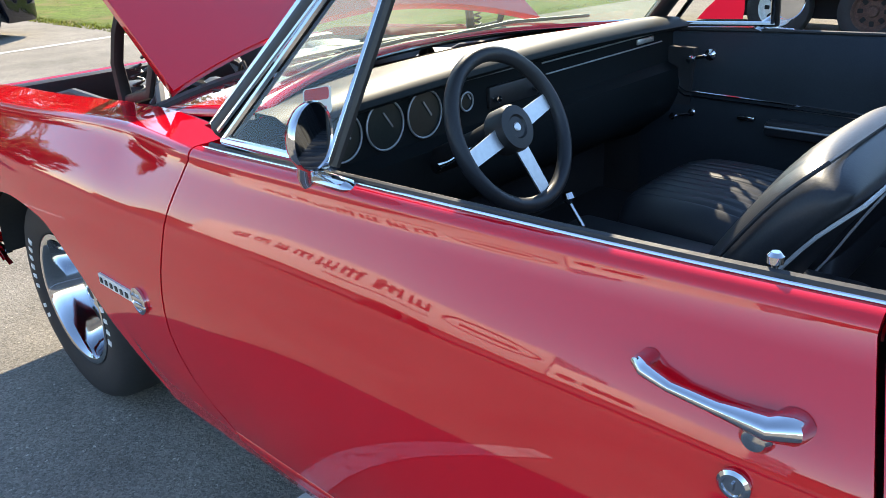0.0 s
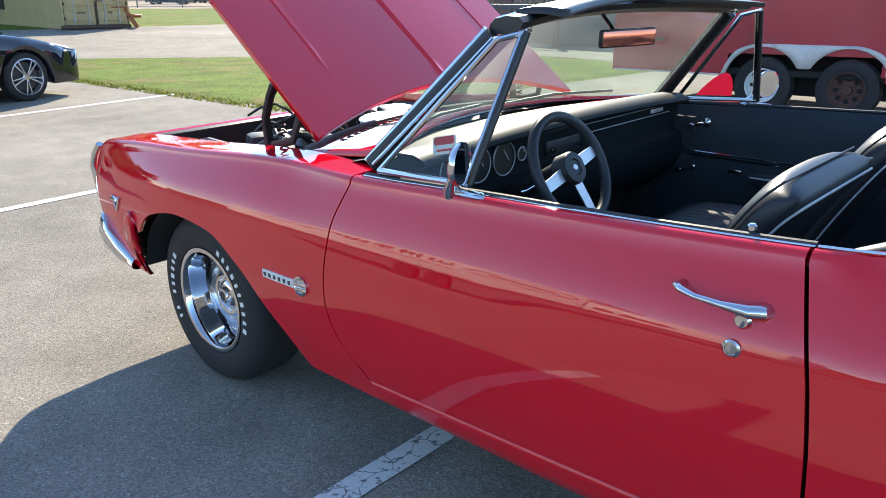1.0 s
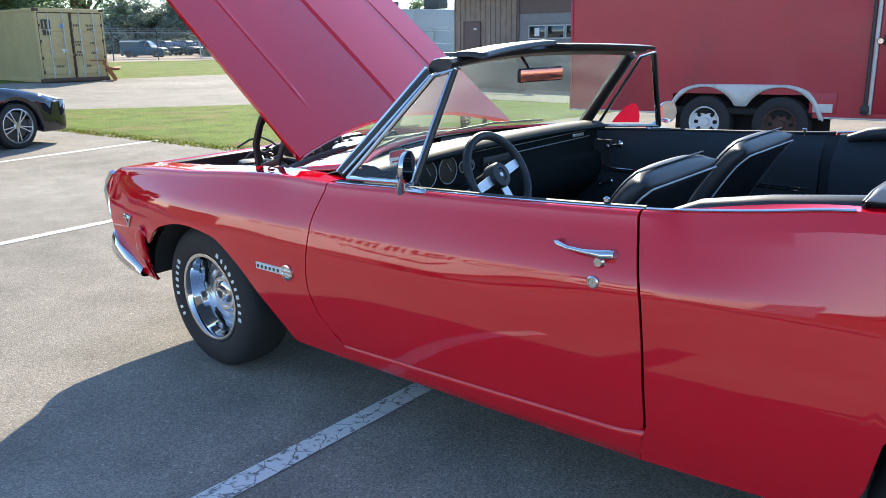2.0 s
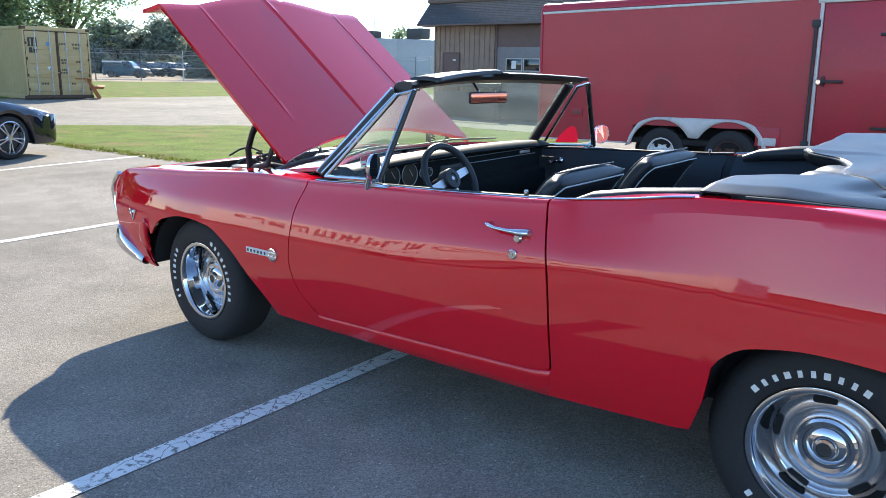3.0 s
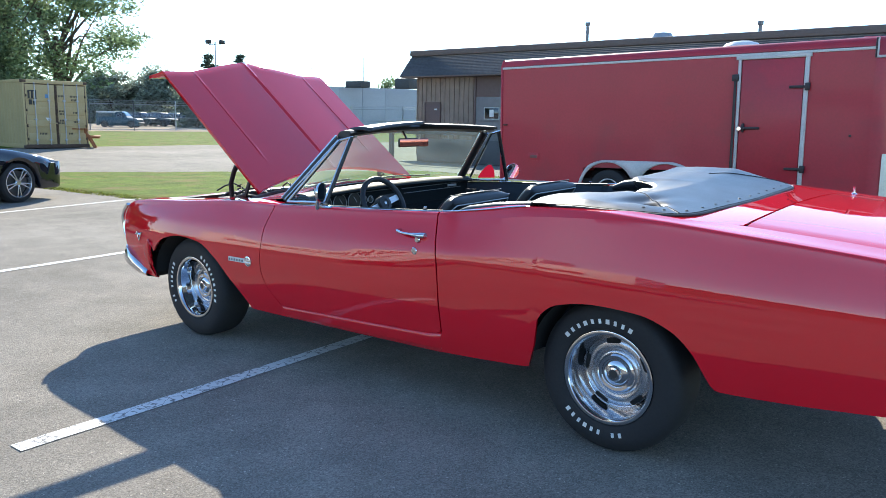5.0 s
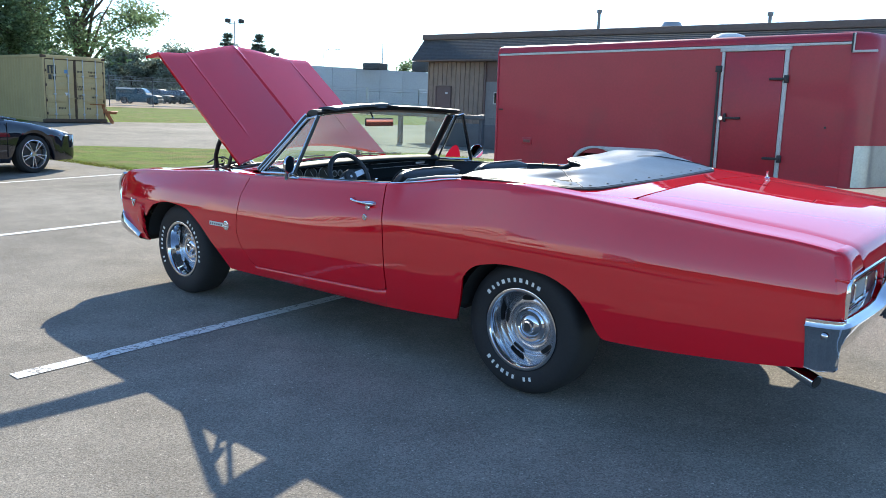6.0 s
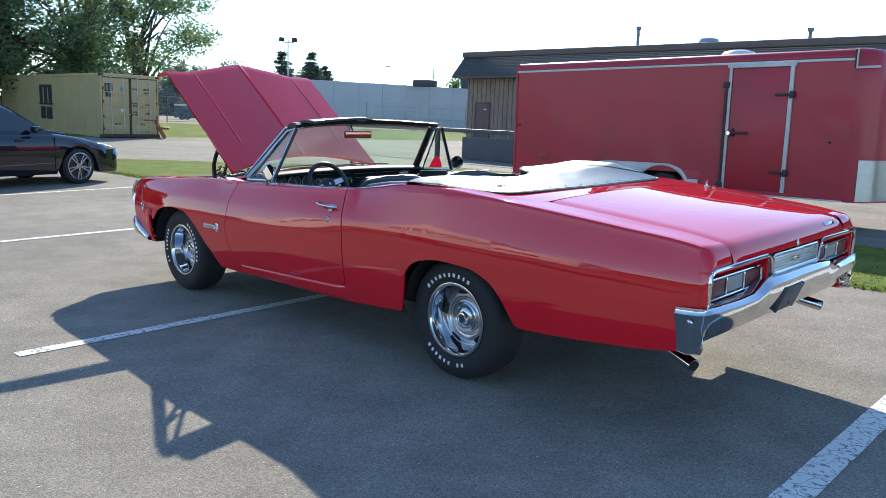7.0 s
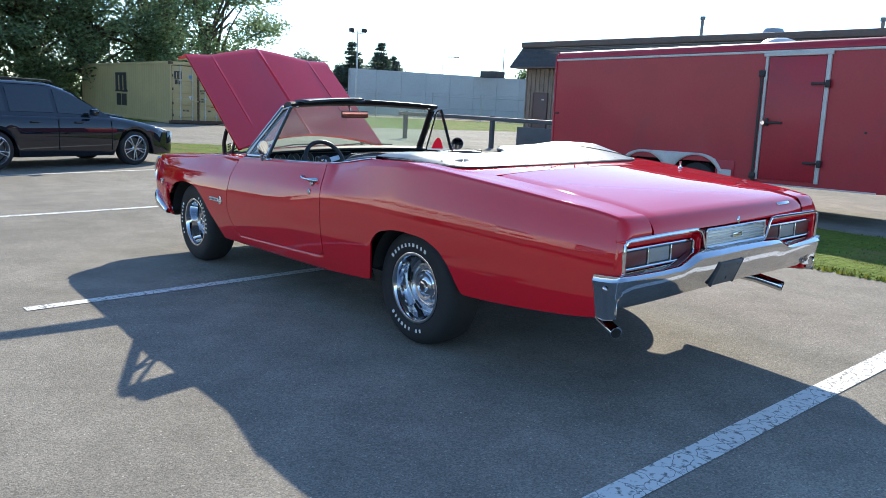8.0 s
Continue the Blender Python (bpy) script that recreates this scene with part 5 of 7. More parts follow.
def front_seat(y, x):
    m = pose(x, y, 0)
    base = part("front_seat", cushion(0.54, [(0.30, 0.515), (0.22, 0.515), (0.10, 0.52), (-0.07, 0.540), (-0.20, 0.540), (-0.26, 0.50)], -0.09, 0.01, 14), VINYL, CAR, "black pleated vinyl bucket seat", m, smooth=179)
    back_line = [(0.20, 0.50), (0.26, 0.60), (0.31, 0.70), (0.360, 0.79), (0.410, 0.87), (0.462, 0.945), (0.515, 1.000)]
    back = part("seat_back", cushion(0.56, back_line, 0.070, 0.012, 14), VINYL, base, "black vinyl seat back", smooth=179)
    for off in (0.048, -0.020):
        pts = []
        for s in (-1, 1):
            side_pts = []
            for k in range(14):
                t = 0.1 + 0.80 * k / 13
                p, d = along_line(back_line, t)
                wd = 0.95 * 0.28 * (1 - 0.06 * t ** 3)
                side_pts.append((p.x - d.y * off, s * wd, p.y + d.x * off))
            pts += side_pts if s < 0 else side_pts[::-1]
            if s < 0:
                p, d = along_line(back_line, 0.975)
                pts += [(p.x - d.y * off, 0.9 * 0.26 * u, p.y + d.x * off) for u in (-1, -0.8, -0.4, 0, 0.4, 0.8, 1)]
        part("piping", tube(pts, 0.0032, 6), VINYL if off > 0 else WHITE_PIPING, base, "piping round the seat back" if off > 0 else "pale piping round the seat back")
    return base


front_seat(-0.37, -0.030)
front_seat(0.37, -0.015)
part("rear_seat", cushion(1.30, [(1.25, 0.55), (1.15, 0.545), (1.02, 0.55), (0.90, 0.56), (0.82, 0.53)], -0.08, 0.008, 30), VINYL, CAR, "black vinyl rear bench")
part("rear_seat_back", cushion(1.30, [(1.17, 0.58), (1.20, 0.68), (1.24, 0.80), (1.28, 0.92), (1.30, 0.985)], 0.06, 0.008, 30), VINYL, CAR, "black vinyl rear seat back")
for side in (-1, 1):
    rows = []
    for k in range(15):
        x = 0.62 + 0.66 * k / 14
        t = min(crest_z(x), 1.03)
        rows.append([(x, side * y, z) for y, z in ((0.872, t - 0.004), (0.853, t - 0.002), (0.838, t - 0.012), (0.815, t - 0.04), (0.785, t - 0.06), (0.765, t - 0.09), (0.735, t - 0.12), (0.73, 0.6), (0.735, 0.36))])
    part("rear_side_panel", grid(rows, flip=side > 0), DOORVINYL, CAR, "black padded rear side panel")

for side in (-1, 1):
    pts = [(0.66, side * 0.835, 0.965), (0.74, side * 0.825, 0.988), (0.90, side * 0.815, 1.008), (1.08, side * 0.805, 1.022), (1.24, side * 0.79, 1.030), (1.34, side * 0.78, 1.020)]
    part("well_pad", tube(pts, [0.022, 0.036, 0.042, 0.044, 0.044, 0.040], 16, flat=0.8), VINYL, CAR, "black padded roll beside the top well")

# folded top under its boot cover
boot_front = smooth_curve((-0.875, 1.115), (-0.66, 1.125), (-0.58, 1.22), (-0.50, 1.33), (-0.10, 1.34), (0.02, 1.28), (0.08, 1.17), (0.14, 1.13), (0.60, 1.14), (0.875, 1.16))
boot_half = smooth_curve((0.0, 1.815), (0.40, 1.80), (0.65, 1.79), (0.75, 1.765), (0.80, 1.715), (0.83, 1.62), (0.855, 1.45), (0.875, 1.20))
boot_edge = smooth_curve((1.20, 0.875), (1.45, 0.855), (1.62, 0.83), (1.715, 0.80), (1.765, 0.75), (1.79, 0.65), (1.815, 0.40))
boot_high = smooth_curve((-0.875, 0.012), (-0.78, 0.020), (-0.62, 0.026), (-0.48, 0.034), (0.0, 0.038), (0.45, 0.054), (0.70, 0.072), (0.80, 0.046), (0.875, 0.022))


def boot_rear(y):
    return boot_half(abs(y))


def boot_z(x, y):
    """Height of the cover: stretched flat from a raised line over the folded bows to its snapped edges, creased along the diagonals."""
    rim = 1.055 - 0.018 * max(0.0, (x - 1.35) / 0.45)
    side_h = min(1.0, max(0.0, (boot_edge(x) - abs(y)) / 0.075)) ** 0.6
    rear_h = min(1.0, max(0.0, (boot_rear(y) - x) / 0.31))
    soft = 0.5 * (side_h + rear_h - ((side_h - rear_h) ** 2 + 0.004) ** 0.5)
    z = rim + 0.004 + boot_high(y) * max(0.0, soft)
    if y < 0.1:
        z -= 0.034 * max(0.0, min(1.0, (1.50 - x) / 0.22)) * math.exp(-((y + 0.22) / 0.24) ** 2)
    z -= 0.036 * math.exp(-((x - 1.585) / 0.045) ** 2 - ((y + 0.66) / 0.040) ** 2)
    z -= 0.016 * math.exp(-((x - 1.50 - 0.35 * (y + 0.66)) / 0.05) ** 2 - ((y + 0.62) / 0.12) ** 2)
    z += (0.006 * noise.noise((x * 3.0, y * 2.2, 2.0)) + 0.003 * noise.noise((x * 9 + 3 * y, y * 5, 5.0))) * max(0.0, soft)
    return z


rows = []
for j in range(121):
    y = 0.875 * math.sin(0.5 * math.pi * (-1 + j / 60))
    front, rear = boot_front(y), boot_rear(y)
    zf = boot_z(front, y)
    row = [(front + 0.040, y, zf - 0.060), (front + 0.006, y, zf - 0.048), (front - 0.006, y, zf - 0.030), (front - 0.007, y, zf - 0.012)]
    for k in range(46):
        x = front + (rear - front) * k / 45
        row.append((x, y, boot_z(x, y)))
    row.append((rear + 0.004, y, boot_z(rear, y) - 0.016))
    rows.append(row)
bm = grid(rows)
bm.normal_update()
if sum(f.normal.z for f in bm.faces) < 0:
    bmesh.ops.reverse_faces(bm, faces=bm.faces)
boot = part("top_boot", thicken(bm, 0.006), COVER, CAR, "black vinyl boot cover over the folded top", smooth=60)
for j in range(-5, 6):
    y = 0.140 * j
    x = boot_rear(y) - 0.030
    part("snap", lathe([(0, 0.003), (0.005, 0.0025), (0.0075, 0)], 10, pose(x, y, boot_z(x, y) + 0.001)), BLACK, boot, "dark snap stud")
for side in (-1, 1):
    for x in (1.60, 1.68):
        y = side * (boot_edge(x) - 0.055)
        part("snap", lathe([(0, 0.003), (0.005, 0.0025), (0.0075, 0)], 10, pose(x, y, boot_z(x, y) + 0.001)), BLACK, boot, "dark snap stud")
    seam = [Vector((1.42, side * 0.44, 0)).lerp(Vector((1.745, side * 0.765, 0)), k / 20) for k in range(21)]
    part("seam", tube([(p.x, p.y, boot_z(p.x, p.y) + 0.0005) for p in seam], 0.003, 6), BLACK, boot, "stitched diagonal seam")
hem = []
for j in range(121):
    y = 0.872 * math.sin(0.5 * math.pi * (-1 + j / 60))
    x = boot_rear(y)
    hem.append((x + 0.005, y * 1.004, boot_z(x, y) - 0.009))
part("hem", tube(hem, 0.007, 8), BLACK, boot, "stitched hem")
roll = [(boot_front(y) - 0.006, y, boot_z(boot_front(y), y) - 0.010) for y in [-0.86 + 0.022 * k for k in range(78)]]
part("piping", tube(roll, 0.006, 8), COVER, boot, "piped front edge")
# folds of the lowered top in front of the cover
rows = []
for j in range(97):
    y = -0.64 + 1.28 * j / 96
    row = []
    for k in range(13):
        u = k / 12
        x = 1.12 + 0.22 * u
        fold = 0.012 * abs(math.sin(9.5 * y + 2.2 * u + 0.8 * math.sin(4 * y))) + 0.006 * math.sin(31 * y + 5 * u)
        z = 0.975 + 0.075 * math.sin(0.5 * math.pi * min(1, u * 1.3)) + fold * min(1, 4 * u)
        row.append((x, y, z - 0.05 * (1 - u) ** 5))
    rows.append(row)
bm = grid(rows)
bm.normal_update()
if sum(f.normal.z for f in bm.faces) < 0:
    bmesh.ops.reverse_faces(bm, faces=bm.faces)
part("folded_top", thicken(bm, 0.008), VINYL, CAR, "black folds of the lowered top", smooth=60)

# wheels
def road_wheel(x, side, seed):
    """Tyre with raised pale marks, chrome trim ring, silver slotted disc and chrome centre cap."""
    face = 1 if side < 0 else -1
    m = pose(x, side * 0.782, 0.336, 90 * face, 0, 0)
    wheel = thing("wheel", "", "", m)
    wheel.parent = CAR
    wheel["label"] = "wheel with a white-marked tyre, chrome trim ring and slotted silver disc"
    bm = lathe([(0.203, 0.098), (0.212, 0.113), (0.228, 0.119), (0.255, 0.1225), (0.285, 0.121), (0.306, 0.114), (0.320, 0.100), (0.328, 0.085), (0.333, 0.060), (0.3345, 0.0), (0.333, -0.06), (0.328, -0.085), (0.306, -0.114), (0.255, -0.122), (0.212, -0.113), (0.203, -0.098)], 72)
    part("tyre", bm, RUBBER, wheel, "black tyre with raised white marks")
    turn = seed
    for start, count, step in ((106, 10, 8.2), (259, 9, 7.8)):
        for k in range(count):
            if count == 9 and k == 6:
                continue
            bm = bmesh.new()
            box((0.020, 0.0125 if k % 3 else 0.0170, 0.003), (0, 0, 0), 0.0, None, bm)
            part("sidewall_mark", bm, WHITE_LETTER, wheel, "", pose(0, 0, 0, 0, 0, start + turn + (k - count / 2) * step) @ pose(0.248, 0, 0.1225))
    bm = lathe([(0.199, 0.096), (0.207, 0.106), (0.2055, 0.1135), (0.199, 0.1155), (0.190, 0.113), (0.1855, 0.107), (0.180, 0.088), (0.172, 0.056), (0.164, 0.026), (0.158, 0.010), (0.154, 0.008)], 72)
    part("trim_ring", bm, CHROME, wheel, "polished chrome trim ring")
    bm = lathe([(0.200, 0.09), (0.186, 0.0), (0.162, -0.002), (0.156, 0.006), (0.152, 0.014), (0.146, 0.020), (0.134, 0.0255), (0.120, 0.025), (0.112, 0.014), (0.104, 0.012), (0.095, 0.020), (0.088, 0.022), (0.0, 0.022)], 72)
    part("disc", bm, SILVER, wheel, "silver painted slotted disc")
    for k in range(5):
        a = math.radians(72 * k + 25 + seed)
        m2 = pose(0, 0, 0, 0, 0, math.degrees(a)) @ pose(0.1400, 0, 0.0205, 23, 0, 90)
        part("slot", prism(rounded(0.066, 0.022, 0.0075), 0.0045, m2), CAVITY, wheel, "dark slot")
    bm = lathe([(0.088, 0.020), (0.086, 0.032), (0.078, 0.037), (0.066, 0.035), (0.062, 0.031), (0.056, 0.031), (0.050, 0.036), (0.036, 0.040), (0.033, 0.050), (0.030, 0.055), (0.022, 0.057), (0.020, 0.054), (0, 0.054)], 48)
    part("centre_cap", bm, CHROME, wheel, "stepped chrome centre cap")
    part("cap_badge", lathe([(0, 0.0565), (0.018, 0.056), (0.019, 0.054)], 24), DARK_LOGO, wheel, "dark cap badge")
    part("drum", lathe([(0.0, -0.02), (0.165, -0.02), (0.165, -0.12), (0, -0.12)], 32), CAVITY, wheel)
    return wheel


road_wheel(1.511, -1, 0)
road_wheel(-1.511, -1, -78)
road_wheel(1.511, 1, 30)
road_wheel(-1.511, 1, 140)


# ---- the lot ----
painted_line(-0.565, -2.44, -0.61, 2.7, 0.105)
painted_line(3.35, -2.6, 3.30, 2.8, 0.13)
painted_line(-4.74, -2.5, -5.00, 2.6, 0.10)
painted_line(-8.72, -1.8, -9.60, 3.40, 0.10)

strip_low = lambda x: 3.08 + 0.085 * (x + 11.7)
strip_high = lambda x: max(strip_low(x) + 0.05, min(13.0, 5.05 + (x + 16.2) / 0.62))
turf("grass_strip", "sunlit green grass strip with dry patches beside the lot", strip_low, strip_high, -17.4, -6.2, 70)
verge_low = lambda x: 3.38
verge_high = lambda x: 6.5
turf("grass_verge", "grass verge with dry edge between the lot and the trailer", verge_low, verge_high, -0.5, 16.0, 80)
turf("grass_field", "mown green field beyond the road", lambda x: -4.0, lambda x: 95.0, -66.0, -28.7, 60, 0.03)


def strip_spot(rnd):
    while True:
        x = rnd.uniform(-17.2, -6.4)
        lo, hi = strip_low(x), strip_high(x)
        y = rnd.uniform(lo - 0.05, hi)
        if y < lo + 3.5 or rnd.random() < 0.5:
            return x, y


blades("strip_blades", "short uneven grass blades", strip_spot, 0.030, 70000, 1)
blades("verge_blades", "short uneven grass blades", lambda r: (r.uniform(-0.4, 6.0), r.uniform(3.45, 6.4)), 0.035, 34000, 2)


# ---- red box trailer ----
def trailer():
    m = pose(0.315, 7.174, 0, 0, -1.0, 0)
    t = thing("box_trailer", "faded red enclosed tandem-axle box trailer with white-framed side door", "trailer", m)
    x0, x1, depth, z0, z1 = -4.93, 0.64, 2.35, 0.52, 2.53
    # side wall, gently dented
    rows = []
    for k in range(58):
        x = x0 + (x1 - x0) * k / 57
        row = []
        for j in range(22):
            z = z0 + (z1 - 0.14 - z0) * j / 21
            dent = 0.016 * math.exp(-((x + 1.95) / 0.22) ** 2 - ((z - 1.35) / 0.5) ** 2) - 0.010 * math.exp(-((x + 1.68) / 0.10) ** 2 - ((z - 1.3) / 0.45) ** 2)
            row.append((x, dent + 0.003 * noise.noise((x * 1.1, z * 1.4, 7)), z))
        rows.append(row)
    bm = grid(rows)
    inside = [f for f in bm.faces if -3.38 < f.calc_center_median().x < -1.56 and f.calc_center_median().z < 0.80]
    bmesh.ops.delete(bm, geom=inside, context="FACES")
    part("side_wall", bm, TRAILER_RED, t, "red sheet side wall with a shallow dent")
    part("side_wall", box((x1 - x0, 0.03, z1 - z0 - 0.1), ((x0 + x1) / 2, depth, (z0 + z1) / 2), 0.005), TRAILER_RED, t)
    part("rear_wall", box((0.03, depth, z1 - z0 - 0.05), (x0 + 0.02, depth / 2, (z0 + z1) / 2 - 0.02), 0.005), TRAILER_RED, t)
    # rounded roof
    rows = []
    for k in range(40):
        x = x0 - 0.01 + (x1 - x0 + 0.02) * k / 39
        row = []
        for j in range(9):
            a = radians(90 * j / 8)
            row.append((x, 0.12 - 0.125 * math.cos(a), z1 - 0.13 + 0.12 * math.sin(a) + 0.0))
        for y in (0.5, 1.1, 1.7, 2.1, depth):
            row.append((x, y, z1 - 0.01 + 0.03 * math.sin(math.pi * y / depth) + 0.006 * noise.noise((x * 2, y * 2, 3))))
        rows.append(row)
    part("roof", thicken(grid(rows, flip=True), 0.012), TRAILER_RED, t, "red rounded roof edge with pale sunlit top")
    part("roof_strip", box((x1 - x0, 0.02, 0.035), ((x0 + x1) / 2, -0.006, z1 - 0.155), 0.006), WEATHERED, t, "weathered white strip under the roof edge")
    for xa, xb in ((x0, -3.45), (-1.48, x1)):
        part("bottom_rail", box((xb - xa, 0.030, 0.020), ((xa + xb) / 2, -0.004, z0 + 0.008), 0.006), WEATHERED, t, "weathered bottom rail")
    part("corner_post", tube([(x0 - 0.004, -0.004, z0), (x0 - 0.004, -0.004, z1 - 0.12), (x0 - 0.004, 0.05, z1 - 0.03)], 0.020, 10), TRAILER_RED, t, "rounded corner post")
    # nose: rounded corner and slanted front
    rows = []
    for k in range(17):
        f = k / 16
        px = x1 + 0.30 * math.sin(radians(90 * min(1, f * 2))) + 0.55 * max(0, f - 0.5)
        py = 0.32 * (1 - math.cos(radians(90 * min(1, f * 2)))) * 0.9 + 1.7 * max(0, f - 0.5)
        rows.append([(px, py, z0 + (z1 - z0) * j / 10) for j in range(9)] + [(px - 0.02, py + 0.02, z1 - 0.10), (px - 0.06, py + 0.06, z1 - 0.03), (px - 0.18, py + 0.10, z1)])
    part("nose", grid(rows), TRAILER_RED, t, "rounded red nose")
    rows = []
    for k in range(19):
        f = 0.16 + 0.84 * k / 18
        s, co = math.sin(radians(90 * min(1, f * 2))), math.cos(radians(90 * min(1, f * 2)))
        px = x1 + 0.30 * s + 0.55 * max(0, f - 0.5) + 0.014 * s
        py = 0.32 * (1 - co) * 0.9 + 1.7 * max(0, f - 0.5) - 0.014 * co
        rows.append([(px, py, z0 + 0.02 + 0.54 * j / 6) for j in range(7)])
    part("stone_guard", grid(rows), DIAMOND, t, "dull diamond-plate stone guard")
    part("nose_seam", box((0.02, 0.02, 0.24), (x1, -0.008, z1 - 0.15), 0.004), BLACK, t)
    part("nose_seam", box((0.02, 0.012, 0.24), (x1 + 0.02, -0.008, z1 - 0.15), 0.004), WEATHERED, t)
    part("nose_strip", box((0.3, 0.02, 0.03), (x1 + 0.15, 0.0, z1 - 0.26), 0.005), WEATHERED, t)
    part("floor_frame", box((x1 - x0, depth - 0.1, 0.08), ((x0 + x1) / 2, depth / 2, z0 + 0.05), 0.01), CAVITY, t, "dark chassis floor")
    part("tongue", box((1.4, 0.10, 0.10), (x1 + 1.3, 1.15, z0 - 0.02), 0.01), CAVITY, t)
    # door
    dx0, dx1, dz0, dz1 = -1.00, -0.14, 0.585, 2.335
    door = part("side_door", box((dx1 - dx0 - 0.07, 0.03, dz1 - dz0 - 0.05), ((dx0 + dx1) / 2, -0.010, (dz0 + dz1) / 2 - 0.01), 0.006), TRAILER_RED, t, "closed red side door")
    part("door_frame", box((0.055, 0.04, dz1 - dz0), (dx1, -0.016, (dz0 + dz1) / 2), 0.008), WEATHERED, door, "weathered white door frame")
    part("door_frame", box((0.040, 0.04, dz1 - dz0), (dx0, -0.016, (dz0 + dz1) / 2), 0.008), WEATHERED, door, "weathered white door frame")
    part("door_frame", box((dx1 - dx0 + 0.10, 0.045, 0.05), ((dx0 + dx1) / 2, -0.018, dz1), 0.008), WEATHERED, door, "weathered white door frame")
    part("door_bar", tube([(dx0 - 0.045, -0.045, dz0 - 0.02), (dx0 - 0.045, -0.045, dz1 - 0.25)], 0.018, 10), BLACK, door, "black vertical lock bar")
    for z in (dz1 - 0.26, 1.0):
        part("bar_bracket", box((0.09, 0.05, 0.09), (dx0 - 0.045, -0.04, z if z > 1 else dz0 + 0.05), 0.01), BLACK, door)
    part("door_latch", box((0.30, 0.035, 0.035), (dx0 + 0.16, -0.045, 1.395), 0.008), BLACK, door, "black latch bar")
    part("door_latch", box((0.035, 0.035, 0.12), (dx0 + 0.09, -0.043, 1.40), 0.008), BLACK, door)
    part("padlock", lathe([(0, -0.018), (0.028, -0.018), (0.030, 0), (0.028, 0.018), (0, 0.018)], 20, pose(dx0 + 0.05, -0.07, 1.39, 90, 0, 0)), CHROME, door, "round bright padlock")
    for z in (0.86, 1.93):
        part("hinge", box((0.22, 0.03, 0.035), (dx1 - 0.09, -0.045, z), 0.006), BLACK, door, "black strap hinge")
        part("hinge", box((0.06, 0.04, 0.10), (dx1 + 0.025, -0.045, z), 0.008), BLACK, door, "black strap hinge")
    # recessed plate and small marker lamps
    part("side_plate", box((0.20, 0.012, 0.12), (-4.28, -0.008, 0.93), 0.004), TRAILER_RED, t, "small raised plate")
    part("side_plate", box((0.13, 0.008, 0.05), (-4.28, -0.016, 0.93), 0.003), SIGNBROWN, t)
    part("marker", box((0.08, 0.02, 0.03), (-4.85, -0.012, 1.45), 0.006), RUST, t, "faded marker lamp")
    part("marker", box((0.03, 0.02, 0.03), (0.42, -0.010, 1.30), 0.006), BLACK, t)
    part("service_patch", box((0.30, 0.01, 0.24), (-1.50, -0.008, 0.70), 0.02), TRAILER_RED, t)
    part("service_patch", box((0.22, 0.012, 0.10), (-1.50, -0.014, 0.64), 0.006), WEATHERED, t, "pale patch")
    part("roof_vent", lathe([(0.26, 0.0), (0.26, 0.03), (0.22, 0.07), (0.12, 0.10), (0, 0.105)], 28, pose(-1.25, 0.75, z1 + 0.01)), LID_WHITE, t, "pale domed roof vent")
    # tandem wheels and fender
    for x, rim, lab in ((-2.94, OFFWHITE_WHEEL, "white spoked trailer wheel"), (-1.99, RUST, "rusty trailer wheel")):
        w = thing("wheel", lab, "", pose(x, 0.12, 0.42, 90, 0, 0))
        w.parent = t
        part("tyre", lathe([(0.20, 0.09), (0.24, 0.105), (0.30, 0.10), (0.335, 0.08), (0.345, 0), (0.335, -0.08), (0.24, -0.10), (0.20, -0.09)], 48), RUBBER, w, "black tyre")
        bm = lathe([(0.205, 0.085), (0.20, 0.10), (0.188, 0.095), (0.175, 0.05), (0.15, 0.035), (0.06, 0.045), (0.05, 0.08), (0, 0.085)], 40)
        part("rim", bm, rim, w, lab)
        for k in range(8):
            part("hole", prism(rounded(0.055, 0.045, 0.012, 3), 0.008, pose(0, 0, 0, 0, 0, 45 * k) @ pose(0.125, 0, 0.036)), CAVITY, w)
    def arch(x):
        a = max(0.0, 1 - ((x + 2.94) / 0.455) ** 2) ** 0.5 * 0.43
        b = max(0.0, 1 - ((x + 1.99) / 0.455) ** 2) ** 0.5 * 0.43
        return max(0.44 + max(a, b), 0.635) if -2.94 < x < -1.99 else 0.44 + max(a, b)
    outer = smooth_curve((-3.45, 0.50), (-3.39, 0.66), (-3.24, 0.84), (-2.98, 0.905), (-2.5, 0.905), (-1.95, 0.905), (-1.69, 0.84), (-1.54, 0.66), (-1.48, 0.50))
    rows = []
    for k in range(81):
        x = -3.45 + 1.97 * k / 80
        lo = min(arch(x), outer(x) - 0.02) if -3.40 < x < -1.53 else min(0.50, outer(x) - 0.01)
        rows.append([(x, 0.0, lo - 0.0), (x, -0.030, lo + 0.004), (x, -0.034, (lo + outer(x)) / 2), (x, -0.030, outer(x) - 0.02), (x, -0.012, outer(x)), (x, 0.0, outer(x))])
    part("fender", grid(rows), WEATHERED, t, "weathered pale tandem fender")
    rows = []
    for k in range(81):
        x = -3.45 + 1.97 * k / 80
        rows.append([(x, 0.30, 0.30), (x, 0.30, outer(x) - 0.02)])
    part("wheel_box", grid(rows), CAVITY, t)
    for x in (-3.3, 0.3):
        part("jack_leg", box((0.08, 0.08, z0 + 0.02), (x if x < 0 else 1.9, 1.1, (z0 + 0.02) / 2 - 0.0), 0.01), CAVITY, t)
    return t


trailer()


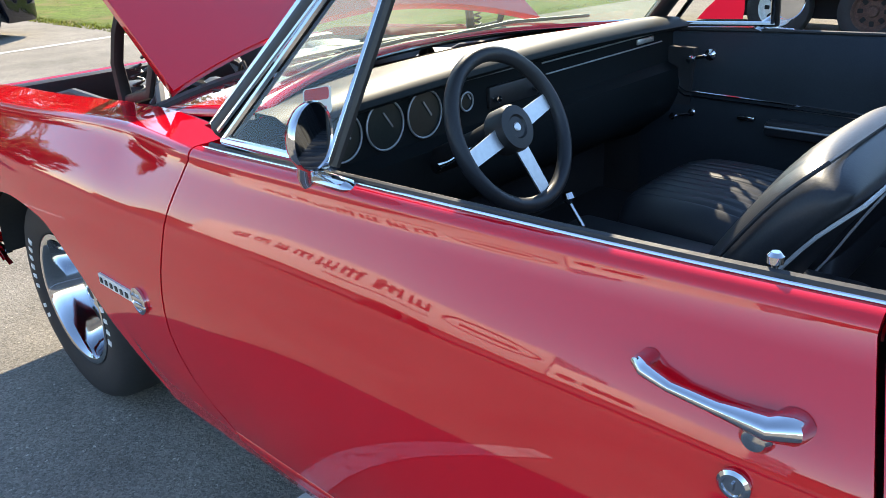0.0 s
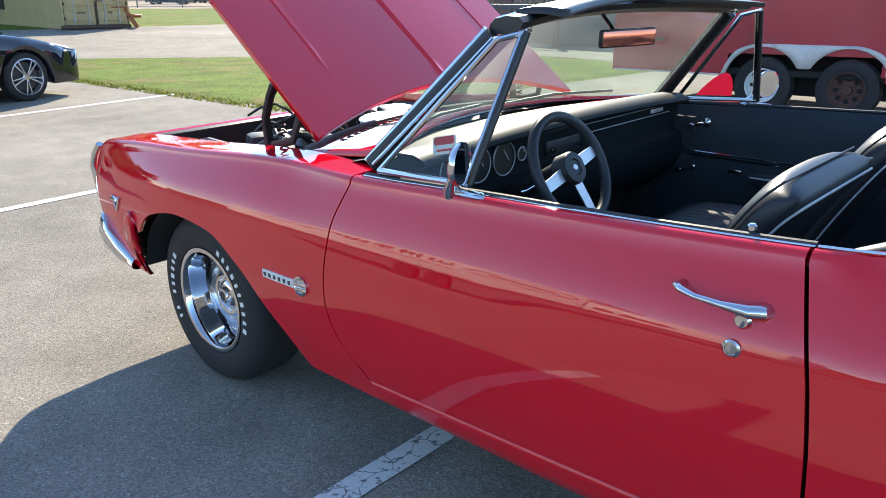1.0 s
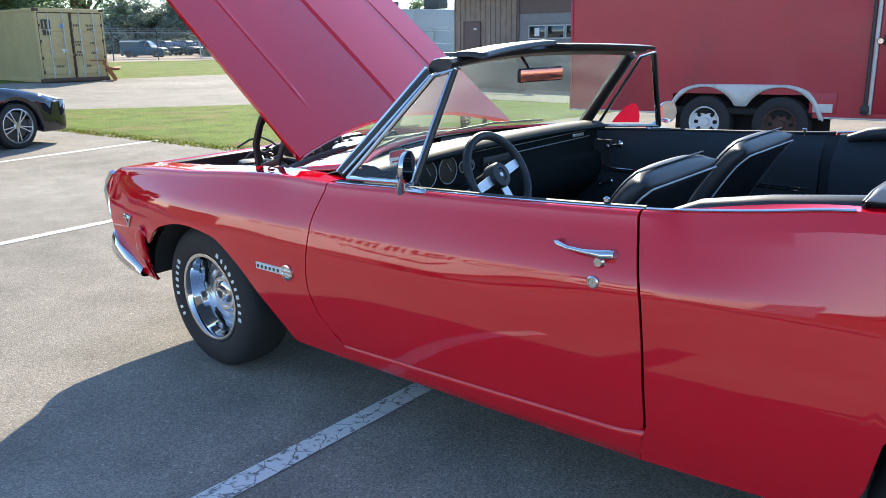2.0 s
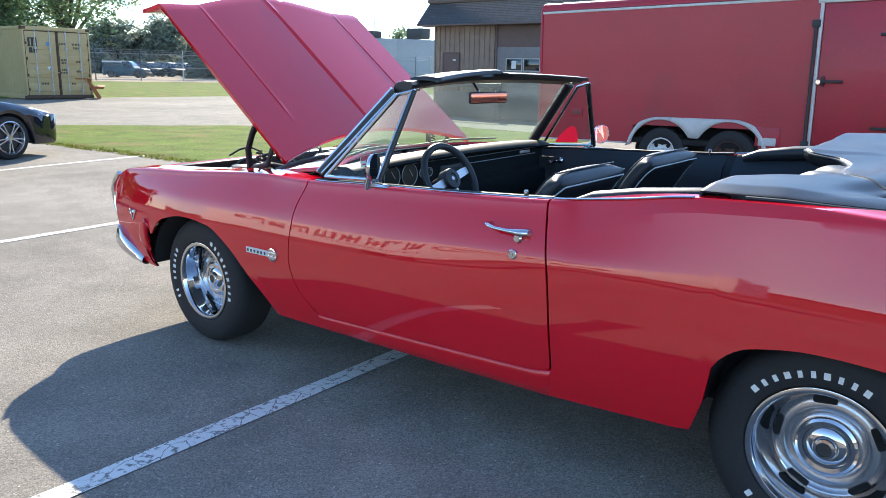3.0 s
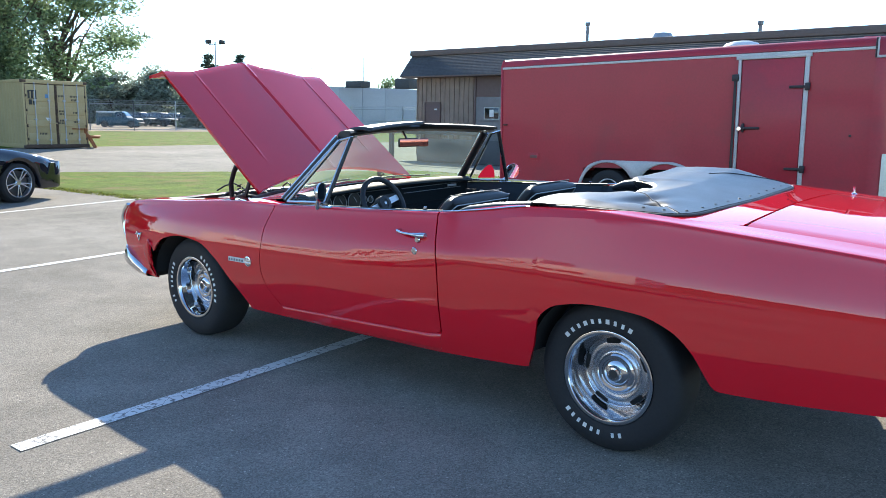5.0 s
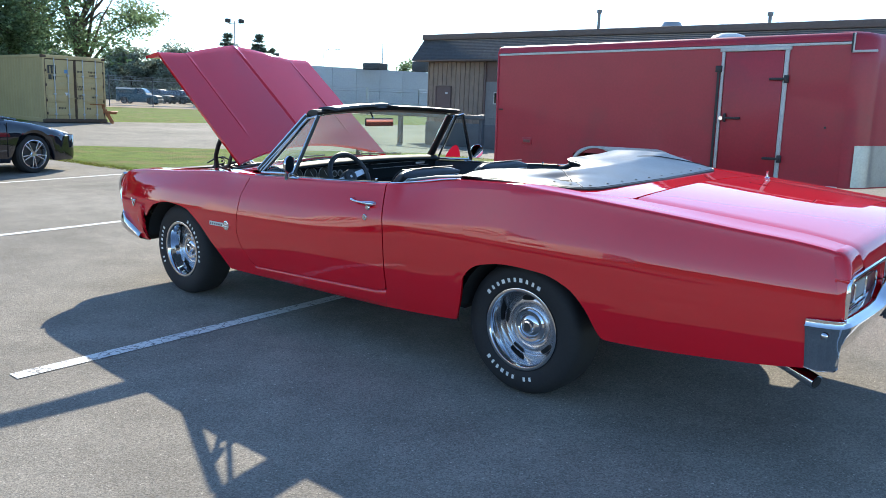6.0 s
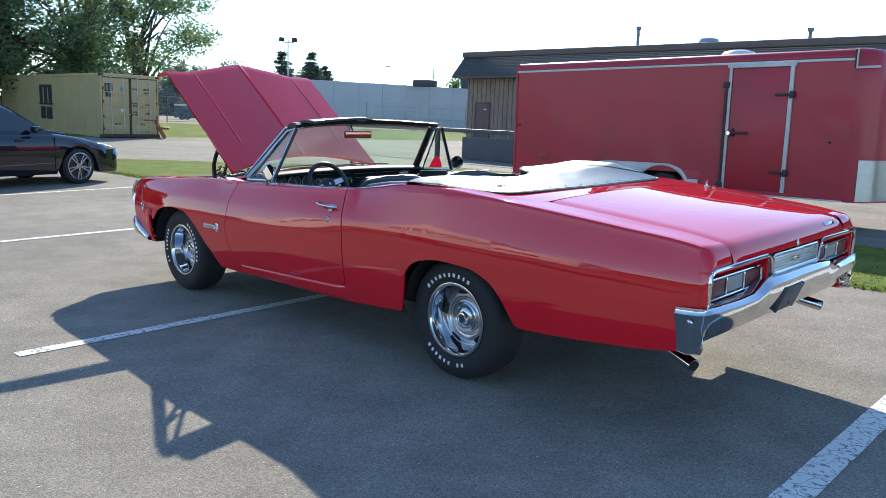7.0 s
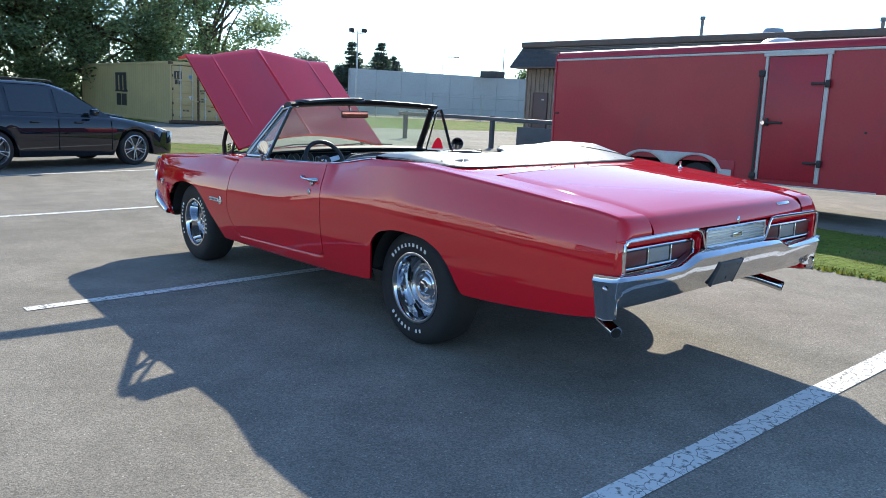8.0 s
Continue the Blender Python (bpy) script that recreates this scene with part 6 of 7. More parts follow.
# ---- cream shipping container ----
def container():
    L, W, H = 12.19, 2.44, 2.59
    # origin: foot of the corner between door end and long side; x along the door end, y along the long side
    door_dir = 90.0
    cx, cy = 3.26 + 34.0 * math.cos(radians(157.03)), -3.88 + 34.0 * math.sin(radians(157.03))
    c = thing("shipping_container", "weathered cream-yellow steel shipping container on the grass edge", "container", pose(cx, cy, ground_z(cx, cy) + 0.02, 0, 0, door_dir))
    rows = []
    n = 160
    for k in range(n + 1):
        y = L * k / n
        ph = (y / 0.278) % 1.0
        off = 0.0 if ph < 0.3 else (0.036 if 0.5 < ph < 0.8 else 0.036 * ((ph - 0.3) / 0.2 if ph <= 0.5 else (1 - ph) / 0.2))
        rows.append([(off, y, z) for z in (0.16, 1.3, H - 0.12)])
    part("corrugated_side", grid(rows, flip=True), CONTAINER, c, "corrugated cream long side")
    part("back_side", box((0.04, L, H - 0.1), (W - 0.02, L / 2, H / 2), 0.0), CONTAINER, c)
    part("container_roof", box((W - 0.02, L, 0.04), (W / 2, L / 2, H - 0.05), 0.0), CONTAINER, c)
    part("far_end", box((W, 0.05, H - 0.1), (W / 2, L - 0.03, H / 2), 0.0), CONTAINER, c)
    part("container_floor", box((W - 0.05, L, 0.12), (W / 2, L / 2, 0.10), 0.0), CONTAINER_DARK, c)
    for z, h in ((0.08, 0.16), (H - 0.06, 0.12)):
        part("long_rail", box((0.06, L, h), (0.02, L / 2, z), 0.01), CONTAINER, c, "cream side rail")
    for x in (0.05, W - 0.05):
        for y in (0.06, L - 0.06):
            part("corner_post", box((0.12, 0.14, H), (x, y, H / 2), 0.015), CONTAINER, c, "cream corner post")
            for z in (0.06, H - 0.06):
                part("corner_casting", box((0.178, 0.162, 0.118), (x, y, z), 0.012), CONTAINER_DARK, c, "rusty corner casting")
    part("door_header", box((W, 0.10, 0.14), (W / 2, 0.03, H - 0.07), 0.01), CONTAINER, c)
    part("door_sill", box((W, 0.12, 0.14), (W / 2, 0.03, 0.08), 0.01), CONTAINER_DARK, c, "dark rusty sill")
    for i, x in enumerate((0.625, 1.815)):
        door = part("container_door", box((1.13, 0.05, H - 0.30), (x, 0.02, H / 2 - 0.005), 0.012), CONTAINER, c, "cream steel door")
        part("door_edge", box((0.022, 0.012, H - 0.30), (x - 0.556, -0.010, H / 2 - 0.005), 0.0), CONTAINER_DARK, door, "rust-dark door edge")
        part("door_edge", box((0.022, 0.012, H - 0.30), (x + 0.556, -0.010, H / 2 - 0.005), 0.0), CONTAINER_DARK, door, "rust-dark door edge")
        part("door_edge", box((1.13, 0.012, 0.02), (x, -0.010, H - 0.165), 0.0), CONTAINER_DARK, door, "rust-dark door edge")
        for z in (0.42, 0.92, 1.42, 1.92):
            part("panel", box((1.02, 0.03, 0.30), (x, -0.012, z), 0.02), CONTAINER, door)
        for dx in (-0.22, 0.30) if i == 0 else (-0.30, 0.22):
            rod = part("lock_rod", tube([(x + dx, -0.065, 0.14), (x + dx, -0.065, H - 0.10)], 0.021, 8), GALV, door, "galvanised lock rod")
            for z in (0.32, 1.1, 1.82):
                part("keeper", box((0.10, 0.07, 0.06), (x + dx, -0.045, z), 0.008), GALV, door)
            part("rod_handle", box((0.34, 0.03, 0.035), (x + dx + 0.10, -0.085, 0.86 + 0.1 * (dx > 0)), 0.008), CONTAINER, door)
        for z in (0.36, 0.86, 1.45, 2.0):
            part("door_hinge", box((0.035, 0.07, 0.10), (0.09 if i == 0 else W - 0.09, -0.04, z), 0.008), CONTAINER_DARK, door)
    part("door_gasket", box((0.03, 0.02, H - 0.30), (W / 2, -0.012, H / 2), 0.0), CONTAINER_DARK, c)

    def mark(along_x, ox, oz, s):
        """A dark house mark: a wide three-legged shape with a foot line, above two squat blocks, drawn as plain shapes."""
        strokes = [(-0.28, -0.03, 0.17, 0.56), (0.0, -0.03, 0.17, 0.56), (0.28, -0.03, 0.17, 0.56), (0.0, 0.30, 0.73, 0.10), (0.0, -0.34, 0.82, 0.06),
                   (-0.17, -0.66, 0.27, 0.44), (0.19, -0.66, 0.27, 0.44)]
        for u, v, w, h in strokes:
            if along_x:
                bm = box((w * s, 0.006, h * s), (ox + u * s, -0.032, oz + v * s))
            else:
                bm = box((0.05, 1.6 * w * s, h * s), (-0.006, ox - 1.6 * u * s, oz + v * s))
            part("house_mark", bm, DARK_LOGO, c, "dark painted mark")
    mark(False, 6.05, 1.69, 1.25)
    mark(True, 0.32, 2.04, 0.44)
    for x, z, count in ((1.40, 2.00, 4), (1.92, 2.00, 6), (1.90, 1.86, 4), (1.40, 1.42, 4), (1.40, 1.32, 3), (1.96, 1.37, 4), (1.40, 1.06, 3), (1.40, 0.96, 5), (1.96, 1.01, 4), (0.66, 0.56, 5), (1.72, 0.56, 3)):
        for k in range(count):
            part("stencil_mark", box((0.038, 0.006, 0.075), (x + 0.058 * (k - (count - 1) / 2), -0.031, z)), STENCIL, c, "faded dark stencil bar")
    part("warning_decal", prism([(0.0, -0.09), (0.08, 0.05), (-0.08, 0.05)], 0.006, pose(0.86, -0.028, 1.12, 90, 0, 0)), LID_WHITE, c, "small pale triangular decal")
    part("data_plate", box((0.14, 0.006, 0.14), (0.87, -0.031, 1.98)), surface("blue_decal", (0.12, 0.25, 0.42), 0.5, vary=0.1), c, "small blue decal")
    return c


container()


def picnic_table(x, y, a):
    t = thing("picnic_table", "orange-stained wooden picnic table on the grass", "picnic table", pose(x, y, ground_z(x, y) + 0.01, 0, 0, a))
    for k in range(5):
        part("top_plank", box((1.8, 0.14, 0.04), (0, -0.30 + 0.15 * k, 0.75), 0.006), ORANGE_WOOD, t)
    for s in (-1, 1):
        part("bench_plank", box((1.8, 0.26, 0.04), (0, s * 0.70, 0.45), 0.006), ORANGE_WOOD, t)
        for e in (-0.65, 0.65):
            part("leg", box((0.05, 0.10, 0.95), (e, s * 0.42, 0.38), 0.006, pose(0, 0, 0, s * 28, 0, 0)), ORANGE_WOOD, t)
    for e in (-0.65, 0.65):
        part("brace", box((0.05, 1.6, 0.09), (e, 0, 0.42), 0.006), ORANGE_WOOD, t)
        part("brace", box((0.05, 0.75, 0.09), (e, 0, 0.70), 0.006), ORANGE_WOOD, t)


picnic_table(-28.75, 11.75, -28)


# ---- parked vehicles ----
def vehicle(name, label, category, m, paint, line, roof, width, wheels, r, glassm, extras=None):
    """A closed road vehicle: a body lofted from a side outline, a tucked-in cabin with windows, wheels at the given places."""
    v = thing(name, label, category, m)
    top = smooth_curve(*line)
    x0, x1 = line[0][0], line[-1][0]
    rows = []
    for k in range(61):
        x = x0 + (x1 - x0) * k / 60
        e = min(1.0, (x - x0) / 0.35, (x1 - x) / 0.45)
        w = width / 2 * (0.80 + 0.20 * max(0, e) ** 0.5)
        t = top(x)
        low = 0.20 if all(abs(x - wx) > r + 0.06 for wx in wheels) else 0.30 + max(0.0, (r + 0.06) ** 2 - min((x - wx) ** 2 for wx in wheels)) ** 0.5
        low = min(low, t - 0.12)
        mid = max(low + 0.05, 0.62)
        sec = [(w * 0.95, low), (w * 0.985, low + 0.06), (w, mid), (w * 0.985, max(mid + 0.01, t - 0.10)), (w * 0.93, t - 0.03), (w * 0.80, t), (w * 0.4, t + 0.02)]
        rows.append([(x, -y, z) for y, z in sec] + [(x, y, z) for y, z in sec[::-1]])
    bm = grid(rows)
    bmesh.ops.holes_fill(bm, edges=[e for e in bm.edges if len(e.link_faces) == 1])
    bmesh.ops.recalc_face_normals(bm, faces=bm.faces)
    part("body", bm, paint, v, "", smooth=50)
    # cabin
    rt = smooth_curve(*roof)
    rx0, rx1 = roof[0][0], roof[-1][0]
    rows = []
    for k in range(41):
        x = rx0 + (rx1 - rx0) * k / 40
        b, t = top(x) - 0.03, max(rt(x), top(x) - 0.02)
        h = t - b
        wb, wt = width / 2 * 0.93, width / 2 * (0.93 - 0.26 * min(1, h / 0.6))
        sec = [(wb, b), (wb + (wt - wb) * 0.5, b + h * 0.5), (wt, b + h * 0.90), (wt * 0.88, t), (wt * 0.4, t + 0.012)]
        rows.append([(x, -y, z) for y, z in sec] + [(x, y, z) for y, z in sec[::-1]])
    bm = grid(rows)
    bmesh.ops.recalc_face_normals(bm, faces=bm.faces)
    part("cabin", bm, paint, v, "", smooth=40)
    # windows: panes lying 4 mm proud of the cabin
    for s in (-1, 1):
        spans = extras["windows"]
        for a, b2 in spans:
            rows = []
            for k in range(13):
                x = a + (b2 - a) * k / 12
                b, t = top(x) - 0.03, max(rt(x), top(x) - 0.02)
                h = t - b
                wb, wt = width / 2 * 0.93, width / 2 * (0.93 - 0.26 * min(1, h / 0.6))
                rows.append([(x, s * (wb + (wt - wb) * f / 0.9 + 0.010 + 0.006 * math.sin(math.pi * f)), b + h * f) for f in (0.12, 0.3, 0.5, 0.7, 0.86)])
            bm = grid(rows, flip=s < 0)
            part("side_window", thicken(bm, 0.004), DARKGLASS2, v, "dark side window")
    fx0, fx1 = extras["screen"]
    rows = []
    for k in range(9):
        x = fx0 + (fx1 - fx0) * k / 8
        t = rt(x)
        b = top(x) - 0.03
        wt = width / 2 * (0.93 - 0.26 * min(1, (t - b) / 0.6))
        rows.append([(x + 0.012, wt * f, t + 0.014) for f in (-0.86, -0.4, 0, 0.4, 0.86)])
    part("windscreen", grid(rows), DARKGLASS2, v, "dark windscreen")
    for wx in wheels:
        for s in (-1, 1):
            w = thing("wheel", extras.get("wheel_label", "dark wheel"), "", pose(wx, s * (width / 2 - 0.12), r, -90 * s, 0, 0))
            w.parent = v
            part("tyre", lathe([(r * 0.71, 0.08), (r * 0.77, 0.10), (r * 0.93, 0.09), (r, 0.06), (r, -0.08), (r * 0.7, -0.10), (r * 0.66, -0.08)], 40), RUBBER, w, "black tyre")
            if extras.get("spokes"):
                bm = lathe([(r * 0.73, 0.06), (r * 0.75, 0.095), (r * 0.71, 0.098), (r * 0.67, 0.075), (r * 0.66, 0.0)], 40)
                for k in range(10):
                    a = 36 * k + (9 if k % 2 else -9)
                    box((r * 0.60, 0.020, 0.03), (0, 0, 0), 0.006, pose(0, 0, 0, 0, 0, a) @ pose(r * 0.40, 0, 0.072), bm)
                lathe([(0, 0.09), (r * 0.13, 0.088), (r * 0.17, 0.07), (r * 0.17, 0.04)], 20, None, bm)
                part("rim", bm, SILVER, w, "silver multi-spoke rim")
                part("brake_disc", lathe([(0, 0.02), (r * 0.6, 0.02), (r * 0.62, 0.0)], 24), ENGINE_GREY, w)
            else:
                part("rim", lathe([(0, 0.07), (r * 0.25, 0.07), (r * 0.45, 0.04), (r * 0.62, 0.07), (r * 0.66, 0.085)], 28), extras.get("rim", STEEL), w)
    return v


DARKGLASS2 = surface("dark_tinted_glass", (0.012, 0.014, 0.016), 0.05, 0, vary=0.05, bump=0.0, coat=1.0)
# dark navy wagon, nose towards +y
wag_line = ((-2.35, 0.62), (-2.28, 0.88), (-2.0, 0.93), (-1.0, 0.93), (0.0, 0.92), (0.75, 0.915), (1.3, 0.86), (1.8, 0.76), (2.1, 0.66), (2.25, 0.52), (2.30, 0.42))
wag_roof = ((-2.28, 0.90), (-2.05, 1.28), (-1.7, 1.41), (-1.0, 1.46), (-0.3, 1.455), (0.1, 1.36), (0.5, 1.13), (0.86, 0.90))
wagon_m = pose(-10.70, 0.14, ground_z(-10.7, 0.1), 0, 0, 107)
wagon = vehicle("station_wagon", "dark navy station wagon with silver multi-spoke wheels parked on a line", "car", wagon_m, NAVY, wag_line, wag_roof, 1.74, (-1.28, 1.36), 0.325, DARKGLASS,
                {"windows": ((-1.85, -1.05), (-0.98, -0.22), (-0.15, 0.52)), "screen": (0.12, 0.80), "spokes": True, "wheel_label": "silver multi-spoke alloy wheel"})
for s in (-1, 1):
    part("headlight", box((0.34, 0.10, 0.12), (1.98, s * 0.70, 0.655), 0.04, pose(0, 0, 0, 0, 18, s * 14)), CLEAR_LENS, wagon, "clear headlight")
    part("corner_marker", box((0.12, 0.03, 0.05), (1.82, s * 0.845, 0.62), 0.01), RED_LENS, wagon, "amber corner marker")
    part("roof_rail", tube([(-1.75, s * 0.58, 1.43), (-1.68, s * 0.58, 1.475), (-1.0, s * 0.585, 1.505), (-0.2, s * 0.58, 1.495), (-0.1, s * 0.58, 1.46)], 0.016, 8), BLACK, wagon, "black roof rail")
    part("wing_mirror", box((0.12, 0.17, 0.12), (0.45, s * 0.94, 0.98), 0.04), NAVY, wagon, "body-coloured door mirror")
    for x in (-0.35, 0.45):
        part("door_handle", box((0.16, 0.03, 0.025), (x - 0.25, s * 0.875, 0.80), 0.008), NAVY, wagon)
    part("door_shut_line", box((0.006, 0.012, 0.56), (-0.18, s * 0.868, 0.60)), CAVITY, wagon)
    part("door_shut_line", box((0.006, 0.012, 0.56), (0.85, s * 0.866, 0.58)), CAVITY, wagon)
part("hood_scoop", box((0.5, 0.6, 0.06), (1.25, 0, 0.905), 0.03, pose(0, 0, 0, 0, 7, 0)), NAVY, wagon, "low hood scoop")
part("front_lip", box((0.20, 1.45, 0.05), (2.16, 0, 0.23), 0.02), NAVY, wagon)
part("grille", box((0.04, 0.7, 0.10), (2.27, 0, 0.52), 0.015), BLACK, wagon)


def on_ray(px, py, az, dist):
    """A place at a bearing and distance from a standpoint; the bearings carry a small compass error."""
    az = 1.0405 * az - 6.587
    return px + dist * math.cos(radians(az)), py + dist * math.sin(radians(az))


TEAL = surface("teal_blue_paint", (0.010, 0.055, 0.080), 0.4, vary=0.2, scale=2)
GREY_PAINT = surface("silver_grey_paint", (0.26, 0.28, 0.30), 0.4, vary=0.1, scale=2)
DARK_GREEN = surface("dark_green_paint", (0.010, 0.024, 0.022), 0.45, vary=0.2, scale=2)
DARK_PAINT = surface("dark_grey_paint", (0.012, 0.014, 0.018), 0.45, vary=0.2, scale=2)
suv_line = ((-2.3, 0.60), (-2.25, 1.02), (0.6, 1.05), (1.2, 1.02), (2.0, 0.97), (2.25, 0.85), (2.3, 0.5))
suv_roof = ((-2.25, 1.04), (-2.15, 1.65), (-1.8, 1.74), (0.0, 1.74), (0.35, 1.66), (0.75, 1.36), (1.0, 1.03))
pick_roof = ((-2.25, 1.04), (-2.2, 1.55), (-2.0, 1.66), (-0.6, 1.68), (0.3, 1.70), (0.6, 1.6), (0.85, 1.36), (1.1, 1.03))
CANOPY_GLASS = surface("dusty_canopy_window", (0.05, 0.07, 0.08), 0.25, 0, vary=0.2)
for az, d, yaw, paint, roof, label, nm in ((151.75, 93, 40, TEAL, pick_roof, "teal pickup truck with a pale-topped canopy beyond the fence", "pickup_truck"),
                                           (150.45, 106, 12, DARK_GREEN, suv_roof, "dark green off-roader parked beyond the fence", "off_road_car"),
                                           (149.15, 106, 5, DARK_PAINT, suv_roof, "black sport-utility car parked beyond the fence", "sport_utility_car"),
                                           (148.2, 109, 15, GREY_PAINT, suv_roof, "silver minivan parked beyond the fence", "minivan"),
                                           (147.0, 104, 25, DARK_PAINT, suv_roof, "dark car parked beyond the fence", "parked_car")):
    x, y = on_ray(3.4, -3.91, az, d)
    v = vehicle(nm, label, "car", pose(x, y, ground_z(x, y) + 0.05, 0, 0, yaw), paint, suv_line, roof, 1.85, (-1.4, 1.45), 0.38, DARKGLASS,
                {"windows": ((0.0, 0.7),) if nm == "pickup_truck" else ((-2.0, -1.1), (-1.0, -0.1), (0.0, 0.7)), "screen": (0.4, 0.95), "rim": ENGINE_GREY})
    if nm == "pickup_truck":
        canopy = part("canopy", box((2.0, 1.66, 0.56), (-1.26, 0, 1.30), 0.05), TEAL, v, "teal truck canopy")
        part("canopy_roof", box((2.04, 1.70, 0.16), (-1.26, 0, 1.64), 0.05), LID_WHITE, canopy, "pale canopy roof")
        for s in (-1, 1):
            part("canopy_window", box((1.5, 0.02, 0.26), (-1.26, s * 0.835, 1.36), 0.01), CANOPY_GLASS, canopy, "dusty canopy window")
    for s in (-1, 1):
        part("headlight", box((0.06, 0.22, 0.14), (2.25, s * 0.62, 0.78), 0.02), CLEAR_LENS, v, "clear headlight")
    part("front_bumper", box((0.14, 1.70, 0.16), (2.28, 0, 0.50), 0.04), ENGINE_GREY, v, "grey bumper")
    part("grille", box((0.05, 0.90, 0.14), (2.27, 0, 0.78), 0.01), BLACK, v)


# ---- wood-clad building behind the trailer ----
def clad_building():
    b = thing("workshop_building", "low workshop with vertical wood siding and a dark shingled mansard", "building", pose(0, 0, 0), kind="")
    y0, xl, xr, top, eave = 21.0, -18.5, 16.0, 4.18, 3.30
    part("front_wall", box((xr - xl, 0.25, eave), ((xl + xr) / 2, y0 + 0.13, eave / 2), 0.0), SIDING, b, "weathered brown wood wall")
    part("end_wall", box((0.25, 12, eave), (xl + 0.125, y0 + 6.1, eave / 2), 0.0), SIDING, b, "weathered brown wood wall")
    part("back_wall", box((xr - xl, 0.25, eave), ((xl + xr) / 2, y0 + 12, eave / 2), 0.0), SIDING, b)
    for k in range(86):
        x = xl + 0.05 + 0.24 * k
        z0 = 2.20 if -18.03 < x < -17.18 else 0.02
        if -15.45 < x < -12.25:
            continue
        part("batten", box((0.045, 0.04, eave - 0.02 - z0), (x, y0 - 0.018, (z0 + eave - 0.02) / 2), 0.0), SIDING, b)
    for k in range(1, 20):
        part("batten", box((0.04, 0.05, eave - 0.02), (xl - 0.018, y0 + 0.3 + 0.6 * k, eave / 2), 0.0), SIDING, b)
    # mansard: sloped shingle courses
    n = 14
    za0, za1 = eave - 0.12, top - 0.16
    for k in range(n):
        za, zb = za0 + (za1 - za0) * k / n, za0 + (za1 - za0) * (k + 1) / n
        ya, yb = y0 - 0.62 + 0.40 * k / n, y0 - 0.62 + 0.40 * (k + 1) / n
        xa = xl - 0.42 + 0.36 * k / n
        bm = grid([[(x, ya, za), (x, yb, zb)] for x in (xa, 0, xr)], flip=False)
        grid([[(xa, ya, za), (xa + 0.36 / n, yb, zb)], [(xa, y0 + 12.4, za), (xa + 0.36 / n, y0 + 12.4, zb)]], bm)
        part("shingle_course", thicken(bm, 0.0015), SHINGLE, b, "")
    part("soffit", box((xr - xl + 0.40, 0.64, 0.05), ((xl + xr) / 2 - 0.20, y0 - 0.30, eave - 0.14), 0.0), FASCIA, b, "dark soffit")
    part("parapet_cap", box((xr - xl + 0.30, 0.24, 0.22), ((xl + xr) / 2 + 0.03, y0 - 0.20, top - 0.08), 0.02), FASCIA, b, "dark parapet cap")
    part("parapet_cap", box((0.24, 12.5, 0.22), (xl + 0.002, y0 + 6.18, top - 0.08), 0.02), FASCIA, b, "dark parapet cap")
    part("flat_roof", box((xr - xl, 12, 0.1), ((xl + xr) / 2, y0 + 6, top - 0.25), 0.0), SHINGLE, b)
    door = part("door", box((0.70, 0.06, 2.10), (-17.60, y0 - 0.035, 1.07), 0.01), DOOR_BROWN, b, "closed brown steel door")
    for x in (-17.985, -17.215):
        part("door_frame", box((0.06, 0.09, 2.16), (x, y0 - 0.04, 1.08), 0.01), DOOR_BROWN, door)
    part("door_frame", box((0.70, 0.09, 0.05), (-17.60, y0 - 0.04, 2.145), 0.01), DOOR_BROWN, door)
    part("door_notice", box((0.14, 0.01, 0.05), (-17.42, y0 - 0.07, 1.88)), LID_WHITE, door)
    part("door_knob", lathe([(0, 0.05), (0.03, 0.045), (0.03, 0.02), (0.012, 0.015), (0.012, 0)], 14, pose(-17.33, y0 - 0.06, 1.0, 90, 0, 0)), GALV, door, "steel knob")
    # loading bay up to the soffit: dark transom, sectional door with a window band
    bay = part("loading_door", box((3.10, 0.06, 2.36), (-13.85, y0 - 0.03, 1.18), 0.01), ROLLUP, b, "grey loading door with a window band")
    part("transom_panel", box((3.10, 0.04, 0.76), (-13.85, y0 - 0.02, 2.75), 0.0), DOOR_BROWN, b, "dark panel above the loading door")
    for x in (-15.43, -12.27):
        part("bay_jamb", box((0.07, 0.12, 3.14), (x, y0 - 0.05, 1.57), 0.008), DOOR_BROWN, b, "dark timber jamb")
    for z in (0.48, 0.96, 1.44, 2.02):
        part("door_rib", box((3.04, 0.03, 0.03), (-13.85, y0 - 0.072, z), 0.005), ROLLUP, bay)
    for x in (-14.62, -13.85, -13.08):
        part("door_window", box((0.66, 0.02, 0.40), (x, y0 - 0.066, 1.73), 0.005), DARKGLASS2, bay, "dark door window")
        for dz in (-0.215, 0.215):
            part("window_trim", box((0.72, 0.03, 0.035), (x, y0 - 0.072, 1.73 + dz), 0.005), WEATHERED, bay, "pale window trim")
        for dx in (-0.345, 0.345):
            part("window_trim", box((0.035, 0.03, 0.394), (x + dx, y0 - 0.072, 1.73), 0.005), WEATHERED, bay, "pale window trim")
    part("notice", box((0.20, 0.01, 0.28), (-14.62, y0 - 0.082, 1.73)), LID_WHITE, bay, "white paper notice")
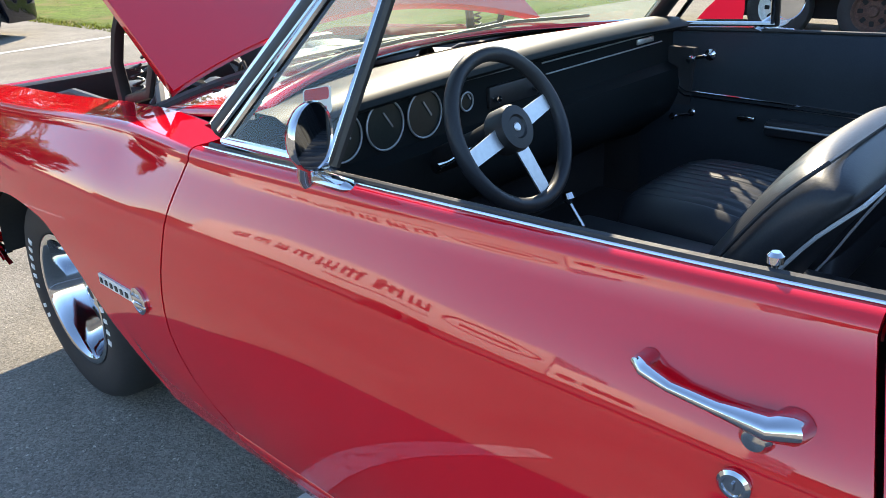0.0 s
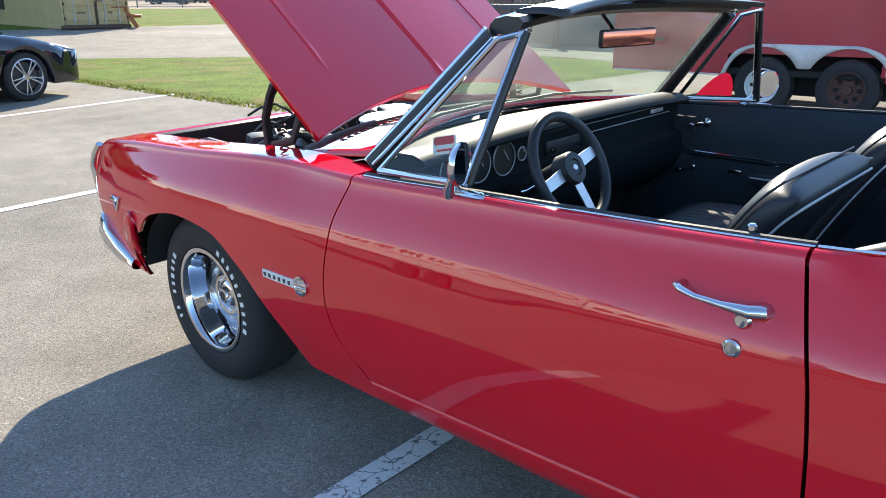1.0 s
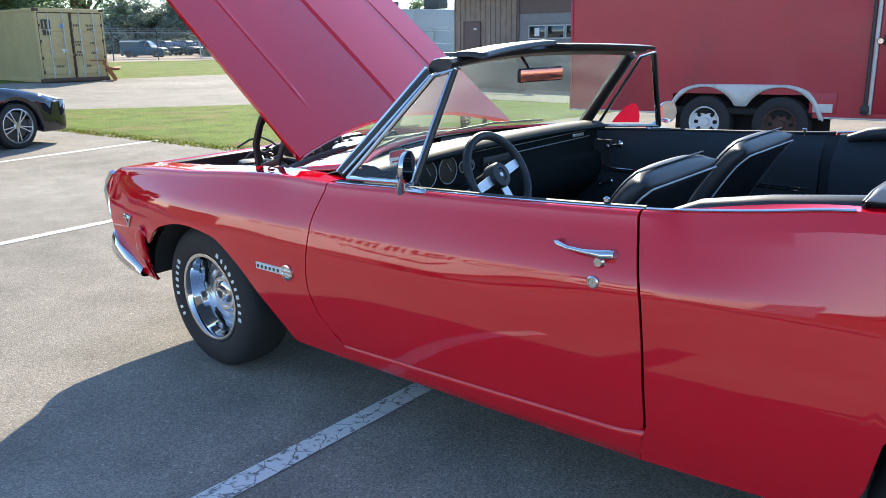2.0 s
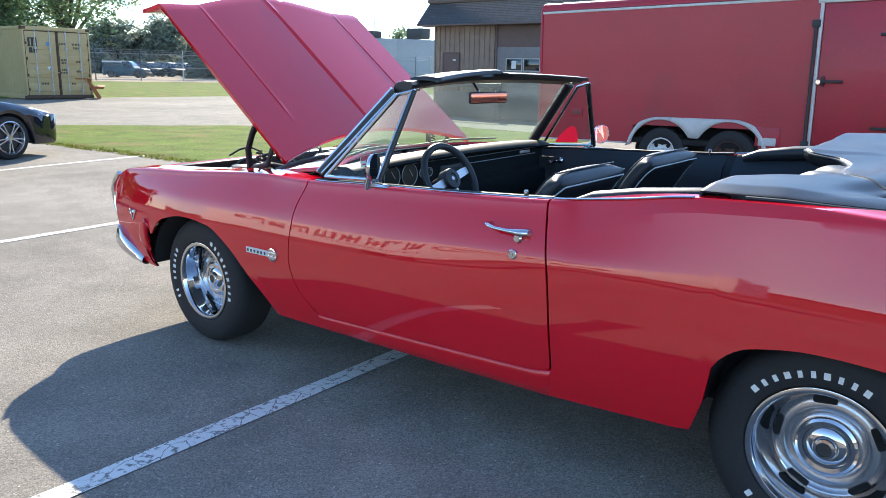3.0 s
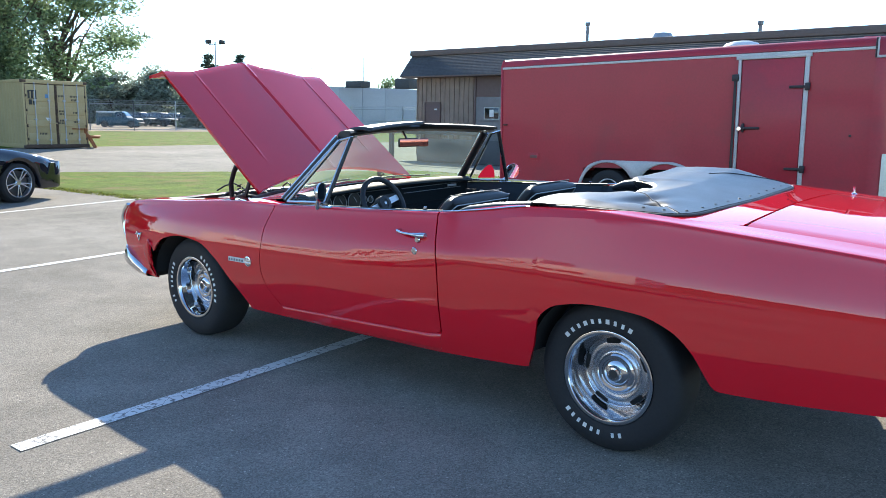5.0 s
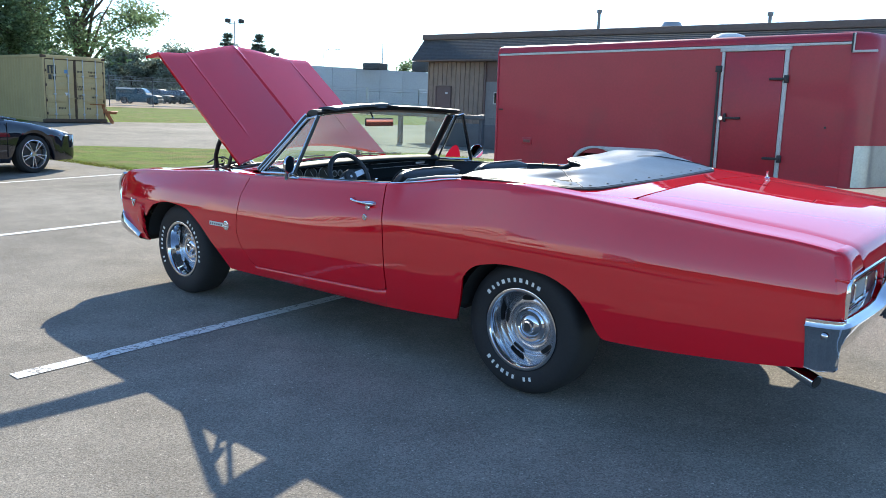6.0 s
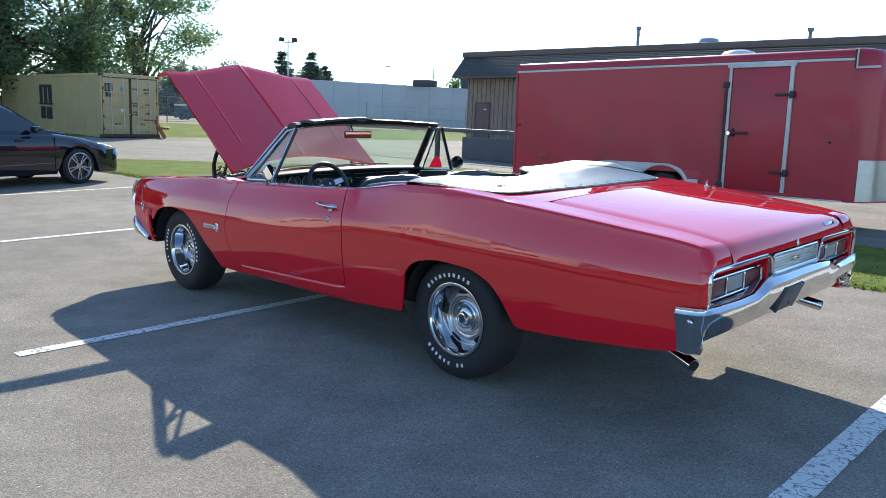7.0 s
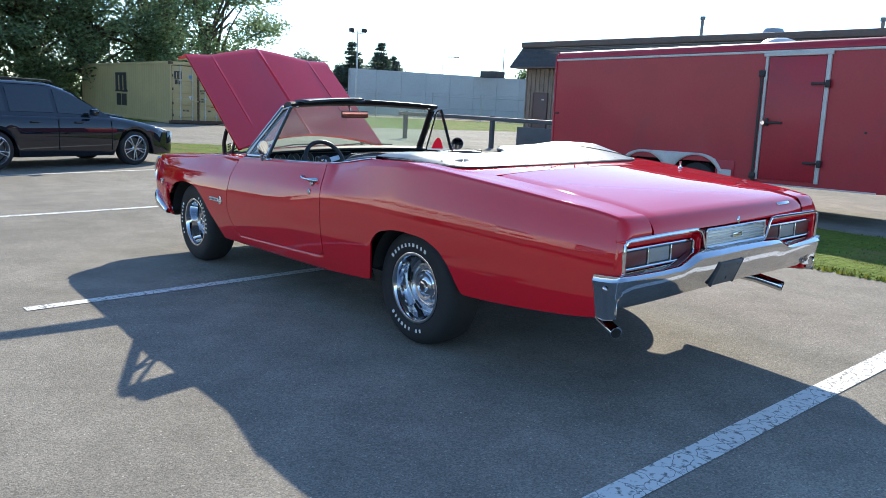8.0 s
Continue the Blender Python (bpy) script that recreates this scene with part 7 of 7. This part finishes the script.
    for az, el in ((121.07, 6.9), (110.29, 6.8)):
        d = 28.5 / math.sin(radians(az))
        x, y = on_ray(3.4, -3.91, az, d)
        zt = 1.42 + d * math.tan(radians(el))
        part("roof_pipe", tube([(x, y, top - 0.3), (x, y, zt - 0.12), (x, y, zt - 0.12), (x, y, zt)], [0.06, 0.06, 0.10, 0.10], 14), ROLLUP, b, "dull grey flue pipe")
    x, y = on_ray(3.4, -3.91, 116.3, 29)
    part("roof_fan", lathe([(0.3, 0), (0.3, 0.25), (0.42, 0.3), (0.3, 0.5), (0, 0.55)], 24, pose(x, y, top - 0.15)), GALV, b, "roof exhaust fan")
    return b


clad_building()

# low concrete dock wall, guard rail and bollard before the building
dock = tagged(part("dock_wall", box((8.5, 0.35, 0.80), (-10.8, 17.2, 0.40), 0.03), surface("dark_dock_concrete", (0.12, 0.12, 0.125), 0.9, vary=0.2, scale=2, bump=0.3)), "dark low loading-dock wall before the workshop", "dock wall", kind="structure")
rail = thing("guard_rail", "dark steel guard rail on three posts beside the dock", "guard rail", pose(-15.6, 16.1, 0, 0, 0, 0))
part("rail_beam", box((9.2, 0.08, 0.14), (-0.7, 0, 1.04), 0.03), RAIL_GREY, rail, "corrugated steel beam")
for x in (-5.0, 0.1, 3.7):
    part("rail_post", box((0.13, 0.15, 1.15), (x, 0.12, 0.57), 0.01), RAIL_GREY, rail, "grey steel post")
bag = tagged(part("white_sack", lathe([(0, 0), (0.25, 0.02), (0.3, 0.25), (0.24, 0.5), (0.1, 0.62), (0, 0.64)], 18, pose(-8.1, 17.2, 0.845)), LID_WHITE), "white plastic sack standing on the dock", "sack")


# ---- far warehouse, fence, poles ----
def warehouse():
    b = thing("warehouse", "long pale grey concrete warehouse beyond the fence", "building")
    p = [Vector((-97.0, 8.0)), Vector((-75.6, 50.3)), Vector((-67.3, 71.1)), Vector((-45.0, 112.0))]
    H = 5.45
    for i in range(1, 3):
        a, c = p[i], p[i + 1]
        d = (c - a)
        L = d.length
        ang = math.degrees(math.atan2(d.y, d.x))
        n = 7
        for k in range(n):
            m = pose(a.x, a.y, 0, 0, 0, ang)
            part("wall_panel", box((L / n - 0.03, 0.4, H + 0.02), (L * (k + 0.5) / n, 0, H / 2), 0.02), CONCRETE, b, "", m)
        part("wall_core", box((L, 0.3, H - 0.05), (L / 2, 0.02, H / 2), 0.0), CONCRETE, b, "", pose(a.x, a.y, 0, 0, 0, ang))
    part("end_wall", box((30, 0.4, H), (-15, 0, H / 2), 0.0), CONCRETE, b, "", pose(p[1].x, p[1].y, 0, 0, 0, -36))
    for az, d, w, h in ((136.85, 98, 2.8, 0.80), (133.5, 98, 2.4, 1.25)):
        x, y = on_ray(5.0, -3.65, az, d)
        part("roof_unit", box((w, 1.6, h), (x - 1.5, y + 1, H + h / 2 - 0.15), 0.05), ENGINE_GREY, b, "rooftop air unit")
    x, y = on_ray(5.0, -3.65, 143.6, 100)
    part("roof_stack", tube([(x, y, H - 0.2), (x, y, H + 1.0), (x, y, H + 1.0), (x, y, H + 1.3)], [0.12, 0.12, 0.25, 0.25], 12), BLACK, b)
    return b


warehouse()


def fence(points, height):
    f = thing("chain_link_fence", "tall grey chain-link fence with barbed wire along the field", "fence")
    for i in range(len(points) - 1):
        a, c = Vector(points[i]), Vector(points[i + 1])
        yard = i > 0
        n = max(1, int((c - a).length / (4.6 if yard else 3.2)))
        for k in range(n + 1):
            q = a.lerp(c, k / n)
            if yard:
                part("post", tube([(q.x, q.y, ground_z(q.x, q.y)), (q.x, q.y, height + 0.5)], 0.055, 8), GALV, f, "galvanised yard post")
                if k % 2:
                    part("post", tube([(q.x + 0.45, q.y - 0.30, ground_z(q.x, q.y)), (q.x + 0.45, q.y - 0.30, height + 0.5)], 0.055, 8), GALV, f, "galvanised gate post")
            else:
                part("post", tube([(q.x, q.y, ground_z(q.x, q.y)), (q.x, q.y, height + 0.1), (q.x - 0.03, q.y - 0.06, height + 0.42)], 0.045, 6), RAIL_GREY, f)
        for z in (0.15, 1.2, height) if yard else (0.15, height):
            part("rail", tube([(a.x, a.y, z + 0.1), (c.x, c.y, z + 0.1)], 0.030, 6), GALV, f)
        for z in (0.18, 0.32):
            part("wire", tube([(a.x - 0.03, a.y - 0.06, height + 0.1 + z), (c.x - 0.03, c.y - 0.06, height + 0.1 + z)], 0.012, 4), GALV, f)
        d = c - a
        ob = part("mesh_fabric", grid([[(0, 0, 0.15), (0, 0, height + 0.08)], [(d.length, 0, 0.15), (d.length, 0, height + 0.08)]]), LINK, f, "", pose(a.x, a.y, 0, 0, 0, math.degrees(math.atan2(d.y, d.x))))
    return f


fence([(-63.5, 22.0), (-60.0, 36.0), (-57.0, 48.0), (-47.0, 52.0), (-30.0, 40.0), (-19.0, 30.0)], 2.3)

for az, d, tz in ((146.4, 92, 9.5),):
    x, y = on_ray(5.0, -3.65, az, d)
    lamp = thing("flood_light_pole", "tall grey pole with twin floodlights", "light pole", pose(x, y, 0))
    part("pole", tube([(0, 0, 0), (0, 0, tz)], [0.12, 0.07], 10), GALV, lamp)
    part("crossarm", tube([(-0.4, -0.5, tz - 0.3), (0.4, 0.5, tz - 0.3)], 0.05, 8), GALV, lamp)
    for s in (-1, 1):
        part("floodlight", box((0.5, 0.5, 0.45), (s * 0.45, s * 0.55, tz), 0.08), BLACK, lamp, "dark floodlight head")
x, y = on_ray(5.0, -3.65, 140.5, 108)
lamp = thing("street_lamp", "slim street lamp above the warehouse roof", "street lamp", pose(x, y, 0))
part("pole", tube([(0, 0, 0), (0, 0, 7.6), (0.4, 0.5, 8.0), (1.0, 1.2, 8.1)], 0.04, 8), GALV, lamp)
part("lamp_head", box((0.7, 0.4, 0.15), (1.2, 1.4, 8.1), 0.05, pose(0, 0, 0, 0, 0, 50)), GALV, lamp)
x, y = on_ray(5.0, -3.65, 136.3, 160)
mast = thing("radio_mast", "thin lattice mast far away", "mast", pose(x, y, 0))
part("mast_pole", tube([(0, 0, 0), (0, 0, 13.5)], [0.25, 0.08], 6), GALV, mast)


# ---- trees ----
def leaf_cloud(clumps, per, size, seed, flat=0.7):
    """Small leaves scattered round clump centres, as one mesh of separate leaves."""
    rnd = random.Random(seed)
    verts, faces = [], []
    for c, r in clumps:
        for _ in range(int(per * (r / 1.0) ** 2)):
            d = Vector((rnd.gauss(0, 1), rnd.gauss(0, 1), rnd.gauss(0, flat)))
            d = d.normalized() * r * rnd.random() ** 0.45
            p = c + d
            a = Vector((rnd.uniform(-1, 1), rnd.uniform(-1, 1), rnd.uniform(-0.6, 0.6))).normalized()
            b = a.cross(Vector((rnd.uniform(-1, 1), rnd.uniform(-1, 1), rnd.uniform(-1, 1)))).normalized()
            s = size * rnd.uniform(0.6, 1.4)
            i = len(verts)
            verts += [tuple(p - a * s), tuple(p + b * s * 0.45), tuple(p + a * s), tuple(p - b * s * 0.45)]
            faces.append((i, i + 1, i + 2, i + 3))
    me = bpy.data.meshes.new("leaves")
    me.from_pydata(verts, [], faces)
    return me


def broad_tree(x, y, height, spreadr, seed, label, per=150, size=0.16, clumps_n=46, mat=LEAF, low=0.25, puff=1.0):
    """A trunk with limbs, and a crown of leaf clumps carried out along the limbs, open and uneven at its rim."""
    rnd = random.Random(seed)
    t = thing("broadleaf_tree", label, "tree", pose(x, y, ground_z(x, y)))
    trunk_h = height * 0.45
    pts = [Vector((0, 0, -0.1))]
    for k in range(1, 6):
        pts.append(Vector((0.25 * math.sin(k + seed), 0.25 * math.cos(k * 1.3 + seed), trunk_h * k / 5)))
    r0 = height * 0.022
    bm = tube(pts, [r0 * (1.25 - 0.13 * k) for k in range(6)], 10)
    clumps = []
    for k in range(clumps_n):
        a = rnd.uniform(0, 2 * math.pi)
        h = low + (1 - low) * rnd.random()
        shape = (max(0.0, 1 - ((h - 0.52) / 0.52) ** 2)) ** 0.5
        rr = spreadr * (0.35 + 0.65 * shape) * rnd.uniform(0.25, 1.0) ** 0.6
        c = Vector((rr * math.cos(a), rr * math.sin(a), h * height * (1.0 - 0.10 * rr / spreadr)))
        clumps.append((c, puff * height * rnd.uniform(0.055, 0.12)))
        if k % 2 == 0:
            s = pts[min(5, 2 + k % 4)]
            midp = s.lerp(c, 0.5) + Vector((0, 0, 0.05 * height))
            tube([s, s.lerp(midp, 0.6), midp, c], [r0 * 0.42, r0 * 0.30, r0 * 0.18, r0 * 0.05], 5, bm)
            for _ in range(3):
                tip = c + Vector((rnd.gauss(0, 1), rnd.gauss(0, 1), rnd.gauss(-0.1, 0.6))) * height * 0.055
                clumps.append((tip, puff * height * rnd.uniform(0.02, 0.04)))
    part("trunk", bm, BARK, t, "brown trunk and limbs")
    me = leaf_cloud(clumps, per, size, seed)
    me.materials.append(mat)
    crown = new("crown", me)
    crown.parent = t
    tagged(crown, "ragged green leaf crown")
    return t


def conifer(x, y, height, seed):
    """A straight trunk with tiers of branches that droop and thin towards the top, set with short needle sprays."""
    rnd = random.Random(seed)
    t = thing("conifer_tree", "dark conifer behind the warehouse", "tree", pose(x, y, 0))
    bm = tube([(0, 0, 0), (0, 0, height)], [0.20, 0.03], 8)
    verts, faces = [], []
    tiers = int(height * 2.6)
    for k in range(tiers):
        h = 0.08 + 0.90 * (k + rnd.random() * 0.6) / tiers
        reach = ((1 - h) ** 0.85) * height * 0.36 + 0.12
        for _ in range(7 if h < 0.8 else 5):
            a = rnd.uniform(0, 2 * math.pi)
            r = reach * rnd.uniform(0.55, 1.15)
            out = Vector((math.cos(a), math.sin(a), 0))
            root = Vector((0, 0, h * height))
            tip = root + out * r + Vector((0, 0, r * rnd.uniform(-0.32, 0.10)))
            tube([root, tip], [0.03, 0.008], 4, bm)
            for q in range(int(30 + 60 * r)):
                f = rnd.uniform(0.12, 1.05)
                p = root.lerp(tip, f) + Vector((rnd.gauss(0, 0.10), rnd.gauss(0, 0.10), rnd.gauss(-0.03, 0.07)))
                d = (out + Vector((rnd.gauss(0, 0.7), rnd.gauss(0, 0.7), rnd.gauss(0.1, 0.45)))).normalized()
                w = d.cross(Vector((rnd.gauss(0, 1), rnd.gauss(0, 1), 1))).normalized() * 0.06
                n = len(verts)
                s = rnd.uniform(0.22, 0.5)
                verts += [tuple(p - w), tuple(p + w), tuple(p + d * s)]
                faces.append((n, n + 1, n + 2))
    part("trunk", bm, BARK, t)
    me = bpy.data.meshes.new("needles")
    me.from_pydata(verts, [], faces)
    me.materials.append(CONIFER)
    c = new("crown", me)
    c.parent = t
    tagged(c, "dark green needle crown")


for az, d, h, sp, sd, n in ((171.0, 46, 12.5, 5.5, 3, 80), (167.2, 49, 13.0, 5.5, 5, 80), (163.4, 48, 12.0, 5.0, 8, 80), (175.5, 46, 12, 5.5, 11, 60), (159.6, 50, 11.5, 4.4, 14, 60), (156.2, 52, 12.5, 4.3, 17, 34), (180.5, 48, 12, 5.5, 15, 50)):
    x, y = on_ray(5.0, -3.65, az, d)
    broad_tree(x, y, h, sp, sd, "large leafy tree behind the container", 260, 0.115, n, LEAF, 0.30 if az < 161 else 0.06)
x, y = on_ray(5.0, -3.65, 134.5, 125)
broad_tree(x, y, 7.9, 2.4, 77, "small leafy tree behind the warehouse", 90, 0.22, 30, LEAF, 0.2, 1.3)
for az, d, h, sd in ((146.75, 104, 9.4, 21), (144.75, 104, 9.4, 22), (143.9, 106, 8.0, 23), (147.6, 100, 6.0, 24)):
    x, y = on_ray(5.0, -3.65, az, d)
    conifer(x, y, h, sd)
# far wood line, its haze carried by the leaf colour alone
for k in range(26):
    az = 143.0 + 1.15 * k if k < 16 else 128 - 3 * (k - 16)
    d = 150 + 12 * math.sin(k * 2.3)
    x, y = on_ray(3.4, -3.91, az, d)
    broad_tree(x, y, 7.2 + 1.6 * math.sin(k * 1.7), 5.0, 40 + k, "distant tree in the wood line, haze put into its leaf colour", 90, 0.34, 34, HAZELEAF, 0.02, 2.2)

# ---- across the lot, behind the camera: seen only as reflections in the paint ----
shop = thing("shop_building", "long low brown shop building across the lot", "building", pose(0, -46.0, 0))
part("shop_wall", box((150, 0.4, 3.4), (-20, 0, 1.7), 0.0), SHOPWALL, shop, "brown shop wall")
part("shop_fascia", box((150.4, 0.7, 0.45), (-20, 0.1, 3.62), 0.0), FASCIA, shop, "dark fascia along the roof edge")


def race_trailer():
    """A long white enclosed trailer with brown lettering, broadside to the car."""
    t = thing("lettered_trailer", "long white enclosed trailer with brown lettering, parked across the lot", "trailer", pose(-11.4, -12.0, 0))
    part("trailer_body", box((12.0, 2.4, 1.85), (-1.0, -1.2, 1.725), 0.06), SIGNWHITE, t, "white sheet body")
    # unseen low block, added to carry the white band reflected in the quarter panel
    part("reflection_block", box((3.6, 2.3, 1.30), (6.78, -1.2, 1.45), 0.06), SIGNWHITE, t, "low white block added for its reflection in the quarter panel")
    part("bottom_rail", box((15.0, 0.06, 0.08), (0.5, 0.012, 0.78), 0.01), SIGNBROWN, t, "brown bottom rail")
    for x in (-1.0, 0.0):
        part("wheel", lathe([(0, 0.10), (0.18, 0.10), (0.20, 0.12), (0.34, 0.10), (0.36, 0.0), (0.34, -0.10), (0, -0.10)], 28, pose(x + 1.5, -0.20, 0.36, 90, 0, 0)), RUBBER, t, "black trailer wheel")
    rng = random.Random(4)
    for k, (w, tall) in enumerate(((0.65, 0.7), (0.75, 0.8), (0.6, 0.8), (0.8, 0.9), (0.85, 1.1), (0.75, 1.2), (0.7, 1.2), (0.8, 1.0))):
        x = -5.0 + 0.92 * k
        for dx in (-0.36, 0.0, 0.36):
            part("sign_mark", box((0.10, 0.02, 0.62 * tall * rng.uniform(0.65, 1.0)), (x + dx * w, 0.012, 2.12), 0.01), SIGNBROWN, t, "brown lettering bar")
        part("sign_mark", box((w * 0.8, 0.02, 0.10), (x, 0.013, 2.12 + rng.uniform(-0.22, 0.22)), 0.01), SIGNBROWN, t, "brown lettering bar")
    part("sign_mark", box((3.2, 0.02, 0.06), (0.3, 0.012, 1.50), 0.01), SIGNBROWN, t, "brown lettering bar")
    part("sign_oval", tube([(3.5 + 1.25 * math.cos(2 * math.pi * k / 48), 0.02, 1.98 + 0.40 * math.sin(2 * math.pi * k / 48)) for k in range(48)], 0.03, 6, close=True), SIGNBROWN, t, "brown oval outline")
    part("sign_mark", box((1.5, 0.02, 0.16), (3.5, 0.012, 1.98), 0.01), SIGNBROWN, t, "brown lettering bar")
    for x, w in ((5.4, 0.35), (5.95, 0.30), (6.45, 0.5)):
        part("sign_mark", box((w, 0.02, 0.26), (x, 0.012, 1.35), 0.0), SIGNBROWN, t, "brown lettering bar")


race_trailer()
for k in range(5):
    broad_tree(-62 - 9 * k, -20 + 3 * math.sin(2.0 * k), 12 + 1.5 * math.sin(3.1 * k), 4.5, 90 + k, "leafy tree beside the shop across the lot", 90, 0.30, 50, LEAF, 0.05, 1.5)
